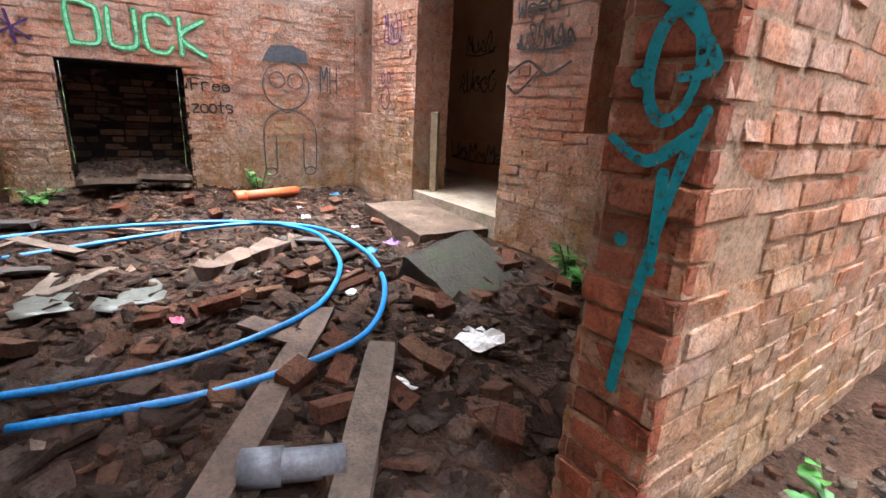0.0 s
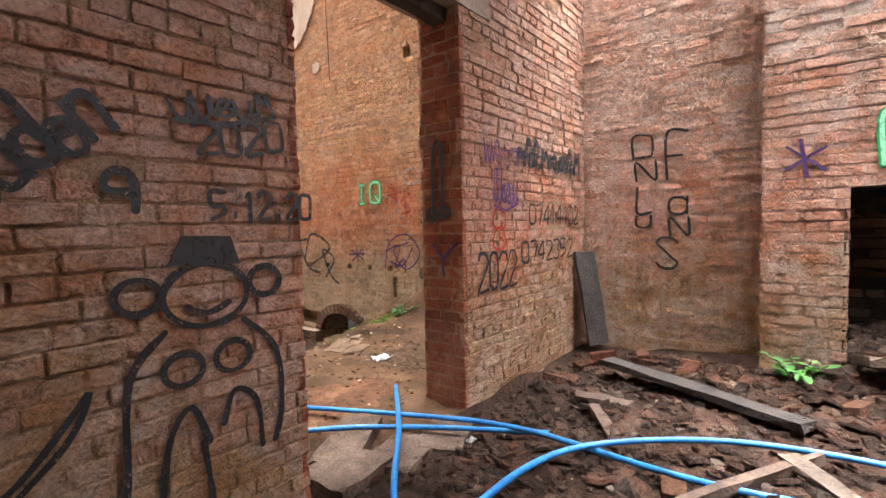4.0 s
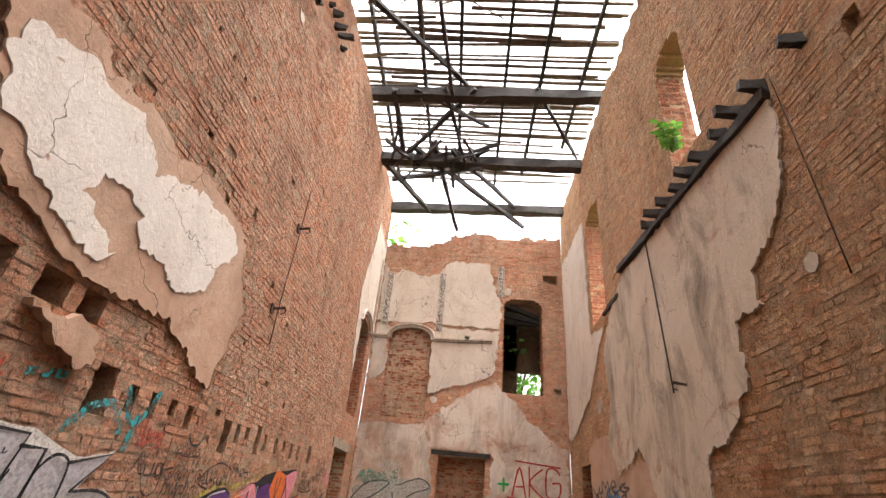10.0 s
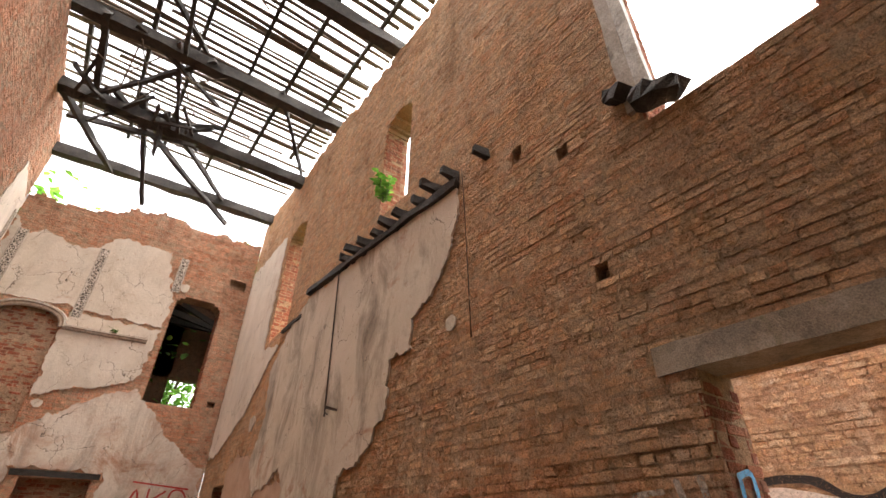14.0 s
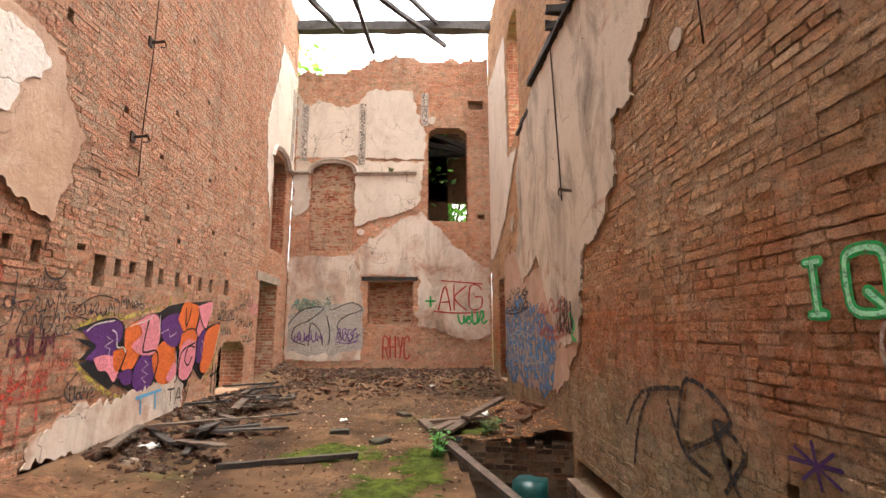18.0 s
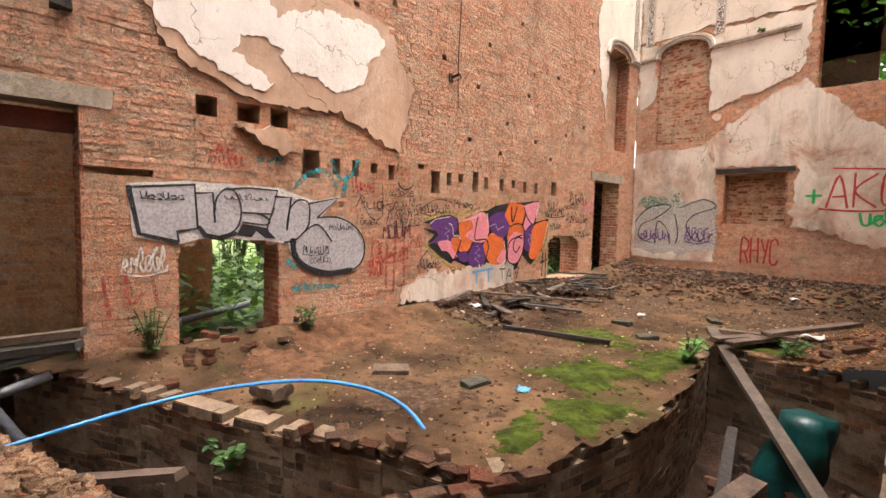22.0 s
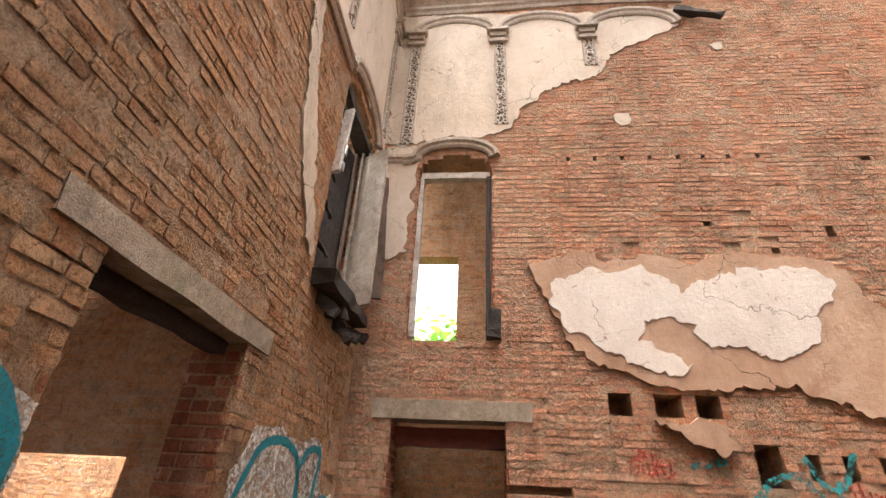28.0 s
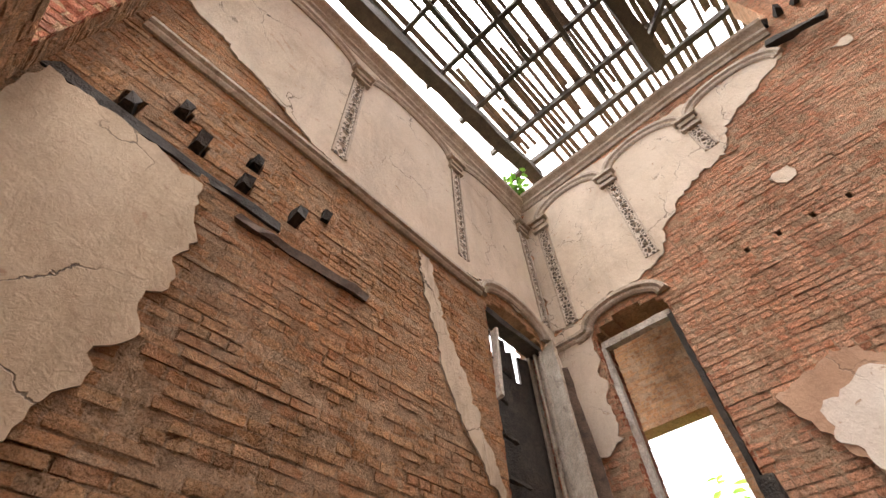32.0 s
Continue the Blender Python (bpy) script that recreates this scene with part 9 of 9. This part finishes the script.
tree("leafy tree behind the end wall", 4.9, 22.0, 12.5, 3.2, 1, n=2600)
tree("leafy tree close behind the loft", 3.6, 20.6, 9.5, 2.4, 11, n=2200)
tree("leafy tree at the corner of the ruin", -1.6, 18.0, 12.5, 2.6, 2)
tree("leafy tree in the garden", -7.0, 1.2, 5.6, 2.2, 3)
tree("leafy tree beyond the garden opening", -6.5, 7.0, 5.0, 2.4, 4)
tree("leafy tree far down the garden", -7.5, 14.5, 6.5, 2.6, 5)

# moss on the slab and the trench edge
MOSS = ((4.05, 5.3, 0.34, 0.6), (3.9, 7.3, 0.35, 0.8), (3.5, 6.3, 0.5, 0.7), (2.8, 7.9, 0.6, 0.45), (4.6, 9.0, 0.45, 0.25), (3.9, 4.6, 0.2, 0.35), (4.9, 3.0, 0.4, 0.12), (5.6, 2.95, 0.3, 0.2))


def moss_amount(x, y):
    k = max(math.exp(-(((x - a) / c) ** 2 + ((y - b) / d) ** 2) * 0.7) for a, b, c, d in MOSS)
    return k + 0.45 * noise.noise((x * 3.1, y * 3.1, 6)) + 0.3 * noise.noise((x * 11, y * 11, 7)) + 0.15 * noise.noise((x * 31, y * 31, 8))


def drift(name, label, spots, mat, lift, least):
    """A thin uneven layer lying on the floor round the given spots (x, y, spread x, spread y)."""
    def amount(x, y):
        k = max(math.exp(-(((x - a) / c) ** 2 + ((y - b) / e) ** 2) * 0.7) for a, b, c, e in spots)
        return k + 0.4 * noise.noise((x * 2.4, y * 2.4, 16)) + 0.3 * noise.noise((x * 9, y * 9, 17)) + 0.2 * noise.noise((x * 29, y * 29, 18))

    d, verts, faces, ids = 0.04, [], [], {}

    def vert(i, j):
        if (i, j) not in ids:
            x, y = i * d, j * d
            ids[i, j] = len(verts)
            verts.append((x, y, ground(x, y) - 0.004 + lift * min(1.0, max(0.0, amount(x, y) - least) * 3)))
        return ids[i, j]

    for i in range(int(0.04 / d), int(5.98 / d)):
        for j in range(int(0.7 / d), int(15.1 / d)):
            x, y = (i + 0.5) * d, (j + 0.5) * d
            if amount(x, y) > least and not inside(PIT, x, y):
                faces.append((vert(i, j), vert(i + 1, j), vert(i + 1, j + 1), vert(i, j + 1)))
    return tagged(raw(name, verts, faces, mat, smooth=True), label, "dirt", kind="stuff")


drift("brick_dust", "orange brick dust drifted over the floor", ((0.5, 5.4, 0.7, 1.4), (1.0, 4.1, 0.7, 0.5), (5.6, 9.9, 0.45, 1.2), (3.2, 1.2, 0.8, 0.35)), surface("brick_dust", [(0.3, (0.055, 0.026, 0.014)), (0.5, (0.115, 0.055, 0.03)), (0.7, (0.19, 0.098, 0.055))], 5, 70, 0.98, 0.9, 0.02), 0.012, 0.5)
drift("pale_grit", "pale mortar grit scattered over the earth floor", ((2.6, 4.6, 0.9, 0.8), (3.2, 6.4, 0.7, 0.9), (4.4, 1.6, 0.7, 0.6), (2.2, 10.8, 0.9, 1.6), (4.2, 11.5, 0.9, 1.4), (1.0, 8.6, 0.6, 1.0)), surface("pale_grit", [(0.3, (0.034, 0.019, 0.011)), (0.5, (0.075, 0.043, 0.026)), (0.7, (0.15, 0.096, 0.063))], 14, 90, 0.98, 1.0, 0.02), 0.007, 0.6)
M_MOSS = surface("moss", [(0.3, (0.022, 0.03, 0.006)), (0.5, (0.05, 0.066, 0.009)), (0.7, (0.105, 0.132, 0.016))], 5, 130, 0.98, 1.0, 0.02)
d = 0.028
verts, faces, ids = [], [], {}


def moss_vert(i, j):
    if (i, j) not in ids:
        x, y = i * d, j * d
        ids[i, j] = len(verts)
        a = moss_amount(x, y)
        verts.append((x, y, ground(x, y) - 0.006 + 0.03 * min(1.0, max(0.0, a - 0.5) * 2.2) + 0.006 * noise.noise((x * 40, y * 40, 1))))
    return ids[i, j]


for i in range(int(1.6 / d), int(6.0 / d)):
    for j in range(int(2.6 / d), int(9.6 / d)):
        if moss_amount((i + 0.5) * d, (j + 0.5) * d) > 0.56 and not inside(PIT, (i + 0.5) * d, (j + 0.5) * d):
            faces.append((moss_vert(i, j), moss_vert(i + 1, j), moss_vert(i + 1, j + 1), moss_vert(i, j + 1)))
tagged(raw("moss", verts, faces, M_MOSS, smooth=True), "green moss cushions spread on the slab", "moss", kind="stuff")

# wires and iron bits on the walls
M_IRON = surface("rusty_iron", [(0.3, (0.03, 0.02, 0.016)), (0.7, (0.1, 0.06, 0.04))], 9, 80, 0.7, 0.4, 0.004, 0.4)
tube("hanging_wire", "thin black wire hanging down the wall", "wire", [WEST.at(7.75, 6.4, 0.06), WEST.at(7.78, 5.5, 0.05), WEST.at(7.74, 4.4, 0.05), WEST.at(7.76, 3.6, 0.05)], 0.007, M_IRON, "wires", 5)
tube("hanging_wire", "thin black wire hanging on the brickwork", "wire", [EAST.at(4.6, 6.0, 0.05), EAST.at(4.55, 5.0, 0.05), EAST.at(4.5, 3.6, 0.05)], 0.006, M_IRON, "wires", 5)
tube("hanging_wire", "black cable down the plaster", "wire", [EAST.at(8.2, 6.0, 0.06), EAST.at(8.1, 4.6, 0.05), EAST.at(8.0, 3.4, 0.05)], 0.012, M_IRON, "wires", 5)
for f, u, v in ((WEST, 7.75, 5.6), (WEST, 7.6, 4.1), (EAST, 7.6, 3.42)):
    t = tagged(new("iron_bracket", None), "rusty iron bracket fixed to the wall", "bracket", "brackets")
    part("plate", beam_bm(f.at(u - 0.05, v, 0.02), f.at(u + 0.05, v, 0.02), 0.02, 0.14, 1, 0.003, 2), M_IRON, t)
    arm = part("arm", beam_bm(f.at(u, v, 0.01), f.at(u + 0.02, v + 0.03, 0.2), 0.03, 0.03, 2, 0.003, 3), M_IRON, t)
    part("hook", tube_bm([f.at(u + 0.02, v + 0.03, 0.2), f.at(u + 0.06, v - 0.03, 0.2), f.at(u - 0.02, v - 0.08, 0.18)], 0.01, 5), M_IRON, arm)

# ---- bricks that can be picked apart one by one, last of all ----
def apart(mat, name, stops, **kw):
    return brick_material(name, stops, True, **kw)


APART = {M_WEST: apart(M_WEST, "brick_west_loose", ORANGE), M_EAST: apart(M_EAST, "brick_east_loose", BUFF, zones=EAST_ZONES), M_NEAR: apart(M_NEAR, "brick_near_loose", NEARS), M_ROOM: apart(M_ROOM, "brick_room_loose", PALE, lime=(0.66, 0.53, 0.45), lime_lo=0.42, zones=ROOM_ZONES), M_RED: apart(M_RED, "brick_red_loose", REDS, lime=(0.5, 0.33, 0.23), lime_lo=0.52, smear_amount=0.55)}


def brick_form(length, seed, mat):
    """One brick with worn, uneven arrises; its front lies at depth 0."""
    r = random.Random(seed)
    h = BH
    me = bpy.data.meshes.new("brick")
    rings = []
    for w, inset, j in ((-0.04, 0.0, 0.0), (-0.008, 0.001, 0.002), (0.0, 0.008, 0.005)):
        ring = []
        for sx, sz in ((-1, -1), (-0.4, -1), (0.3, -1), (1, -1), (1, 0), (1, 1), (0.4, 1), (-0.3, 1), (-1, 1), (-1, 0)):
            cut = inset * r.uniform(0.4, 1.9 if abs(sx) == 1 and sz else 1.2)
            ring.append((sx * length / 2 - (cut if sx == 1 else -cut if sx == -1 else 0) + r.uniform(-j, j), sz * (h / 2 - cut) + r.uniform(-j, j) * 0.7, w + r.uniform(-j, j) * 0.5))
        rings.append(ring)
    verts = sum(rings, [])
    faces = []
    for k in range(2):
        for i in range(10):
            a, b = k * 10 + i, k * 10 + (i + 1) % 10
            faces.append((a, b, b + 10, a + 10))
    faces += [(20, 21, 28, 29), (21, 22, 27, 28), (22, 23, 24, 25, 26, 27)]
    me.from_pydata(verts, [], faces)
    me.materials.append(mat)
    return me


FORMS = {(m, L): [brick_form(L, 7 * k + int(L * 100), APART[m]) for k in range(6)] for m in APART for L in (0.22, 0.11)}
rnd = random.Random(91)
for face, (a, b, v0, v1, dep), mat, wall in SINGLE:
    L = 0.22 if b - a > 0.16 else 0.11
    u_axis = face.u if face.u.cross(Vector((0, 0, 1))).dot(face.n) > 0 else -face.u
    ob = new("brick", rnd.choice(FORMS[mat, L]))
    ob.parent = wall
    m = Matrix((u_axis * ((b - a) / L), Vector((0, 0, (v1 - v0) / BH)), face.n)).transposed().to_4x4()
    m.translation = face.at((a + b) / 2, (v0 + v1) / 2, dep)
    ob.matrix_world = m
